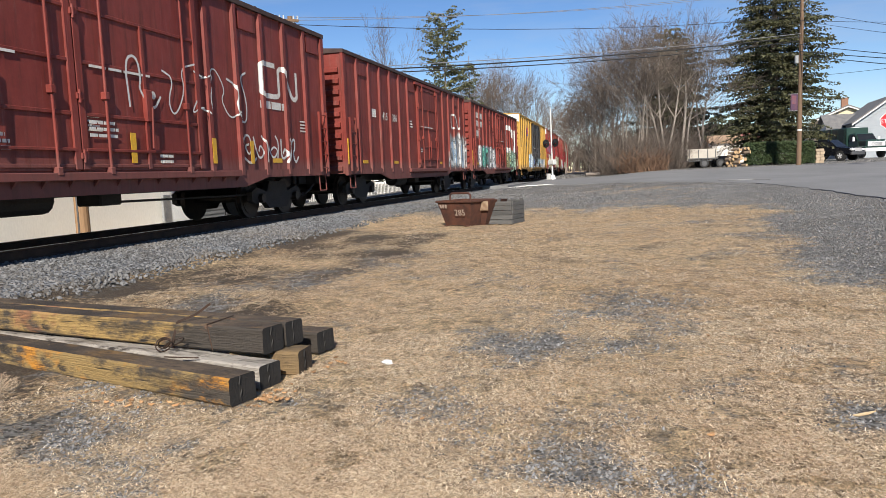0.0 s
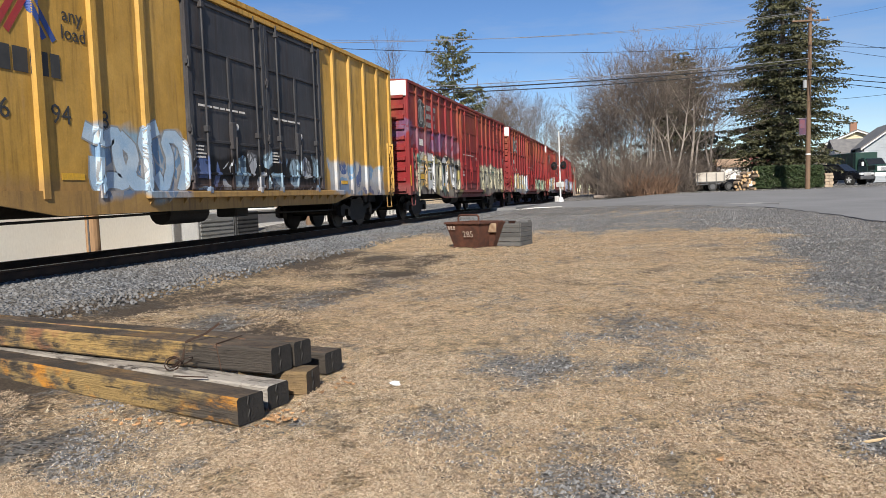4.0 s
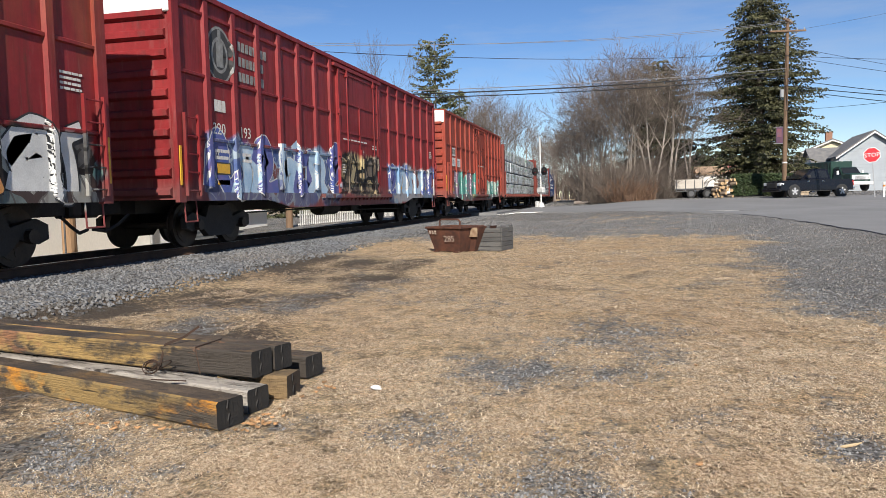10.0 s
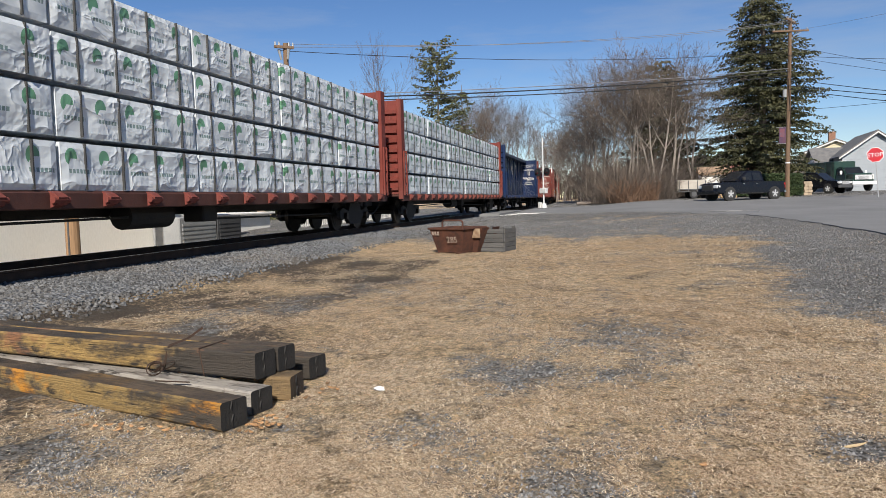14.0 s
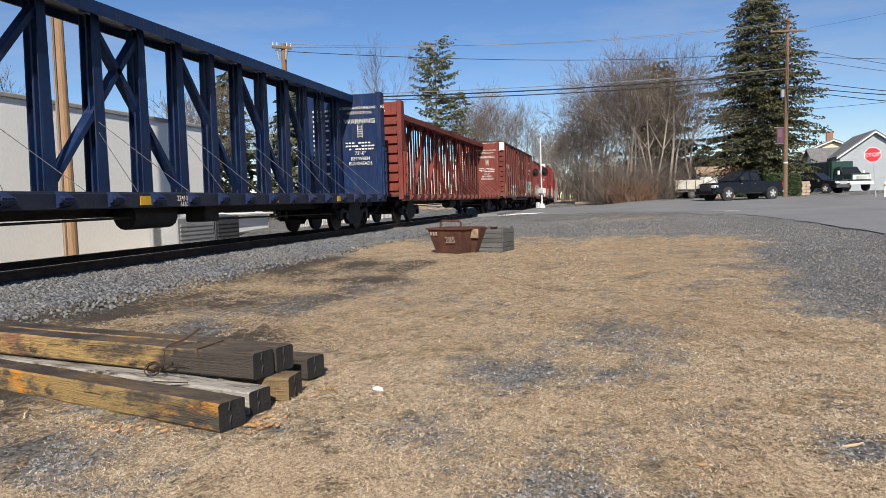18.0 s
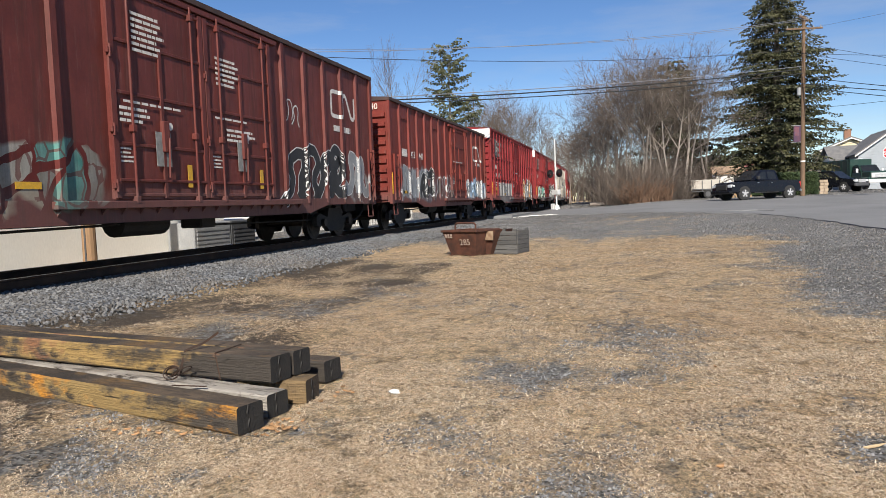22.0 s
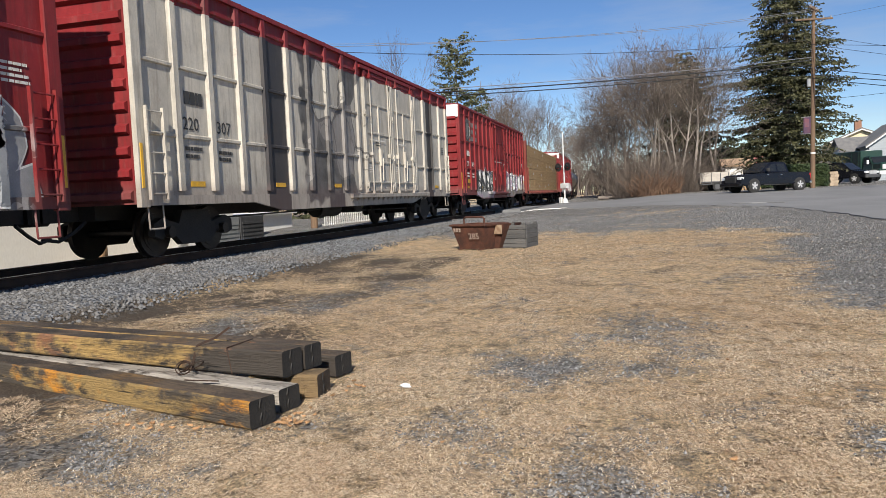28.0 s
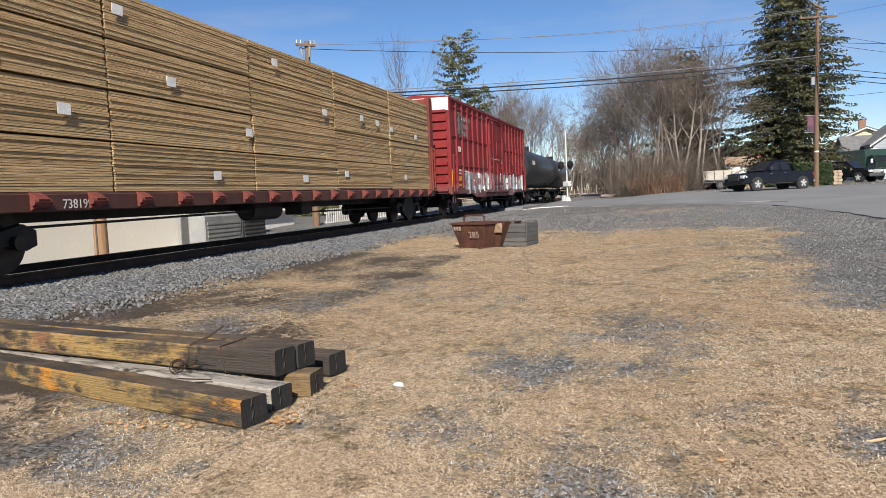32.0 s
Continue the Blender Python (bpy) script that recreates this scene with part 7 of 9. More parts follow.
class Mesher:
    """Collects tubes and blades quickly."""

    def __init__(self):
        self.v, self.f = [], []

    def tube(self, a, b, r0, r1, n=4):
        a, b = Vector(a), Vector(b)
        d = (b - a).normalized()
        u = d.orthogonal().normalized()
        w = d.cross(u)
        k = len(self.v)
        for p, r in ((a, r0), (b, r1)):
            for i in range(n):
                t = 6.2832 * i / n
                self.v.append((p + u * (r * math.cos(t)) + w * (r * math.sin(t)))[:])
        for i in range(n):
            j = (i + 1) % n
            self.f.append((k + i, k + j, k + n + j, k + n + i))

    def blade(self, a, d, side, w):
        a, d, side = Vector(a), Vector(d), Vector(side)
        k = len(self.v)
        m = a + d * 0.45
        self.v += [a[:], (m + side * w)[:], (a + d)[:], (m - side * w)[:]]
        self.f.append((k, k + 1, k + 2, k + 3))

    def link(self, name, material, parent, label=""):
        me = bpy.data.meshes.new(name)
        me.from_pydata(self.v, [], self.f)
        me.materials.append(material)
        ob = new(name, me)
        ob.parent = parent
        if label:
            tagged(ob, label)
        return ob


def bare_tree(m, height, seed, bark, twig, label, spread=0.45, stems=1, depth=5, group="bare trees", crown_from=0.3, density=1.0, rise=0.18):
    rng = random.Random(seed)
    tree = thing("tree", m, label, "tree", group)
    wood, fine = Mesher(), Mesher()

    def grow(p, d, length, r, level):
        n = 3 if level < 2 else 2
        for i in range(n):
            q = p + d * (length / n)
            (wood if level < 2 else fine).tube(p, q, max(r, 0.009), max(r * 0.82, 0.007), 6 if level == 0 else (4 if level < 3 else 3))
            p = q
            r *= 0.82
            d = (d + Vector((rng.uniform(-0.13, 0.13), rng.uniform(-0.13, 0.13), rng.uniform(-0.02, 0.1)))).normalized()
            if level < depth and (level > 0 or i > 0 or crown_from < 0.2):
                for _ in range(int((2 if level < 3 else 2) * density + rng.random() * 0.7)):
                    a = rng.uniform(0, 6.283)
                    side = d.orthogonal().normalized()
                    side = (Matrix.Rotation(a, 3, d) @ side)
                    nd = (d * (1 - spread) + side * spread * rng.uniform(0.8, 1.5) + Vector((0, 0, rise))).normalized()
                    grow(p, nd, length * rng.uniform(0.42, 0.66), r * 0.55, level + 1)
        if level < depth:
            grow(p, d, length * 0.55, r * 0.8, level + 1)
    for s in range(stems):
        d = Vector((rng.uniform(-0.14, 0.14) * (stems > 1) * 1.6, rng.uniform(-0.12, 0.12), 1)).normalized()
        p = Vector((rng.uniform(-0.5, 0.5), rng.uniform(-0.4, 0.4), -0.1)) * (stems > 1) + Vector((0, 0, -0.1))
        grow(p, d, height * 0.48, height * 0.007 / (1 + 0.3 * (stems > 2)) + 0.022, 0)
    wood.link("trunk", bark, tree)
    fine.link("crown", twig, tree, "bare leafless twigs")
    return tree


def evergreen(m, height, radius, seed, label, light=(0.05, 0.075, 0.035), dark=(0.022, 0.04, 0.022), base=0.08, whorls=34, sparse=1.0, droop=0.25, power=0.72, cap=None, size=1.0, loose=0.5):
    """A conifer: whorls of drooping boughs, each a fan of side shoots set with small sprays."""
    rng = random.Random(seed)
    tree = thing("tree", m, label, "tree", "evergreen trees")
    wood, leaf = Mesher(), Mesher()
    for i in range(10):
        wood.tube((0, 0, height * i / 10 - 0.1), (0, 0, height * (i + 1) / 10), radius * 0.05 * (1 - i / 10.5) + 0.02, radius * 0.05 * (1 - (i + 1) / 10.5) + 0.02, 8)
    for k in range(whorls):
        u = base + (1 - base) * (k + rng.uniform(-0.4, 0.4)) / whorls
        z = height * u
        reach = min(radius * (1 - u) ** power, cap or 99.0) * (0.82 + 0.18 * smooth01(base - 0.05, base + 0.16, u)) + 0.15
        nb = max(int(rng.uniform(6, 9) * sparse), 3)
        a0 = rng.uniform(0, 6.28)
        for j in range(nb):
            a = a0 + 6.283 * j / nb + rng.uniform(-0.35, 0.35)
            ln = reach * rng.uniform(0.55, 1.12)
            out = Vector((math.cos(a), math.sin(a), 0))
            side = Vector((-out.y, out.x, 0))
            tip = rng.uniform(0.0, 0.16)
            p0 = Vector((0, 0, z + rng.uniform(-loose, loose)))
            steps = max(int(ln / 0.3), 3)
            prev = p0
            for s in range(1, steps + 1):
                f = s / steps
                p = p0 + out * (ln * f) + Vector((0, 0, ln * (0.1 * f - droop * f * f + tip * f ** 3)))
                wood.tube(prev, p, 0.028 * (1.1 - f), 0.028 * (1.05 - f), 3)
                prev = p
                if f < 0.18:
                    continue
                for w in (-1, 1):
                    sl = (0.22 + 0.32 * ln * (1.0 - 0.75 * f) * 0.8) * rng.uniform(0.6, 1.15)
                    sd = (side * w * rng.uniform(0.5, 1.0) + out * rng.uniform(0.35, 0.9) + Vector((0, 0, rng.uniform(-0.35, 0.08)))).normalized()
                    ns = max(int(sl / (0.17 * size)), 1)
                    for q in range(ns + 1):
                        c = p + sd * (sl * (q + rng.random() * 0.6) / (ns + 1)) + Vector((0, 0, -0.12 * sl * (q / (ns + 1)) ** 2))
                        l2 = rng.uniform(0.2, 0.36) * size
                        d = (sd * rng.uniform(0.3, 1.0) + Vector((rng.uniform(-0.7, 0.7), rng.uniform(-0.7, 0.7), rng.uniform(-0.75, 0.15)))).normalized()
                        nrm = d.cross(Vector((rng.uniform(-1, 1), rng.uniform(-1, 1), rng.uniform(0.1, 1)))).normalized()
                        leaf.blade(c, d * l2, nrm, l2 * 0.3)
    wood.link("trunk", bark_grey, tree)
    mat, nt, b = nodes_of("needles")
    g = nt.nodes.new("ShaderNodeNewGeometry")
    col = mix(nt, g.outputs["Random Per Island"], dark, light)
    col = mix(nt, noise_fac(nt, coords(nt), 0.45, 4, 0.6, 0.35, 0.7), col, mix(nt, 0.5, col, (0.085, 0.075, 0.03)))
    nt.links.new(col, b.inputs["Base Color"])
    b.inputs["Roughness"].default_value = 0.65
    leaf.link("crown", mat, tree, "drooping dark green needle sprays")
    return tree


def gz(x, y):
    return ground_z(x, y)


evergreen(pose(11.0, 66.0, gz(11.0, 66)), 18.8, 8.2, 3, "tall dark green spruce beside the road", whorls=58, base=0.09, light=(0.075, 0.077, 0.028), dark=(0.018, 0.025, 0.011), power=0.9, cap=4.3, sparse=1.6, droop=0.26, size=0.8)
PINE_LIGHT, PINE_DARK = (0.13, 0.14, 0.06), (0.045, 0.055, 0.03)
evergreen(pose(-27.0, 107.0, 1.0), 23.5, 5.4, 5, "tall thin pine behind the railway", base=0.45, whorls=17, sparse=0.85, cap=3.6, power=0.24, size=1.5, light=PINE_LIGHT, dark=PINE_DARK, droop=-0.08, loose=2.0)
evergreen(pose(-23.6, 108.0, 1.0), 17.5, 4.6, 6, "dark pine behind the railway", base=0.4, whorls=14, sparse=0.75, cap=3.4, droop=0.1, size=1.5, light=PINE_LIGHT, dark=PINE_DARK, loose=1.4)
evergreen(pose(3.4, 74.5, gz(3.4, 74)), 12.6, 4.4, 12, "broad dark pine behind the thicket", base=0.1, whorls=30, cap=3.6, power=0.45, size=1.5, droop=0.12, sparse=1.3, light=(0.06, 0.064, 0.03), dark=(0.018, 0.024, 0.013))
for x, y, hh, r, sd in ((-27.0, 47.0, 10.5, 3.2, 7), (-23.6, 50.0, 9.5, 2.8, 8), (-20.5, 51.5, 8.0, 2.6, 9)):
    evergreen(pose(x, y, 0.3), hh, r, sd, "dark evergreen behind the sidings", whorls=20, size=1.7, light=(0.08, 0.09, 0.042), dark=(0.03, 0.04, 0.022))
for x, y, hh, r, sd in ((12.5, 126.0, 7.4, 4.2, 21), (16.0, 127.0, 8.0, 4.6, 22), (20.0, 126.0, 7.4, 4.4, 23)):
    evergreen(pose(x, y, gz(x, y)), hh, r, sd, "low dark evergreen behind the sheds", whorls=15, size=1.9, power=0.5, light=(0.07, 0.08, 0.035), dark=(0.025, 0.035, 0.018))

# thicket right of the crossing
for i, (x, y, hh, st) in enumerate(((-3.4, 66, 9.0, 2), (-2.9, 64.5, 10.0, 2), (-2.2, 63.5, 10.8, 2), (-0.6, 63, 11.8, 3), (0.9, 62.5, 12.4, 3), (2.4, 62, 13.2, 3), (3.6, 62.5, 12.6, 3), (5.2, 64, 11.2, 2), (-4.0, 74, 9.5, 2), (-5.6, 84, 9.5, 2), (-1.5, 70, 11.5, 2), (1.5, 70, 12.0, 2), (-7.8, 92, 10.0, 2), (-9.4, 108, 11.0, 2))):
    bare_tree(pose(x, y, gz(x, y), 0, 0, i * 61), hh, 40 + i, bark_pale if i in (3, 4, 5, 6) else bark_grey, twig_brown, "leafless pale-stemmed tree in the thicket" if i in (3, 4, 5, 6) else "leafless grey-brown tree in the thicket", 0.46, st, 4, "trees of the thicket", rise=0.06)


def brush(m, w, h, seed, mat, label, n=230):
    """A dense leafless shrub of arching stems."""
    rng = random.Random(seed)
    shrub = thing("shrub", m, label, "shrub", "shrubs of the thicket")
    stems = Mesher()
    for _ in range(n):
        a = rng.uniform(0, 6.28)
        r0 = rng.random() ** 0.5 * w * 0.55
        p = Vector((r0 * math.cos(a), r0 * math.sin(a) * 0.6, -0.05))
        d = Vector((rng.uniform(-0.85, 0.85), rng.uniform(-0.7, 0.7), 1)).normalized()
        ln = h * rng.uniform(0.35, 1.05) * (1.0 - 0.5 * abs(p.x) / w)
        for i in range(5):
            q = p + d * ln / 5
            stems.tube(p, q, 0.016 * (1.1 - i / 6), 0.016 * (1.0 - i / 6), 3)
            for _2 in range(3):
                e = (d + Vector((rng.uniform(-0.8, 0.8), rng.uniform(-0.8, 0.8), rng.uniform(-0.2, 0.5)))).normalized()
                stems.tube(q, q + e * ln * 0.16, 0.007, 0.003, 3)
            p = q
            d = (d + Vector((rng.uniform(-0.25, 0.25), rng.uniform(-0.25, 0.25), -0.12))).normalized()
    stems.link("branchwork", mat, shrub)
    return shrub


for i, (x, y, w, hh, n) in enumerate(((-0.9, 58.5, 3.0, 2.0, 230), (0.2, 58.2, 3.2, 2.2, 230), (1.6, 58.8, 2.4, 1.9, 150), (-0.2, 61.5, 3.4, 3.4, 200), (-1.2, 60.4, 4.2, 4.4, 250), (0.9, 60.8, 4.0, 5.2, 260), (3.0, 60.8, 2.4, 3.0, 110), (2.2, 66.0, 3.4, 5.0, 200), (-1.4, 65.0, 3.4, 4.6, 180), (4.6, 63.6, 3.0, 4.2, 200), (-1.6, 69.0, 4.4, 5.8, 260), (0.6, 68.5, 4.4, 6.4, 260), (3.4, 69.5, 4.0, 5.4, 200), (-3.0, 78.0, 4.6, 5.4, 240))):
    brush(pose(x, y, gz(x, y), 0, 0, i * 40), w, hh, 70 + i, twig_red if i in (1, 2) else twig_brown, "dense leafless russet shrub" if i in (1, 2) else "dense leafless grey-brown shrub", n)


def far_woods():
    """A belt of leafless woods closing the horizon."""
    rng = random.Random(17)
    mh = Mesher()
    for _ in range(1600):
        x, y = rng.uniform(-30, 110), rng.uniform(135, 175)
        h = rng.uniform(4.0, 9.0)
        p = Vector((x, y, 0.9))
        q = p + Vector((rng.uniform(-0.5, 0.5), rng.uniform(-0.5, 0.5), h * 0.5))
        mh.tube(p, q, 0.11, 0.07, 3)
        for _2 in range(7):
            a = rng.uniform(0.25, 1.0)
            b = p.lerp(q, a)
            e = b + Vector((rng.uniform(-1.3, 1.3), rng.uniform(-1.3, 1.3), h * rng.uniform(0.2, 0.5)))
            mh.tube(b, e, 0.05, 0.02, 3)
            mh.tube(b.lerp(e, 0.5), e + Vector((rng.uniform(-0.9, 0.9), 0, rng.uniform(-0.3, 0.6))), 0.035, 0.012, 3)
    me = bpy.data.meshes.new("far_woods")
    me.from_pydata(mh.v, [], mh.f)
    me.materials.append(twig_brown)
    tagged(new("far_woods", me), "belt of leafless brown woods on the horizon", "woods", kind="stuff")


far_woods()
# woods beyond the curve, and single trees behind the train
for i, (x, y, hh) in enumerate(((-26.0, 118, 17), (-23.5, 119, 18), (-21.0, 118, 18.5), (-18.5, 119, 17.5), (-16.4, 120, 15.5), (-15.0, 124, 13.0), (-20, 126, 18), (-24.5, 126, 17), (-13.2, 131, 12.0), (-29.0, 121, 15.5), (-11.5, 140, 11.5))):
    bare_tree(pose(x, y, 1.0, 0, 0, i * 77), hh, 90 + i, bark_grey, twig_brown, "leafless brown tree beyond the curve", 0.4, 2, 4, "woods beyond the curve")
bare_tree(pose(-28.6, 85.5, 0.8), 20.0, 131, bark_grey, twig_brown, "tall thin leafless tree behind the railway", 0.36, 1, 4)
for i, (x, y, hh) in enumerate(((-24, 39, 8.5), (-26, 42, 9.0), (-30, 62, 9.5), (-34, 68, 10), (-24, 66, 8.5), (-31, 32, 9))):
    bare_tree(pose(x, y, 0.3, 0, 0, i * 50), hh, 140 + i, bark_grey, twig_brown, "leafless tree behind the warehouse", 0.4, 2, 4)


def hedge():
    rng = random.Random(3)
    ob = thing("hedge", pose(10.6, 62.6, gz(10.6, 62.6)), "clipped dark green evergreen hedge beside the road", "hedge")
    for k, (x0, x1, h) in enumerate(((-2.2, 1.3, 1.75), (1.35, 2.6, 1.65))):
        core, leaf = Mesher(), Mesher()
        for _ in range(60):
            p = Vector((rng.uniform(x0 + 0.2, x1 - 0.2), rng.uniform(-0.4, 0.4), 0))
            core.tube(p, p + Vector((rng.uniform(-0.2, 0.2), rng.uniform(-0.2, 0.2), h * 0.85)), 0.025, 0.01, 3)
        for _ in range(12000):
            p = Vector((rng.uniform(x0, x1), rng.uniform(-0.75, 0.75), rng.uniform(0.05, h)))
            edge = max(abs(p.y) / 0.75, abs((p.x - (x0 + x1) / 2) / ((x1 - x0) / 2)), p.z / h)
            if edge < 0.75 and rng.random() < 0.8:
                continue
            p.z *= 1 - 0.08 * abs(noise.noise((p.x * 1.5, k, 0)))
            d = Vector((rng.uniform(-1, 1), rng.uniform(-1, 1), rng.uniform(-0.4, 1))).normalized() * 0.17
            leaf.blade(p, d, d.orthogonal().normalized(), 0.06)
        core.link("inner_wood", bark_grey, ob)
        leaf.link("foliage", hedge_green, ob)


hedge_green = surface("hedge_green", (0.028, 0.05, 0.018), (0.05, 0.07, 0.025), 1.5, 0.6, 0, 9, 0.0)
hedge()

# ---- road and crossing ----
asphalt = surface("asphalt", (0.155, 0.155, 0.156), (0.205, 0.204, 0.204), 0.35, 0.9, 0, 45, 0.35, 0.006, dark=0.3)
asphalt_old = surface("asphalt_old", (0.15, 0.15, 0.153), (0.22, 0.22, 0.222), 0.8, 0.92, 0, 30, 0.5, 0.01, dark=0.4)


def sheet(name, outline, mat, lift, label, cat, jag=0.0, thick=0.03):
    """A paved area laid on the ground, as a strip mesh between its near and far edges."""
    bm = bmesh.new()
    rows = []
    for (x0, y0), (x1, y1) in outline:
        row = []
        for i in range(15):
            f = i / 14
            x, y = x0 + (x1 - x0) * f, y0 + (y1 - y0) * f
            if i == 0:
                x += jag * noise.noise((y * 2.3, 3, 0))
                y += jag * noise.noise((x * 2.3, 8, 0))
            row.append(bm.verts.new((x, y, ground_z(x, y) + lift)))
        row.insert(0, bm.verts.new((row[0].co.x - 0.0, row[0].co.y - 0.02, row[0].co.z - thick - lift)))
        rows.append(row)
    for a, b in zip(rows, rows[1:]):
        for i in range(len(a) - 1):
            bm.faces.new((a[i], a[i + 1], b[i + 1], b[i]))
    bmesh.ops.recalc_face_normals(bm, faces=bm.faces[:])
    for f in bm.faces:
        if f.normal.z < -0.2:
            f.normal_flip()
    return tagged(part(name, bm, mat), label, cat, kind="structure")


def lerp_rows(pts, n=6):
    out = []
    for (a, b), (c, d) in zip(pts, pts[1:]):
        for k in range(n):
            f = k / n
            out.append(((a[0] + (c[0] - a[0]) * f, a[1] + (c[1] - a[1]) * f), (b[0] + (d[0] - b[0]) * f, b[1] + (d[1] - b[1]) * f)))
    return out + [pts[-1]]


# cross street over the track, then the wide mouth of the side road coming towards the camera's right
sheet("road", lerp_rows([((-7.6, 43.8), (-7.6, 54.0)), ((-4.7, 42.6), (-4.7, 54.2)), ((-1.0, 39.5), (-1.0, 54.4)), ((2.6, 34.6), (3.0, 55.4)), ((4.68, 31.9), (6.0, 56.4)), ((5.4, 28.1), (12.0, 57.4)), ((5.81, 25.1), (20.0, 58.4)), ((6.12, 21.0), (34.0, 61.0)), ((6.5, 14.0), (60.0, 58.0)), ((7.2, 0.0), (90.0, 30.0)), ((8.0, -30.0), (120.0, -30.0))], 7), asphalt, 0.035, "grey asphalt road with a ragged broken edge", "road", 0.22)
b = bmesh.new()
crack_pts = [(3.6, 35.2), (4.3, 34.6), (5.0, 34.9), (5.6, 34.2)]
for (x0, y0), (x1, y1) in zip(crack_pts, crack_pts[1:]):
    rod(b, (x0, y0, ground_z(x0, y0) + 0.035), (x1, y1, ground_z(x1, y1) + 0.035), 0.05, 5)
tagged(part("road_crack", b, asphalt_old), "dark sealed crack in the asphalt", "crack", kind="structure")
# planked crossing with pale edge
b = bmesh.new()
box(b, -0.62, 0.62, 43.5, 54.5, 0, 0.1)
cx = track_x(48.0)
deck = part("crossing_deck", b, asphalt_old)
deck.matrix_basis = pose(cx, 0, RAIL_Z - 0.1)
tagged(deck, "dark asphalt crossing deck between the rails", "crossing", kind="structure")
b = bmesh.new()
box(b, 0.85, 2.4, 43.5, 54.5, -0.1, 0.1)
deck2 = part("crossing_apron", b, asphalt_old)
deck2.matrix_basis = pose(cx, 0, RAIL_Z - 0.1)
tagged(deck2, "dark asphalt crossing apron beside the rail", "crossing", kind="structure")
b = bmesh.new()
for i in range(8):
    xa = -7.0 + i * 0.3
    ya = 41.6 + i * 0.19
    box(b, xa, xa + 0.31, ya - 0.1, ya + 0.12 + 0.19, ground_z(xa, ya) + 0.012, ground_z(xa, ya) + 0.05)
tagged(part("stop_line", b, white_paint), "worn white stop line on the road", "road marking", kind="structure")

# ---- buildings across the track ----
cream_wall = surface("cream_wall", (0.95, 0.935, 0.88), (0.9, 0.88, 0.82), 0.6, 0.85, 0, 20, 0.2, 0.004, (1, 1, 0.4), dark=0.12)
wh = thing("warehouse", pose(-15.0, 0, 0.0), "long low cream-rendered warehouse behind the track", "building")
b = bmesh.new()
box(b, -26, 0, -40, 24.4, -0.2, 4.35)
part("wall", b, cream_wall, wh)
b = bmesh.new()
box(b, -26.1, 0.06, -40.1, 24.5, 4.35, 4.48, 0.02)
part("roof_edge", b, surface("roof_edge", (0.3, 0.28, 0.26), (0.4, 0.38, 0.35), 3, 0.7), wh)
pale_wall = surface("pale_wall", (0.92, 0.91, 0.88), (0.85, 0.84, 0.8), 0.8, 0.8, 0, 20, 0.2, 0.004, dark=0.2)
pb = thing("low_building", pose(-17.0, 0, 0), "low white building beyond the warehouse", "building")
b = bmesh.new()
box(b, -8, 0, 24.5, 33.0, -0.2, 1.05)
part("wall", b, pale_wall, pb)
b = bmesh.new()
box(b, -8.2, 0.2, 24.3, 33.2, 1.05, 1.15, 0.02)
part("roof", b, pale_wall, pb)
cab = thing("plant_cabinet", pose(-14.4, 22.8, 0.05), "grey metal plant cabinet beside the warehouse wall", "cabinet")
grey_metal = surface("grey_metal", (0.36, 0.37, 0.38), (0.28, 0.29, 0.3), 2, 0.5, 0.2, 25, 0.1)
dark_metal = surface("dark_metal", (0.06, 0.062, 0.066), (0.1, 0.1, 0.105), 2, 0.6, 0.2, 25, 0.1)
for y0, y1, mm, nm in ((-2.0, 0.2, grey_metal, "pale_box"), (0.25, 1.9, dark_metal, "dark_box")):
    b = bmesh.new()
    box(b, -0.5, 0.5, y0, y1, 0.06, 1.1, 0.03)
    pc = part(nm, b, mm, cab)
    for k in range(5):
        b = bmesh.new()
        box(b, 0.5, 0.52, y0 + 0.15, y1 - 0.15, 0.25 + k * 0.14, 0.33 + k * 0.14)
        part("louvre", b, mm, pc)
b = bmesh.new()
box(b, -0.6, 0.6, -2.1, 2.0, -0.1, 0.06, 0.01)
part("base_slab", b, cream_wall, cab)
fence = thing("picket_fence", pose(-15.0, 0, 0.25), "low white picket fence beyond the track", "fence")
slat_mesh = None
for i in range(60):
    y = 32.5 + i * 0.26
    bm_ = bmesh.new()
    box(bm_, -0.01, 0.01, -0.06, 0.06, 0.0, 0.85)
    if slat_mesh is None:
        first = part("slat", bm_, white_paint, fence)
        slat_mesh = first.data
        first.matrix_basis = pose(0, y, 0)
    else:
        bm_.free()
        sl = new("slat", slat_mesh)
        sl.parent = fence
        sl.matrix_basis = pose(0, y, 0)
for z in (0.2, 0.65):
    b = bmesh.new()
    box(b, -0.05, -0.012, 32.3, 48.2, z - 0.04, z + 0.04)
    part("rail", b, white_paint, fence)

window_glass, wnt, wbs = nodes_of("window_glass")
wbs.inputs["Base Color"].default_value = (0.02, 0.024, 0.03, 1)
wbs.inputs["Roughness"].default_value = 0.06
wbs.inputs["Metallic"].default_value = 0.0


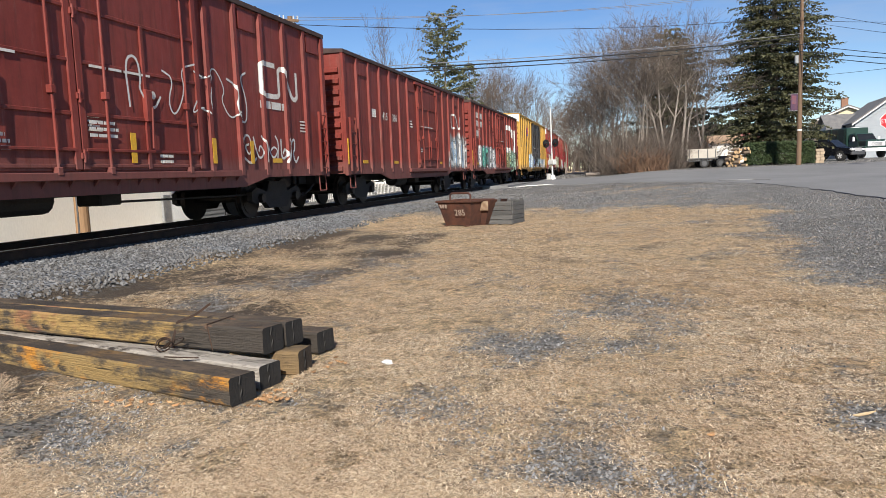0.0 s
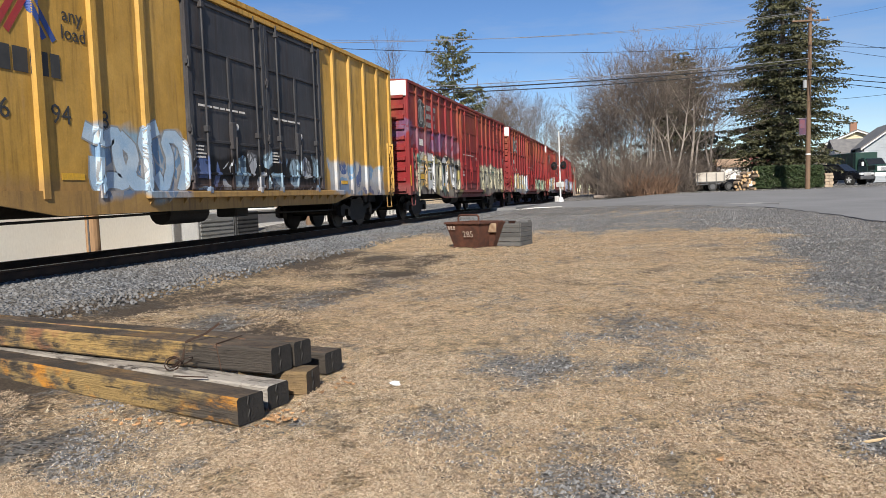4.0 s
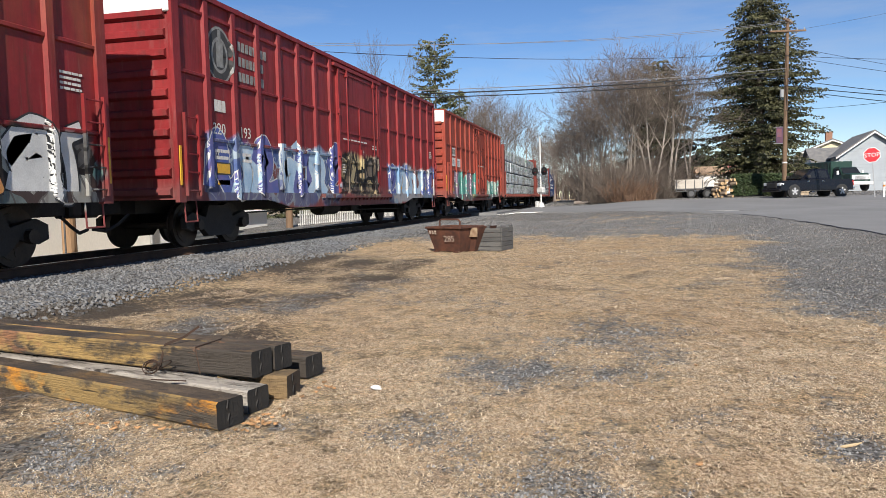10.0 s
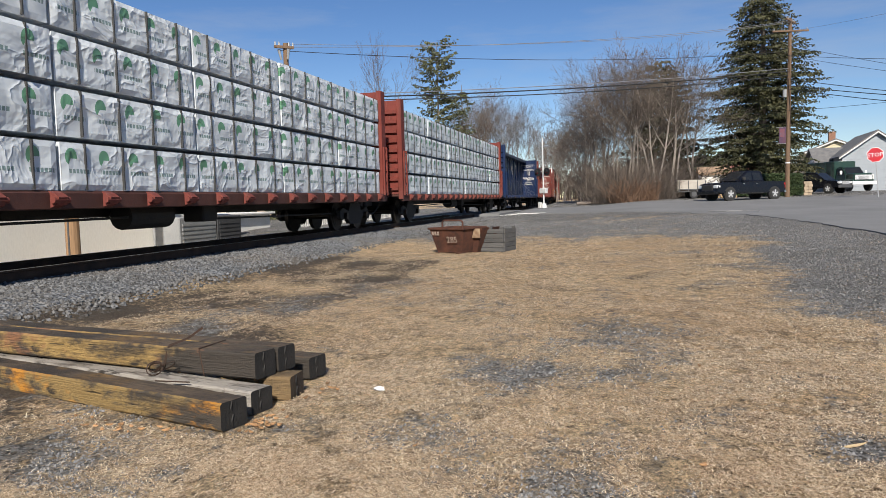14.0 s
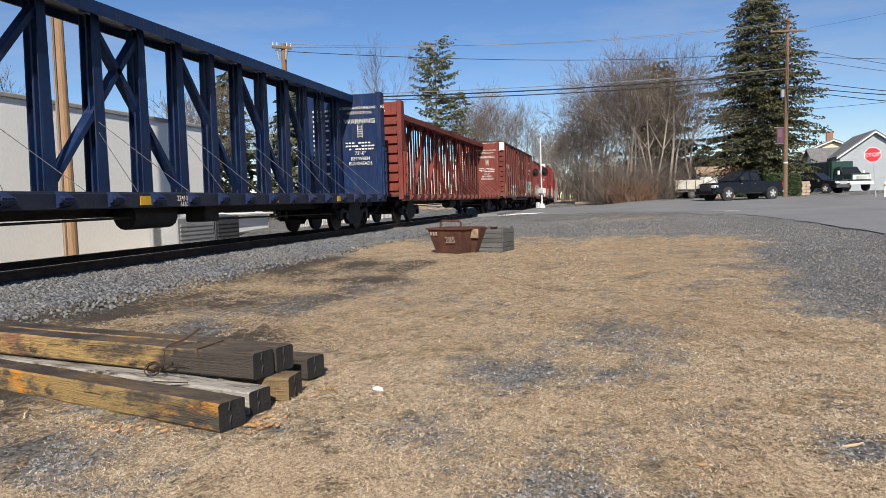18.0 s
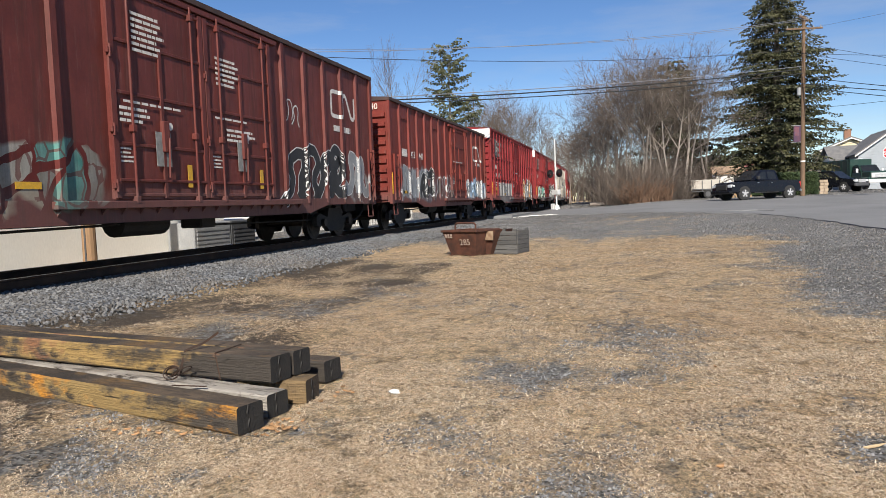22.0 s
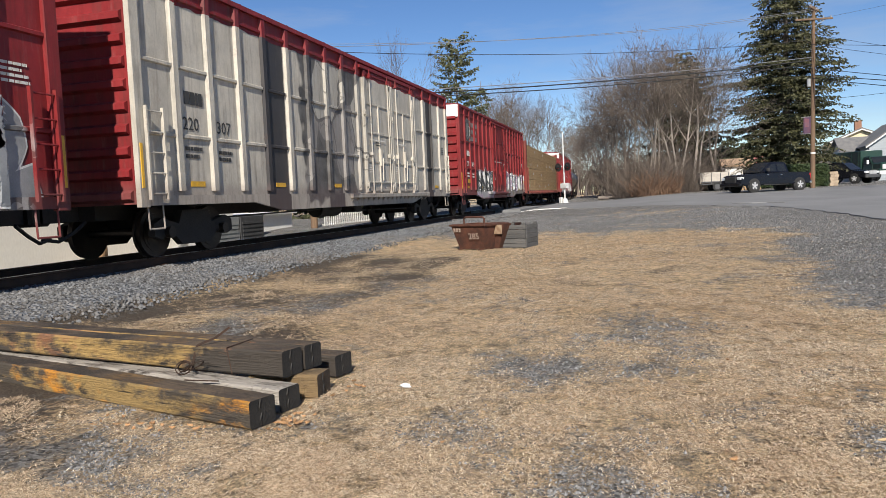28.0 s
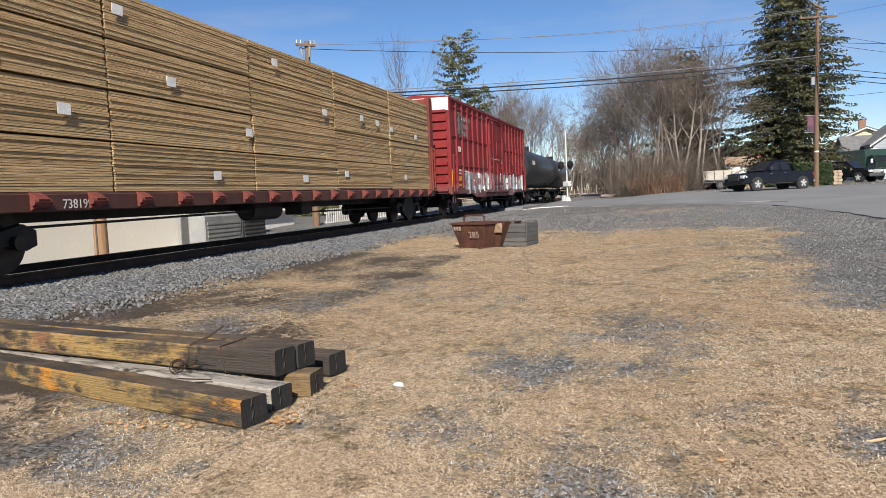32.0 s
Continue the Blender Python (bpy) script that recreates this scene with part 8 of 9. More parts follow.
def window(parent, x, y, z, w, h, m=None):
    """A window in a wall that faces local -y."""
    b = bmesh.new()
    for x0, x1, z0, z1 in ((-w / 2 - 0.08, w / 2 + 0.08, h / 2, h / 2 + 0.08), (-w / 2 - 0.08, w / 2 + 0.08, -h / 2 - 0.08, -h / 2), (-w / 2 - 0.08, -w / 2, -h / 2, h / 2), (w / 2, w / 2 + 0.08, -h / 2, h / 2), (-w / 2, w / 2, -0.03, 0.03)):
        box(b, x + x0, x + x1, y - 0.04, y + 0.02, z + z0, z + z1)
    f = part("window_frame", b, white_paint, parent)
    for s in (-1, 1):
        b = bmesh.new()
        box(b, x - w / 2, x + w / 2, y - 0.012, y + 0.01, z + (0.03 if s > 0 else -h / 2), z + (h / 2 if s > 0 else -0.03))
        part("pane", b, window_glass, f)


def gable_house(m, w, d, eave, ridge, wall, roof, label, siding=0, name="house", windows=(), overhang=0.4, chimney=None):
    """A house whose gable faces local -y; siding: number of board courses on the gable."""
    ho = thing(name, m, label, "house")
    b = bmesh.new()
    prism(b, [(-w / 2, -1.0), (w / 2, -1.0), (w / 2, eave), (0, ridge), (-w / 2, eave)], "y", 0, d)
    part("wall", b, wall, ho)
    sl = math.hypot(w / 2, ridge - eave)
    dx, dz = w / 2 / sl, (ridge - eave) / sl
    for s in (-1, 1):
        b = bmesh.new()
        ex, ez = s * (w / 2 + overhang * dx), eave - overhang * dz
        prism(b, [(0, ridge + 0.03), (ex, ez + 0.03), (ex, ez + 0.15), (0, ridge + 0.17)], "y", -overhang, d + overhang)
        part("roof_slope", b, roof, ho)
        b = bmesh.new()
        prism(b, [(0, ridge - 0.12), (ex, ez - 0.12), (ex, ez + 0.02), (0, ridge + 0.02)], "y", -overhang - 0.03, -overhang)
        part("bargeboard", b, white_paint, ho)
    if siding:
        hc = ridge / siding
        for i in range(siding):
            z = i * hc
            hw = w / 2 if z + hc < eave else w / 2 * (ridge - z - hc) / (ridge - eave)
            if hw < 0.1:
                continue
            b = bmesh.new()
            prism(b, [(-0.035, z), (0.0, z), (0.0, z + hc), (-0.012, z + hc)], "x", -hw, hw)
            part("siding_board", b, wall, ho)
    for x, z, ww, hh in windows:
        window(ho, x, -0.04, z, ww, hh)
    if chimney:
        b = bmesh.new()
        cxx, cyy, top = chimney
        box(b, cxx - 0.35, cxx + 0.35, cyy - 0.35, cyy + 0.35, ridge - 1.5, top, 0.02)
        part("chimney", b, surface("chimney_brick", (0.24, 0.12, 0.08), (0.3, 0.17, 0.11), 6, 0.9), ho, "brown brick chimney")
    return ho


grey_siding = surface("grey_siding", (0.32, 0.35, 0.385), (0.28, 0.31, 0.34), 1, 0.7, 0, 30, 0.1, dark=0.15)
cream_siding = surface("cream_siding", (0.62, 0.54, 0.36), (0.58, 0.5, 0.34), 1, 0.75, 0, 30, 0.1, dark=0.15)
shingle_grey = surface("shingle_grey", (0.13, 0.13, 0.135), (0.2, 0.195, 0.19), 2, 0.9, 0, 16, 0.5, 0.01)
shingle_tan = surface("shingle_tan", (0.36, 0.25, 0.16), (0.3, 0.2, 0.13), 2, 0.9, 0, 16, 0.5, 0.01)
roof_red = surface("roof_red", (0.3, 0.1, 0.08), (0.22, 0.08, 0.07), 2, 0.8, 0, 16, 0.3, 0.01)
gable_house(pose(23.1, 78.0, 1.3, 0, 0, -4), 5.9, 9, 3.5, 5.65, grey_siding, shingle_grey, "pale grey clapboard gabled house", 22, windows=((1.7, 3.9, 0.9, 0.6), (-0.6, 1.3, 0.5, 0.5)))
gable_house(pose(23.5, 94.0, 1.4, 0, 0, -6), 6.2, 9, 4.6, 5.9, cream_siding, shingle_grey, "cream gabled house with a brick chimney", 18, windows=((-1.9, 4.2, 0.8, 0.9), (0.9, 4.2, 0.8, 0.9)), chimney=(-0.3, 0.5, 6.9))
gable_house(pose(24.0, 85.0, 1.3, 0, 0, 88), 5.0, 4.9, 3.2, 4.5, white_paint, shingle_grey, "low grey annex with a shingled roof", 0)
gable_house(pose(14.0, 112.0, 1.35, 0, 0, 90), 5.5, 3.7, 2.85, 3.8, white_paint, shingle_tan, "small white bungalow with a tan shingled roof", 0, "bungalow")
gable_house(pose(17.8, 115.0, 1.35, 0, 0, 90), 5.5, 3.7, 3.1, 4.1, white_paint, roof_red, "small white bungalow with a dull red roof", 0, "bungalow")
gable_house(pose(24.0, 118.0, 1.4, 0, 0, 90), 6.5, 5.0, 3.0, 4.0, white_paint, shingle_grey, "small white house behind the spruce", 0)
gable_house(pose(-36.0, 92.0, 0.8, 0, 0, 20), 8.0, 9, 5.8, 8.6, pale_wall, shingle_grey, "white two-storey house behind the railway", 0, windows=((-1.8, 4.6, 0.9, 1.3), (1.8, 4.6, 0.9, 1.3), (-1.8, 2.0, 0.9, 1.3), (1.8, 2.0, 0.9, 1.3)))

# ---- vehicles ----
tyre = surface("tyre", (0.018, 0.018, 0.018), (0.03, 0.03, 0.03), 6, 0.85, 0, 40, 0.2)
chrome = glossy("chrome", (0.7, 0.7, 0.72), 0.15, 1.0)
alloy = glossy("alloy", (0.6, 0.6, 0.61), 0.35, 0.2)
rim_silver = glossy("rim_silver", (0.5, 0.5, 0.51), 0.3, 0.3)
navy_gloss = glossy("navy_gloss", (0.005, 0.006, 0.011), 0.16, 0.0, 0.0, 0.03, 0.3)
black_gloss = glossy("black_gloss", (0.006, 0.007, 0.01), 0.16, 0.0, 0.0, 0.03, 0.3)
green_gloss = glossy("green_gloss", (0.01, 0.036, 0.028), 0.3, 0.0, 0.3)
white_gloss = glossy("white_gloss", (0.7, 0.7, 0.69), 0.3)
dark_glass = glossy("dark_glass", (0.012, 0.014, 0.016), 0.05)
lamp_glass = glossy("lamp_glass", (0.62, 0.63, 0.64), 0.12)
plastic_black = glossy("plastic_black", (0.02, 0.02, 0.02), 0.55)
amber_lens = glossy("amber_lens", (0.5, 0.16, 0.02), 0.2)
red_lens = glossy("red_lens", (0.35, 0.02, 0.02), 0.2)


def wheel(parent, x, y, r, w, side, rim=alloy, spokes=5):
    """A wheel on the y axle; side +1 or -1 is the outer face."""
    b = bmesh.new()
    rod(b, (0, -w / 2, 0), (0, w / 2, 0), r, 28)
    wh = part("wheel", b, tyre, parent)
    wh.matrix_basis = pose(x, y, r)
    b = bmesh.new()
    rod(b, (0, side * w / 2, 0), (0, side * (w / 2 + 0.012), 0), r * 0.62, 24)
    part("rim", b, dark_metal, wh)
    b = bmesh.new()
    for k in range(spokes):
        box(b, -0.045, 0.045, min(side * (w / 2 + 0.01), side * (w / 2 + 0.03)), max(side * (w / 2 + 0.01), side * (w / 2 + 0.03)), 0.04, r * 0.62, 0.006, Matrix.Rotation(6.2832 * k / spokes, 4, "Y"))
    rod(b, (0, side * (w / 2 + 0.01), 0), (0, side * (w / 2 + 0.035), 0), r * 0.16, 12)
    part("spokes", b, rim, wh)
    return wh


def shell(profile, half, tuck, mat, parent, name, label="", bevel=0.03, crown=None):
    """A body from a side outline (x, z), narrowing upward by tuck per metre above crown height."""
    b = bmesh.new()
    prism(b, profile, "y", -half, half)
    for v in b.verts:
        if crown is not None and v.co.z > crown:
            v.co.y -= math.copysign(min((v.co.z - crown) * tuck, half * 0.6), v.co.y)
    bmesh.ops.bevel(b, geom=b.edges[:], offset=bevel, segments=2, affect="EDGES")
    return part(name, b, mat, parent, label)


def panel_on_side(parent, pts, half, crown, tuck, mat, name, lift=0.006):
    """A flat pane on both flanks, following the lean of the body."""
    for s in (-1, 1):
        b = bmesh.new()
        va = []
        vb = []
        for x, z in pts:
            y = half - max(z - crown, 0) * tuck
            va.append(b.verts.new((x, s * (y - 0.01), z)))
            vb.append(b.verts.new((x, s * (y + lift), z)))
        n = len(pts)
        b.faces.new(va)
        b.faces.new(vb)
        for i in range(n):
            b.faces.new((va[i], va[(i + 1) % n], vb[(i + 1) % n], vb[i]))
        bmesh.ops.recalc_face_normals(b, faces=b.faces[:])
        part(name, b, mat, parent)


def slab(parent, name, mat, x0, x1, y0, y1, z0, z1, bevel=0.01, label=""):
    b = bmesh.new()
    box(b, x0, x1, y0, y1, z0, z1, bevel)
    return part(name, b, mat, parent, label)


def arch(parent, x, half, r):
    for s in (-1, 1):
        b = bmesh.new()
        rod(b, (x, s * (half - 0.2), r), (x, s * (half + 0.008), r), r * 1.18, 24)
        part("wheel_arch", b, plastic_black, parent)


def pickup():
    """A dark crew pickup; the front is at +x, the ground at z = 0."""
    v = thing("pickup_truck", pose(0, 0, 0), "dark navy pickup truck with chrome wheels on the road", "pickup truck")
    H = 0.98
    shell([(-2.68, 0.55), (-2.68, 1.2), (-0.95, 1.22), (1.15, 1.2), (2.55, 1.12), (2.82, 0.95), (2.88, 0.5), (2.4, 0.42), (-2.5, 0.45)], H, 0.1, navy_gloss, v, "body", "", 0.05, 0.9)
    cabin = shell([(-1.0, 1.18), (-0.85, 1.86), (-0.6, 1.92), (0.3, 1.92), (1.25, 1.2)], 0.9, 0.28, navy_gloss, v, "cab", "", 0.04, 1.25)
    panel_on_side(cabin, [(-0.78, 1.3), (-0.7, 1.78), (-0.1, 1.8), (-0.1, 1.3)], 0.9, 1.25, 0.28, dark_glass, "side_window")
    panel_on_side(cabin, [(0.0, 1.3), (0.0, 1.8), (0.28, 1.8), (0.92, 1.3)], 0.9, 1.25, 0.28, dark_glass, "side_window")
    b = bmesh.new()
    va = [b.verts.new(p) for p in ((0.4, -0.66, 1.86), (0.4, 0.66, 1.86), (1.22, 0.8, 1.24), (1.22, -0.8, 1.24))]
    vb = [b.verts.new((p.co.x + 0.02, p.co.y, p.co.z + 0.02)) for p in va]
    b.faces.new(va)
    b.faces.new(vb)
    for i in range(4):
        b.faces.new((va[i], va[(i + 1) % 4], vb[(i + 1) % 4], vb[i]))
    bmesh.ops.recalc_face_normals(b, faces=b.faces[:])
    part("windscreen", b, dark_glass, cabin)
    slab(v, "grille", plastic_black, 2.8, 2.9, -0.55, 0.55, 0.62, 1.0, 0.03, "black crosshair grille")
    slab(v, "bumper", black_gloss, 2.72, 2.98, -0.98, 0.98, 0.38, 0.6, 0.05)
    for s in (-1, 1):
        slab(v, "headlight", lamp_glass, 2.55, 2.84, min(s * 0.58, s * 0.97), max(s * 0.58, s * 0.97), 0.78, 0.99, 0.03, "clear headlight")
        slab(v, "tail_light", red_lens, -2.7, -2.56, min(s * 0.8, s * 0.96), max(s * 0.8, s * 0.96), 0.75, 1.12, 0.02)
        slab(v, "mirror", plastic_black, 0.75, 0.95, min(s * 1.0, s * 1.22), max(s * 1.0, s * 1.22), 1.28, 1.5, 0.04)
        slab(v, "running_board", plastic_black, -0.9, 1.05, min(s * 0.9, s * 1.02), max(s * 0.9, s * 1.02), 0.4, 0.46, 0.02)
        for x in (-0.12, 0.95):
            slab(v, "door_handle", chrome, x - 0.3, x - 0.14, min(s * 0.95, s * 0.985), max(s * 0.95, s * 0.985), 1.06, 1.1, 0.008)
    slab(v, "rear_bumper", chrome, -2.8, -2.64, -0.95, 0.95, 0.45, 0.62, 0.03)
    wheels = []
    for x in (-1.78, 1.8):
        arch(v, x, 0.97, 0.4)
        for s in (-1, 1):
            wheels.append((wheel(v, x, s * 0.88, 0.4, 0.26, s, rim_silver), x, s))
    return v, wheels


PICKUP, PICKUP_WHEELS = pickup()


def suv(m):
    v = thing("suv", m, "dark blue-black parked sport utility car", "car")
    H = 0.93
    shell([(-2.35, 0.5), (-2.38, 0.95), (-2.2, 1.1), (0.9, 1.08), (2.1, 0.98), (2.34, 0.8), (2.34, 0.42), (-2.2, 0.4)], H, 0.1, black_gloss, v, "body", "", 0.06, 0.85)
    cab = shell([(-2.2, 1.05), (-1.95, 1.65), (-1.6, 1.74), (0.1, 1.74), (1.0, 1.06)], 0.86, 0.3, black_gloss, v, "cab", "", 0.04, 1.1)
    panel_on_side(cab, [(-1.9, 1.15), (-1.75, 1.6), (-1.0, 1.62), (-1.0, 1.15)], 0.86, 1.1, 0.3, dark_glass, "side_window")
    panel_on_side(cab, [(-0.9, 1.15), (-0.9, 1.62), (0.05, 1.62), (0.65, 1.15)], 0.86, 1.1, 0.3, dark_glass, "side_window")
    b = bmesh.new()
    va = [b.verts.new(p) for p in ((0.2, -0.62, 1.69), (0.2, 0.62, 1.69), (0.98, 0.76, 1.1), (0.98, -0.76, 1.1))]
    vb = [b.verts.new((p.co.x + 0.02, p.co.y, p.co.z + 0.02)) for p in va]
    b.faces.new(va)
    b.faces.new(vb)
    for i in range(4):
        b.faces.new((va[i], va[(i + 1) % 4], vb[(i + 1) % 4], vb[i]))
    bmesh.ops.recalc_face_normals(b, faces=b.faces[:])
    part("windscreen", b, dark_glass, cab)
    for i in range(7):
        slab(v, "grille_slot", rim_silver, 2.33, 2.38, -0.45 + i * 0.14, -0.35 + i * 0.14, 0.7, 0.98, 0.008)
    for s in (-1, 1):
        slab(v, "headlight", lamp_glass, 2.15, 2.37, min(s * 0.5, s * 0.88), max(s * 0.5, s * 0.88), 0.76, 0.94, 0.03)
        slab(v, "fog_lamp", lamp_glass, 2.3, 2.39, min(s * 0.55, s * 0.72), max(s * 0.55, s * 0.72), 0.5, 0.6, 0.02)
    slab(v, "bumper", dark_metal, 2.2, 2.42, -0.9, 0.9, 0.4, 0.68, 0.05)
    for x in (-1.4, 1.4):
        arch(v, x, 0.92, 0.37)
        for s in (-1, 1):
            wheel(v, x, s * 0.84, 0.37, 0.24, s)
    return v


suv(pose(15.9, 68.6, gz(15.9, 68.6), 0, 0, -46))


def box_truck(m):
    v = thing("box_truck", m, "old dark green box truck with a white bumper", "truck")
    slab(v, "cargo_box", green_gloss, -4.2, 0.2, -1.05, 1.05, 0.95, 2.75, 0.04, "dark green cargo box")
    for i in range(5):
        for s in (-1, 1):
            slab(v, "box_rib", green_gloss, -4.0 + i * 0.95, -3.9 + i * 0.95, min(s * 1.05, s * 1.08), max(s * 1.05, s * 1.08), 0.98, 2.7, 0.005)
    cab = shell([(0.2, 0.8), (0.2, 2.1), (0.5, 2.2), (1.1, 2.2), (1.65, 1.5), (1.8, 0.8)], 0.95, 0.15, green_gloss, v, "cab", "", 0.06, 1.5)
    panel_on_side(cab, [(0.45, 1.5), (0.45, 2.05), (1.05, 2.05), (1.45, 1.5)], 0.95, 1.5, 0.15, dark_glass, "side_window")
    b = bmesh.new()
    va = [b.verts.new(p) for p in ((1.16, -0.75, 2.12), (1.16, 0.75, 2.12), (1.62, 0.85, 1.55), (1.62, -0.85, 1.55))]
    vb = [b.verts.new((p.co.x + 0.03, p.co.y, p.co.z + 0.02)) for p in va]
    b.faces.new(va)
    b.faces.new(vb)
    for i in range(4):
        b.faces.new((va[i], va[(i + 1) % 4], vb[(i + 1) % 4], vb[i]))
    bmesh.ops.recalc_face_normals(b, faces=b.faces[:])
    part("windscreen", b, dark_glass, cab)
    slab(v, "bonnet", green_gloss, 1.5, 2.75, -0.9, 0.9, 0.75, 1.58, 0.09, "dark green bonnet")
    slab(v, "grille", alloy, 2.72, 2.8, -0.8, 0.8, 1.0, 1.42, 0.02, "pale metal grille")
    for i in range(4):
        slab(v, "grille_bar", dark_metal, 2.79, 2.81, -0.5, 0.5, 1.0 + i * 0.09, 1.03 + i * 0.09, 0.0)
    for s in (-1, 1):
        slab(v, "headlight", lamp_glass, 2.78, 2.83, min(s * 0.55, s * 0.72), max(s * 0.55, s * 0.72), 1.05, 1.22, 0.02)
        slab(v, "mirror", white_gloss, 1.35, 1.45, min(s * 1.1, s * 1.3), max(s * 1.1, s * 1.3), 1.5, 1.85, 0.02)
        slab(v, "wing", green_gloss, 1.6, 2.7, min(s * 0.8, s * 1.05), max(s * 0.8, s * 1.05), 0.7, 1.05, 0.06)
    slab(v, "bumper", white_gloss, 2.8, 2.98, -1.15, 1.15, 0.55, 0.86, 0.03, "broad white front bumper")
    slab(v, "roof_vent", white_gloss, -0.3, -0.05, -0.35, 0.35, 2.6, 2.8, 0.02)
    for x, hw in ((-3.2, 0.9), (2.1, 0.92)):
        for s in (-1, 1):
            wheel(v, x, s * hw, 0.45, 0.26, s, dark_metal)
    return v


box_truck(pose(19.4, 74.8, gz(19.4, 74.8), 0, 0, -70))


def trailer(m):
    v = thing("utility_trailer", m, "small utility trailer with pale grey plywood sides", "trailer")
    ply = surface("plywood", (0.5, 0.46, 0.4), (0.42, 0.38, 0.33), 2, 0.85, 0, 20, 0.3, stretch=(1, 1, 4))
    slab(v, "bed", dark_metal, -1.1, 1.1, -0.7, 0.7, 0.5, 0.58, 0.01)
    slab(v, "side_board", ply, -1.1, 1.1, -0.72, -0.69, 0.75, 1.45, 0.004)
    slab(v, "side_board", ply, -1.1, 1.1, 0.69, 0.72, 0.75, 1.45, 0.004)
    slab(v, "end_board", ply, -1.12, -1.09, -0.68, 0.68, 0.58, 1.45, 0.004)
    slab(v, "end_board", ply, 1.09, 1.12, -0.68, 0.68, 0.58, 1.45, 0.004)
    for x in (-1.0, -0.3, 0.4, 1.0):
        slab(v, "stake", dark_metal, x - 0.03, x + 0.03, -0.76, -0.72, 0.5, 1.4, 0.004)
    slab(v, "rail", dark_metal, -1.1, 1.1, -0.75, -0.72, 0.66, 0.74, 0.004)
    for s in (-1, 1):
        wheel(v, 0.1, s * 0.82, 0.33, 0.18, s, dark_metal)
    b = bmesh.new()
    rod(b, (1.1, 0, 0.5), (2.1, 0, 0.42), 0.04, 8)
    part("drawbar", b, dark_metal, v)
    rod_b = bmesh.new()
    rod(rod_b, (2.05, 0, 0.0), (2.05, 0, 0.45), 0.03, 8)
    part("jockey_leg", rod_b, dark_metal, v)


trailer(pose(4.95, 61.8, gz(4.95, 61.8), 0, 0, 8))


def tarped_mower():
    v = thing("garden_tractor", pose(6.6, 61.2, gz(6.6, 61.2), 0, 0, 20), "dark covered garden machine beside the trailer", "machine")
    shell([(-0.8, 0.25), (-0.8, 0.6), (-0.3, 0.85), (0.1, 0.88), (0.35, 0.65), (0.85, 0.6), (0.9, 0.25)], 0.5, 0.2, black_gloss, v, "cover", "", 0.06, 0.6)
    for x, r in ((-0.5, 0.32), (0.6, 0.24)):
        for s in (-1, 1):
            wheel(v, x, s * 0.5, r, 0.18, s, dark_metal)


tarped_mower()


def log_pile():
    rng = random.Random(4)
    log_bark = surface("log_bark", (0.14, 0.1, 0.075), (0.22, 0.17, 0.12), 5, 0.9, 0, 20, 0.4)
    log_end = surface("log_end", (0.52, 0.36, 0.2), (0.42, 0.27, 0.14), 6, 0.85, 0, 30, 0.2)
    v = thing("log_pile", pose(7.3, 60.2, gz(7.3, 60.2), 0, 0, 15), "heap of split firewood logs beside the hedge", "firewood")
    for k in range(44):
        lvl = int((k / 44) ** 0.8 * 6)
        x = rng.uniform(-0.95 + lvl * 0.1, 0.95 - lvl * 0.1) + lvl * 0.08
        y = rng.uniform(-0.4, 0.3)
        r = rng.uniform(0.08, 0.14)
        a = rng.uniform(-0.9, 0.9)
        c = Vector((x, y, 0.1 + lvl * 0.24))
        d = Vector((math.sin(a) * 0.22, -math.cos(a) * 0.22, rng.uniform(-0.06, 0.06)))
        b = bmesh.new()
        rod(b, c - d, c + d, r, 9)
        for f in b.faces:
            if len(f.verts) > 4:
                f.material_index = 1
        part("log", b, (log_bark, log_end), v)


log_pile()
for k in range(3):
    b = bmesh.new()
    rod(b, (-0.9, 0, 0), (0.9, 0.05, 0), 0.14, 9)
    lg = part("fallen_log", b, bark_grey)
    lg.matrix_basis = pose(-3.0 + k * 0.1, 60.2 + k * 0.26, gz(-3.0, 60.2) + 0.12, 0, 0, 14 + k * 9)
    tagged(lg, "old grey log dumped beside the thicket", "log", "dumped logs")
blk = thing("brick_pier", pose(13.7, 62.6, gz(13.7, 62.6)), "low tan block pier beside the hedge", "pier")
tan_block = surface("tan_block", (0.42, 0.33, 0.24), (0.35, 0.27, 0.19), 5, 0.9, 0, 20, 0.4, vary=0.15)
for j in range(5):
    for i in range(2):
        b = bmesh.new()
        off = 0.1 if j % 2 else 0.0
        box(b, -0.3 + i * 0.3 + off * 0.5, -0.015 + i * 0.3 + off * 0.5, -0.25, 0.25, j * 0.22, j * 0.22 + 0.205, 0.01)
        part("block", b, tan_block, blk)

# ---- poles, wires and signs ----
pole_wood = surface("pole_wood", (0.13, 0.085, 0.055), (0.2, 0.125, 0.075), 2, 0.9, 0, 14, 0.4, 0.01, (3, 3, 0.3))
pole_tan = surface("pole_tan", (0.36, 0.22, 0.12), (0.26, 0.16, 0.09), 2, 0.9, 0, 14, 0.4, 0.01, (3, 3, 0.3))
cable_black = surface("cable_black", (0.015, 0.015, 0.016), (0.03, 0.03, 0.03), 3, 0.6, 0, 20, 0.0)
cable_grey = surface("cable_grey", (0.3, 0.3, 0.31), (0.22, 0.22, 0.23), 3, 0.5, 0.3, 20, 0.0)


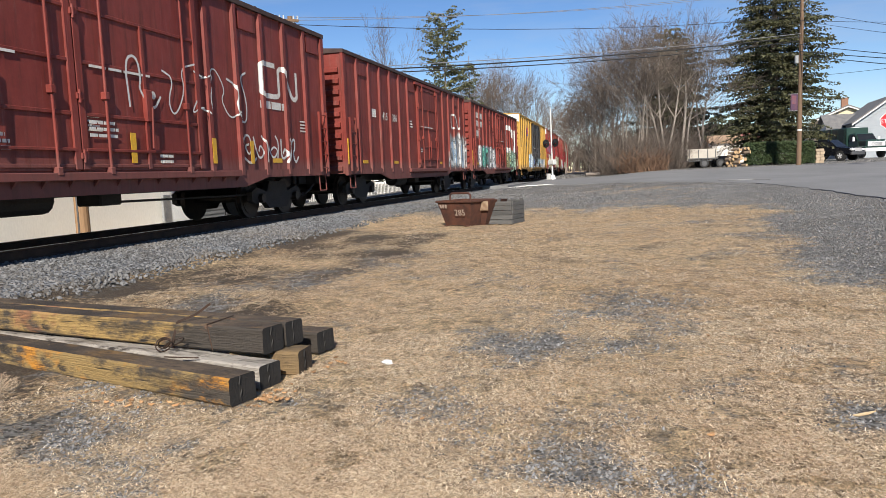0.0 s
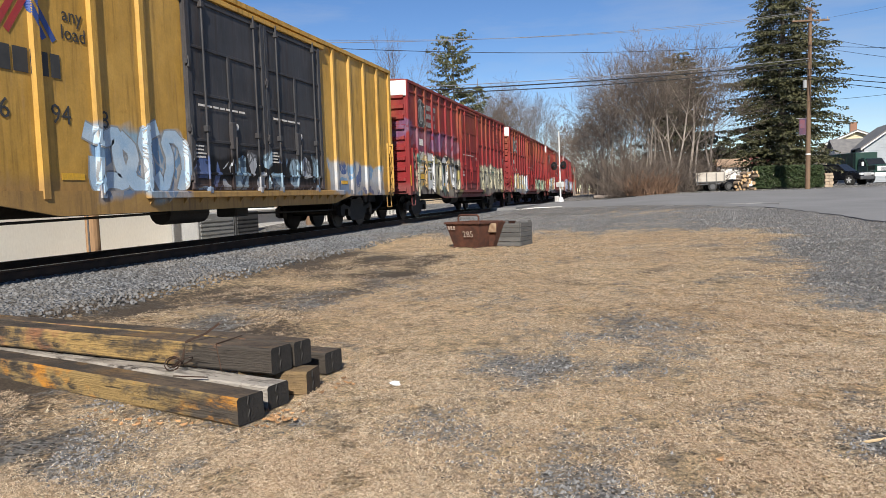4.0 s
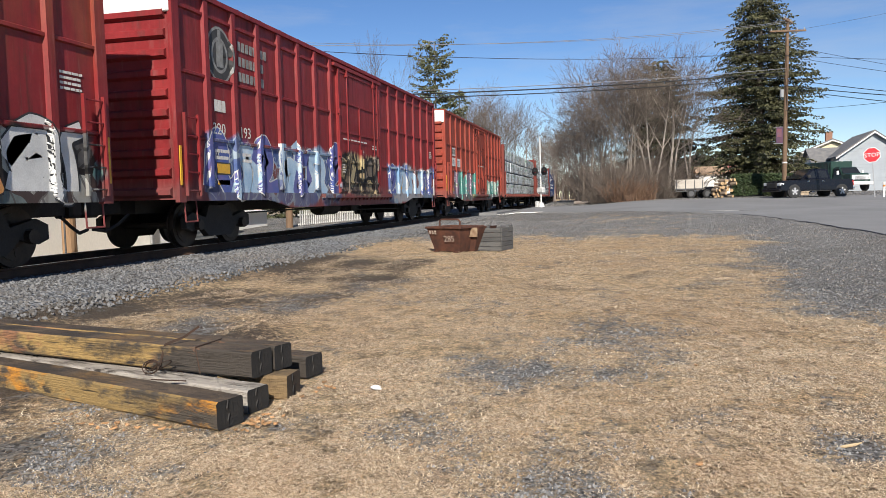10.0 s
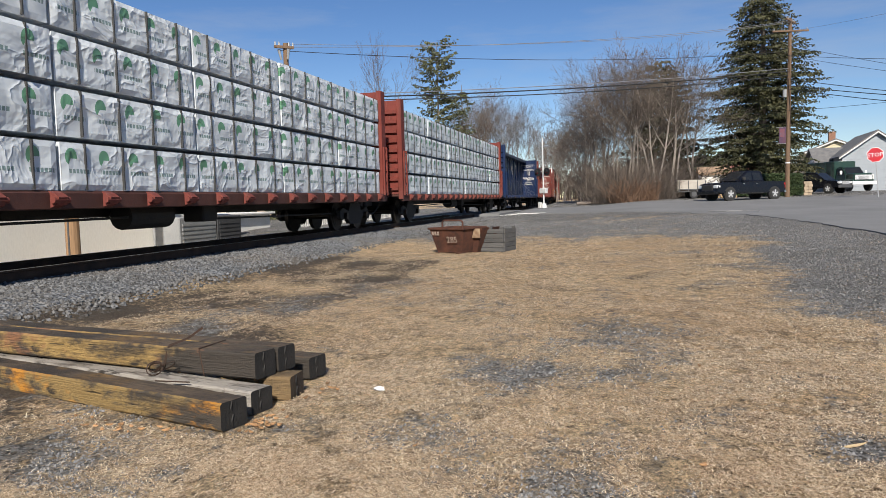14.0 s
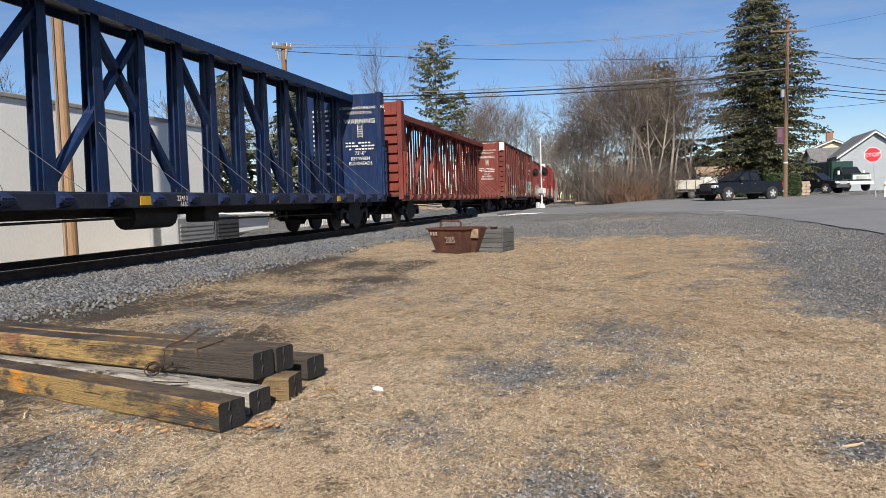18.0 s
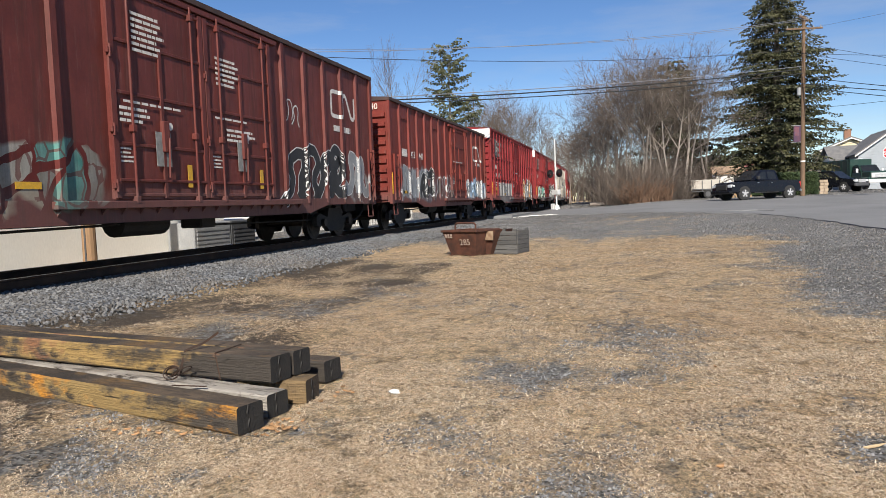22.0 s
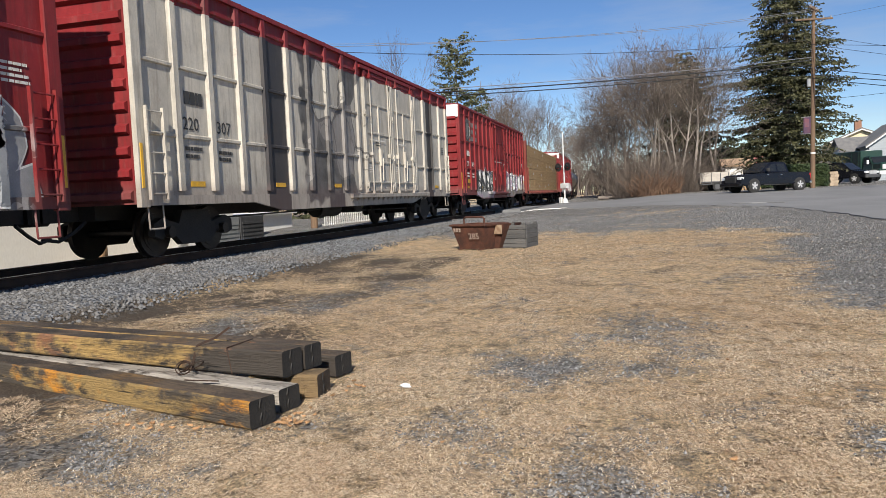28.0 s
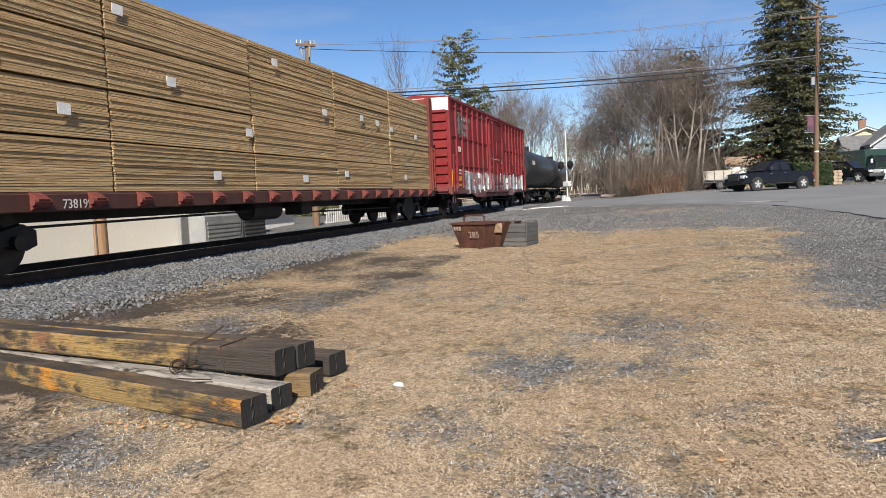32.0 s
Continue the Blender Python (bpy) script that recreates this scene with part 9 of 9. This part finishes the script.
def utility_pole(x, y, z, top, wood, label, lean=0.0, arms=(), gear=True):
    p = thing("utility_pole", pose(x, y, z, 0, lean, 0), label, "utility pole", "utility poles")
    b = bmesh.new()
    rod(b, (0, 0, -0.2), (0, 0, top), 0.17, 14, 0.115)
    part("shaft", b, wood, p)
    for az, w, yaw in arms:
        b = bmesh.new()
        box(b, -w / 2, w / 2, -0.06, 0.06, -0.06, 0.06, 0.01, pose(0, -0.15, az, 0, 0, yaw))
        arm = part("crossarm", b, wood, p)
        for k in (-0.45, -0.25, 0.25, 0.45):
            b = bmesh.new()
            q = pose(0, -0.15, az, 0, 0, yaw) @ Vector((k * w, 0, 0.06))
            rod(b, q, q + Vector((0, 0, 0.16)), 0.045, 8, 0.03)
            part("insulator", b, grey_metal, arm)
        b = bmesh.new()
        q0 = pose(0, -0.15, az, 0, 0, yaw) @ Vector((w * 0.32, 0, -0.05))
        rod(b, q0, (0, -0.1, az - 0.55), 0.02, 6)
        part("brace", b, grey_metal, arm)
    return p


up = utility_pole(11.35, 58.0, gz(11.35, 58), 12.75, pole_wood, "tall brown wooden utility pole by the road", 0.6, ((12.55, 1.9, 62), (11.85, 2.5, 8)))
b = bmesh.new()
box(b, -0.62, -0.14, -0.02, 0.02, 3.9, 5.05, 0.004)
bn = part("banner", b, surface("banner_cloth", (0.035, 0.02, 0.06), (0.1, 0.03, 0.05), 2.5, 0.7), up, "dark purple and red pole banner")
b = bmesh.new()
box(b, -0.55, -0.25, -0.024, -0.021, 4.35, 4.95)
part("banner_patch", b, surface("banner_patch", (0.1, 0.06, 0.09), (0.16, 0.03, 0.045), 3, 0.7), bn)
b = bmesh.new()
for z in (3.88, 5.07):
    rod(b, (-0.8, 0, z), (0, 0, z), 0.018, 6)
part("banner_arm", b, grey_metal, up)
b = bmesh.new()
rod(b, (-0.28, 0.0, 7.2), (-0.28, 0.0, 7.75), 0.14, 12)
part("street_light_control", b, grey_metal, up)
b = bmesh.new()
rod(b, (0, 0, 2.45), (0, 0, 2.55), 0.172, 14)
part("tag_band", b, white_paint, up)

lp = utility_pole(-13.2, 15.3, 0.0, 10.7, pole_tan, "tan wooden pole in front of the warehouse", -0.3)
b = bmesh.new()
rod(b, (0.02, -0.16, 0), (0.02, -0.16, 6.5), 0.025, 6)
part("conduit", b, dark_metal, lp)
fp = utility_pole(-15.0, 31.3, 0.3, 8.5, pole_wood, "wooden utility pole beyond the railway", 0.0, ((8.3, 0.9, 40),))
for sx in (-0.16, 0.16):
    b = bmesh.new()
    rod(b, (sx, -0.14, 7.75), (sx * 1.5, -0.2, 8.2), 0.05, 10, 0.07)
    part("cutout_fuse", b, grey_metal, fp)


def cable(a, b_, sag, r, mat, label):
    a, b_ = Vector(a), Vector(b_)
    v, fs = [], []
    d = (b_ - a).normalized()
    u = d.orthogonal().normalized()
    w = d.cross(u)
    for i in range(25):
        f = i / 24
        p = a.lerp(b_, f) - Vector((0, 0, 4 * sag * f * (1 - f)))
        for k in range(5):
            v.append((p + u * (r * math.cos(k * 1.2566)) + w * (r * math.sin(k * 1.2566)))[:])
            if i:
                n = (i - 1) * 5
                fs.append((n + k, n + (k + 1) % 5, n + 5 + (k + 1) % 5, n + 5 + k))
    me = bpy.data.meshes.new("overhead_cable")
    me.from_pydata(v, [], fs)
    me.materials.append(mat)
    tagged(new("overhead_cable", me), label, "cable", "overhead cables")


P, Q = Vector((11.35, 58.0, 1.2)), Vector((-15.0, 31.3, 0.3))
for pz, qz, sag, r, mat, ox in ((12.4, 8.35, 0.5, 0.014, cable_grey, -0.6), (12.35, 8.45, 0.6, 0.012, cable_grey, 0.6), (10.3, 8.2, 0.5, 0.016, cable_black, -0.9), (9.1, 6.12, 0.25, 0.02, cable_grey, 0.0), (8.9, 6.0, 0.3, 0.035, cable_black, 0.0), (8.6, 5.88, 0.35, 0.028, cable_black, 0.0)):
    cable(P + Vector((ox * 0.4, -0.15, pz)), Q + Vector((ox * 0.4, 0, qz)), sag, r, mat, "thick black overhead cable" if r > 0.025 else "thin overhead power wire")
E_PTS = ((12.9, 11.8, 0.008), (11.94, 8.97, 0.012), (11.22, 9.23, 0.014), (11.2, 8.55, 0.013), (9.57, 7.42, 0.022), (9.09, 7.19, 0.026), (8.85, 6.84, 0.024), (7.3, 6.74, 0.012))
for pz, ez, r in E_PTS:
    a = Vector((P.x, P.y - 0.1, pz))
    cable(a, a + (Vector((14.6, 48.0, ez)) - a) * 2.6, 0.25, r, cable_grey if r < 0.01 else cable_black, "black overhead cable along the road")

# crossing signal mast with flashers, gate base and bell
alu = surface("signal_white", (0.72, 0.72, 0.7), (0.6, 0.6, 0.59), 3, 0.5, 0.2, 20, 0.05)
signal_black = surface("signal_black", (0.012, 0.012, 0.013), (0.022, 0.022, 0.023), 3, 0.6)


def crossing_signal(m, label, top=5.1, sign=True):
    s = thing("crossing_signal", m, label, "crossing signal", "crossing signals")
    b = bmesh.new()
    rod(b, (0, 0, 0.3), (0, 0, top), 0.06, 12, 0.045)
    part("mast", b, alu, s)
    b = bmesh.new()
    rod(b, (0, 0, 0), (0, 0, 0.35), 0.26, 12, 0.16)
    part("base", b, alu, s)
    for sx in (-1, 1):
        b = bmesh.new()
        rod(b, (sx * 0.1, -0.05, 2.65), (sx * 0.4, -0.05, 2.65), 0.03, 8)
        part("lamp_arm", b, alu, s)
        b = bmesh.new()
        rod(b, (sx * 0.46, -0.12, 2.62), (sx * 0.46, -0.08, 2.62), 0.3, 20)
        fl = part("flasher_backing", b, signal_black, s, "round black flasher backing")
        b = bmesh.new()
        rod(b, (sx * 0.46, -0.16, 2.62), (sx * 0.46, -0.12, 2.62), 0.1, 14)
        part("flasher_lens", b, red_lens, fl)
        b = bmesh.new()
        rod(b, (sx * 0.46, -0.3, 2.67), (sx * 0.46, -0.12, 2.66), 0.12, 12)
        part("hood", b, signal_black, fl)
    b = bmesh.new()
    box(b, -0.3, 0.3, -0.15, 0.15, 1.08, 1.45, 0.03)
    part("gate_mechanism", b, alu, s)
    b = bmesh.new()
    box(b, -0.5, -0.25, -0.12, 0.1, 0.0, 0.45, 0.02)
    part("junction_box", b, alu, s)
    return s


crossing_signal(pose(-5.8, 53.6, gz(-5.8, 53.6), 0, -0.8, -38), "white railway crossing signal mast with flashers")

# stop sign
st = thing("stop_sign", pose(15.55, 52.1, gz(15.55, 52.1), 0, -4.5, -14), "red octagonal stop sign on a leaning steel post", "sign")
b = bmesh.new()
box(b, -0.03, 0.03, -0.02, 0.02, -0.1, 3.1)
part("post", b, grey_metal, st)
sign_red = surface("sign_red", (0.55, 0.02, 0.03), (0.48, 0.02, 0.03), 3, 0.45)
sign_white = surface("sign_white", (0.8, 0.8, 0.8), (0.75, 0.75, 0.75), 3, 0.45)
for nm, r, y0, y1, mm in (("border", 0.5, -0.035, -0.025, sign_white), ("face", 0.465, -0.042, -0.034, sign_red)):
    b = bmesh.new()
    prism(b, [(r * math.cos(radians(22.5 + 45 * i)), 2.72 + r * math.sin(radians(22.5 + 45 * i))) for i in range(8)], "y", y0, y1)
    fc = part(nm, b, mm, st)
words("STOP", 0.36, pose(0, -0.046, 2.6, 90, 0, 0), sign_white, st, "lettering", "white lettering", "CENTER")
for i, (bx, by) in enumerate(((15.9, 51.6), (16.55, 51.9))):
    bo = thing("bollard", pose(bx, by, gz(bx, by)), "white post with an orange band by the road", "bollard", "bollards")
    b = bmesh.new()
    rod(b, (0, 0, -0.1), (0, 0, 1.0), 0.07, 12)
    part("post", b, white_paint, bo)
    b = bmesh.new()
    rod(b, (0, 0, 0.7), (0, 0, 0.82), 0.075, 12)
    part("band", b, amber_lens, bo)



def on_track(s):
    """Pose of a car whose middle is at s along the track."""
    return pose(track_x(s), s, RAIL_Z, 0, 0, math.degrees(math.atan(max(s - CURVE_Y, 0.0) / CURVE_R)))


def motions():
    """The train rolls past towards the camera."""
    for car, mid, wheels in CARS:
        walk(car, [(t, on_track(mid - travelled(t))) for t in range(33)])
        near = [k / 30 for k in range(961) if -14 < mid - travelled(k / 30) < 34]
        if not near:
            continue
        for w, sy in wheels:
            rows = [(0.0, 0.0)] if near[0] > 0 else []
            rows += [(t, (travelled(t) - travelled(near[0])) / 0.457) for t in near]
            if near[-1] < 32:
                rows.append((32.0, rows[-1][1]))
            walk(w, [(t, Matrix.Translation((0, sy, 0.457)) @ Matrix.Rotation(a, 4, "X")) for t, a in rows])
    # the pickup slows down and waits at the crossing
    stops = [(0.0, 36.0, 66.0), (4.0, 26.5, 61.8), (7.0, 19.6, 58.9), (8.0, 17.27, 57.9), (8.5, 16.2, 57.45), (9.0, 15.1, 57.0), (9.5, 13.85, 56.48), (10.0, 12.6, 55.94), (10.5, 11.45, 55.46), (11.0, 10.43, 55.03), (11.5, 9.58, 54.68),
             (12.0, 8.9, 54.39), (12.5, 8.42, 54.18), (13.0, 8.13, 54.07), (13.5, 8.0, 54.01), (14.0, 7.98, 54.0), (32.0, 7.98, 54.0)]
    stops = [(t, x - 0.35 * smooth01(8, 14, t), y - 0.8 * smooth01(8, 14, t)) for t, x, y in stops]
    walk(PICKUP, [(t, pose(x, y, gz(x, y) + 0.035, 0, -0.3, 203 + 9 * smooth01(9.5, 14, t))) for t, x, y in stops])
    turn = [(0.0, 0.0)]
    for (t0, x0, y0), (t1, x1, y1) in zip(stops, stops[1:]):
        for k in range(1, int((t1 - t0) * 16) + 1 if t1 < 15 else 2):
            n = int((t1 - t0) * 16) if t1 < 15 else 1
            turn.append((t0 + (t1 - t0) * k / n, turn[-1][1] + math.hypot(x1 - x0, y1 - y0) / n / 0.4))
    for w, x, s in PICKUP_WHEELS:
        walk(w, [(t, Matrix.Translation((x, s * 0.88, 0.4)) @ Matrix.Rotation(a, 4, "Y")) for t, a in turn])


motions()
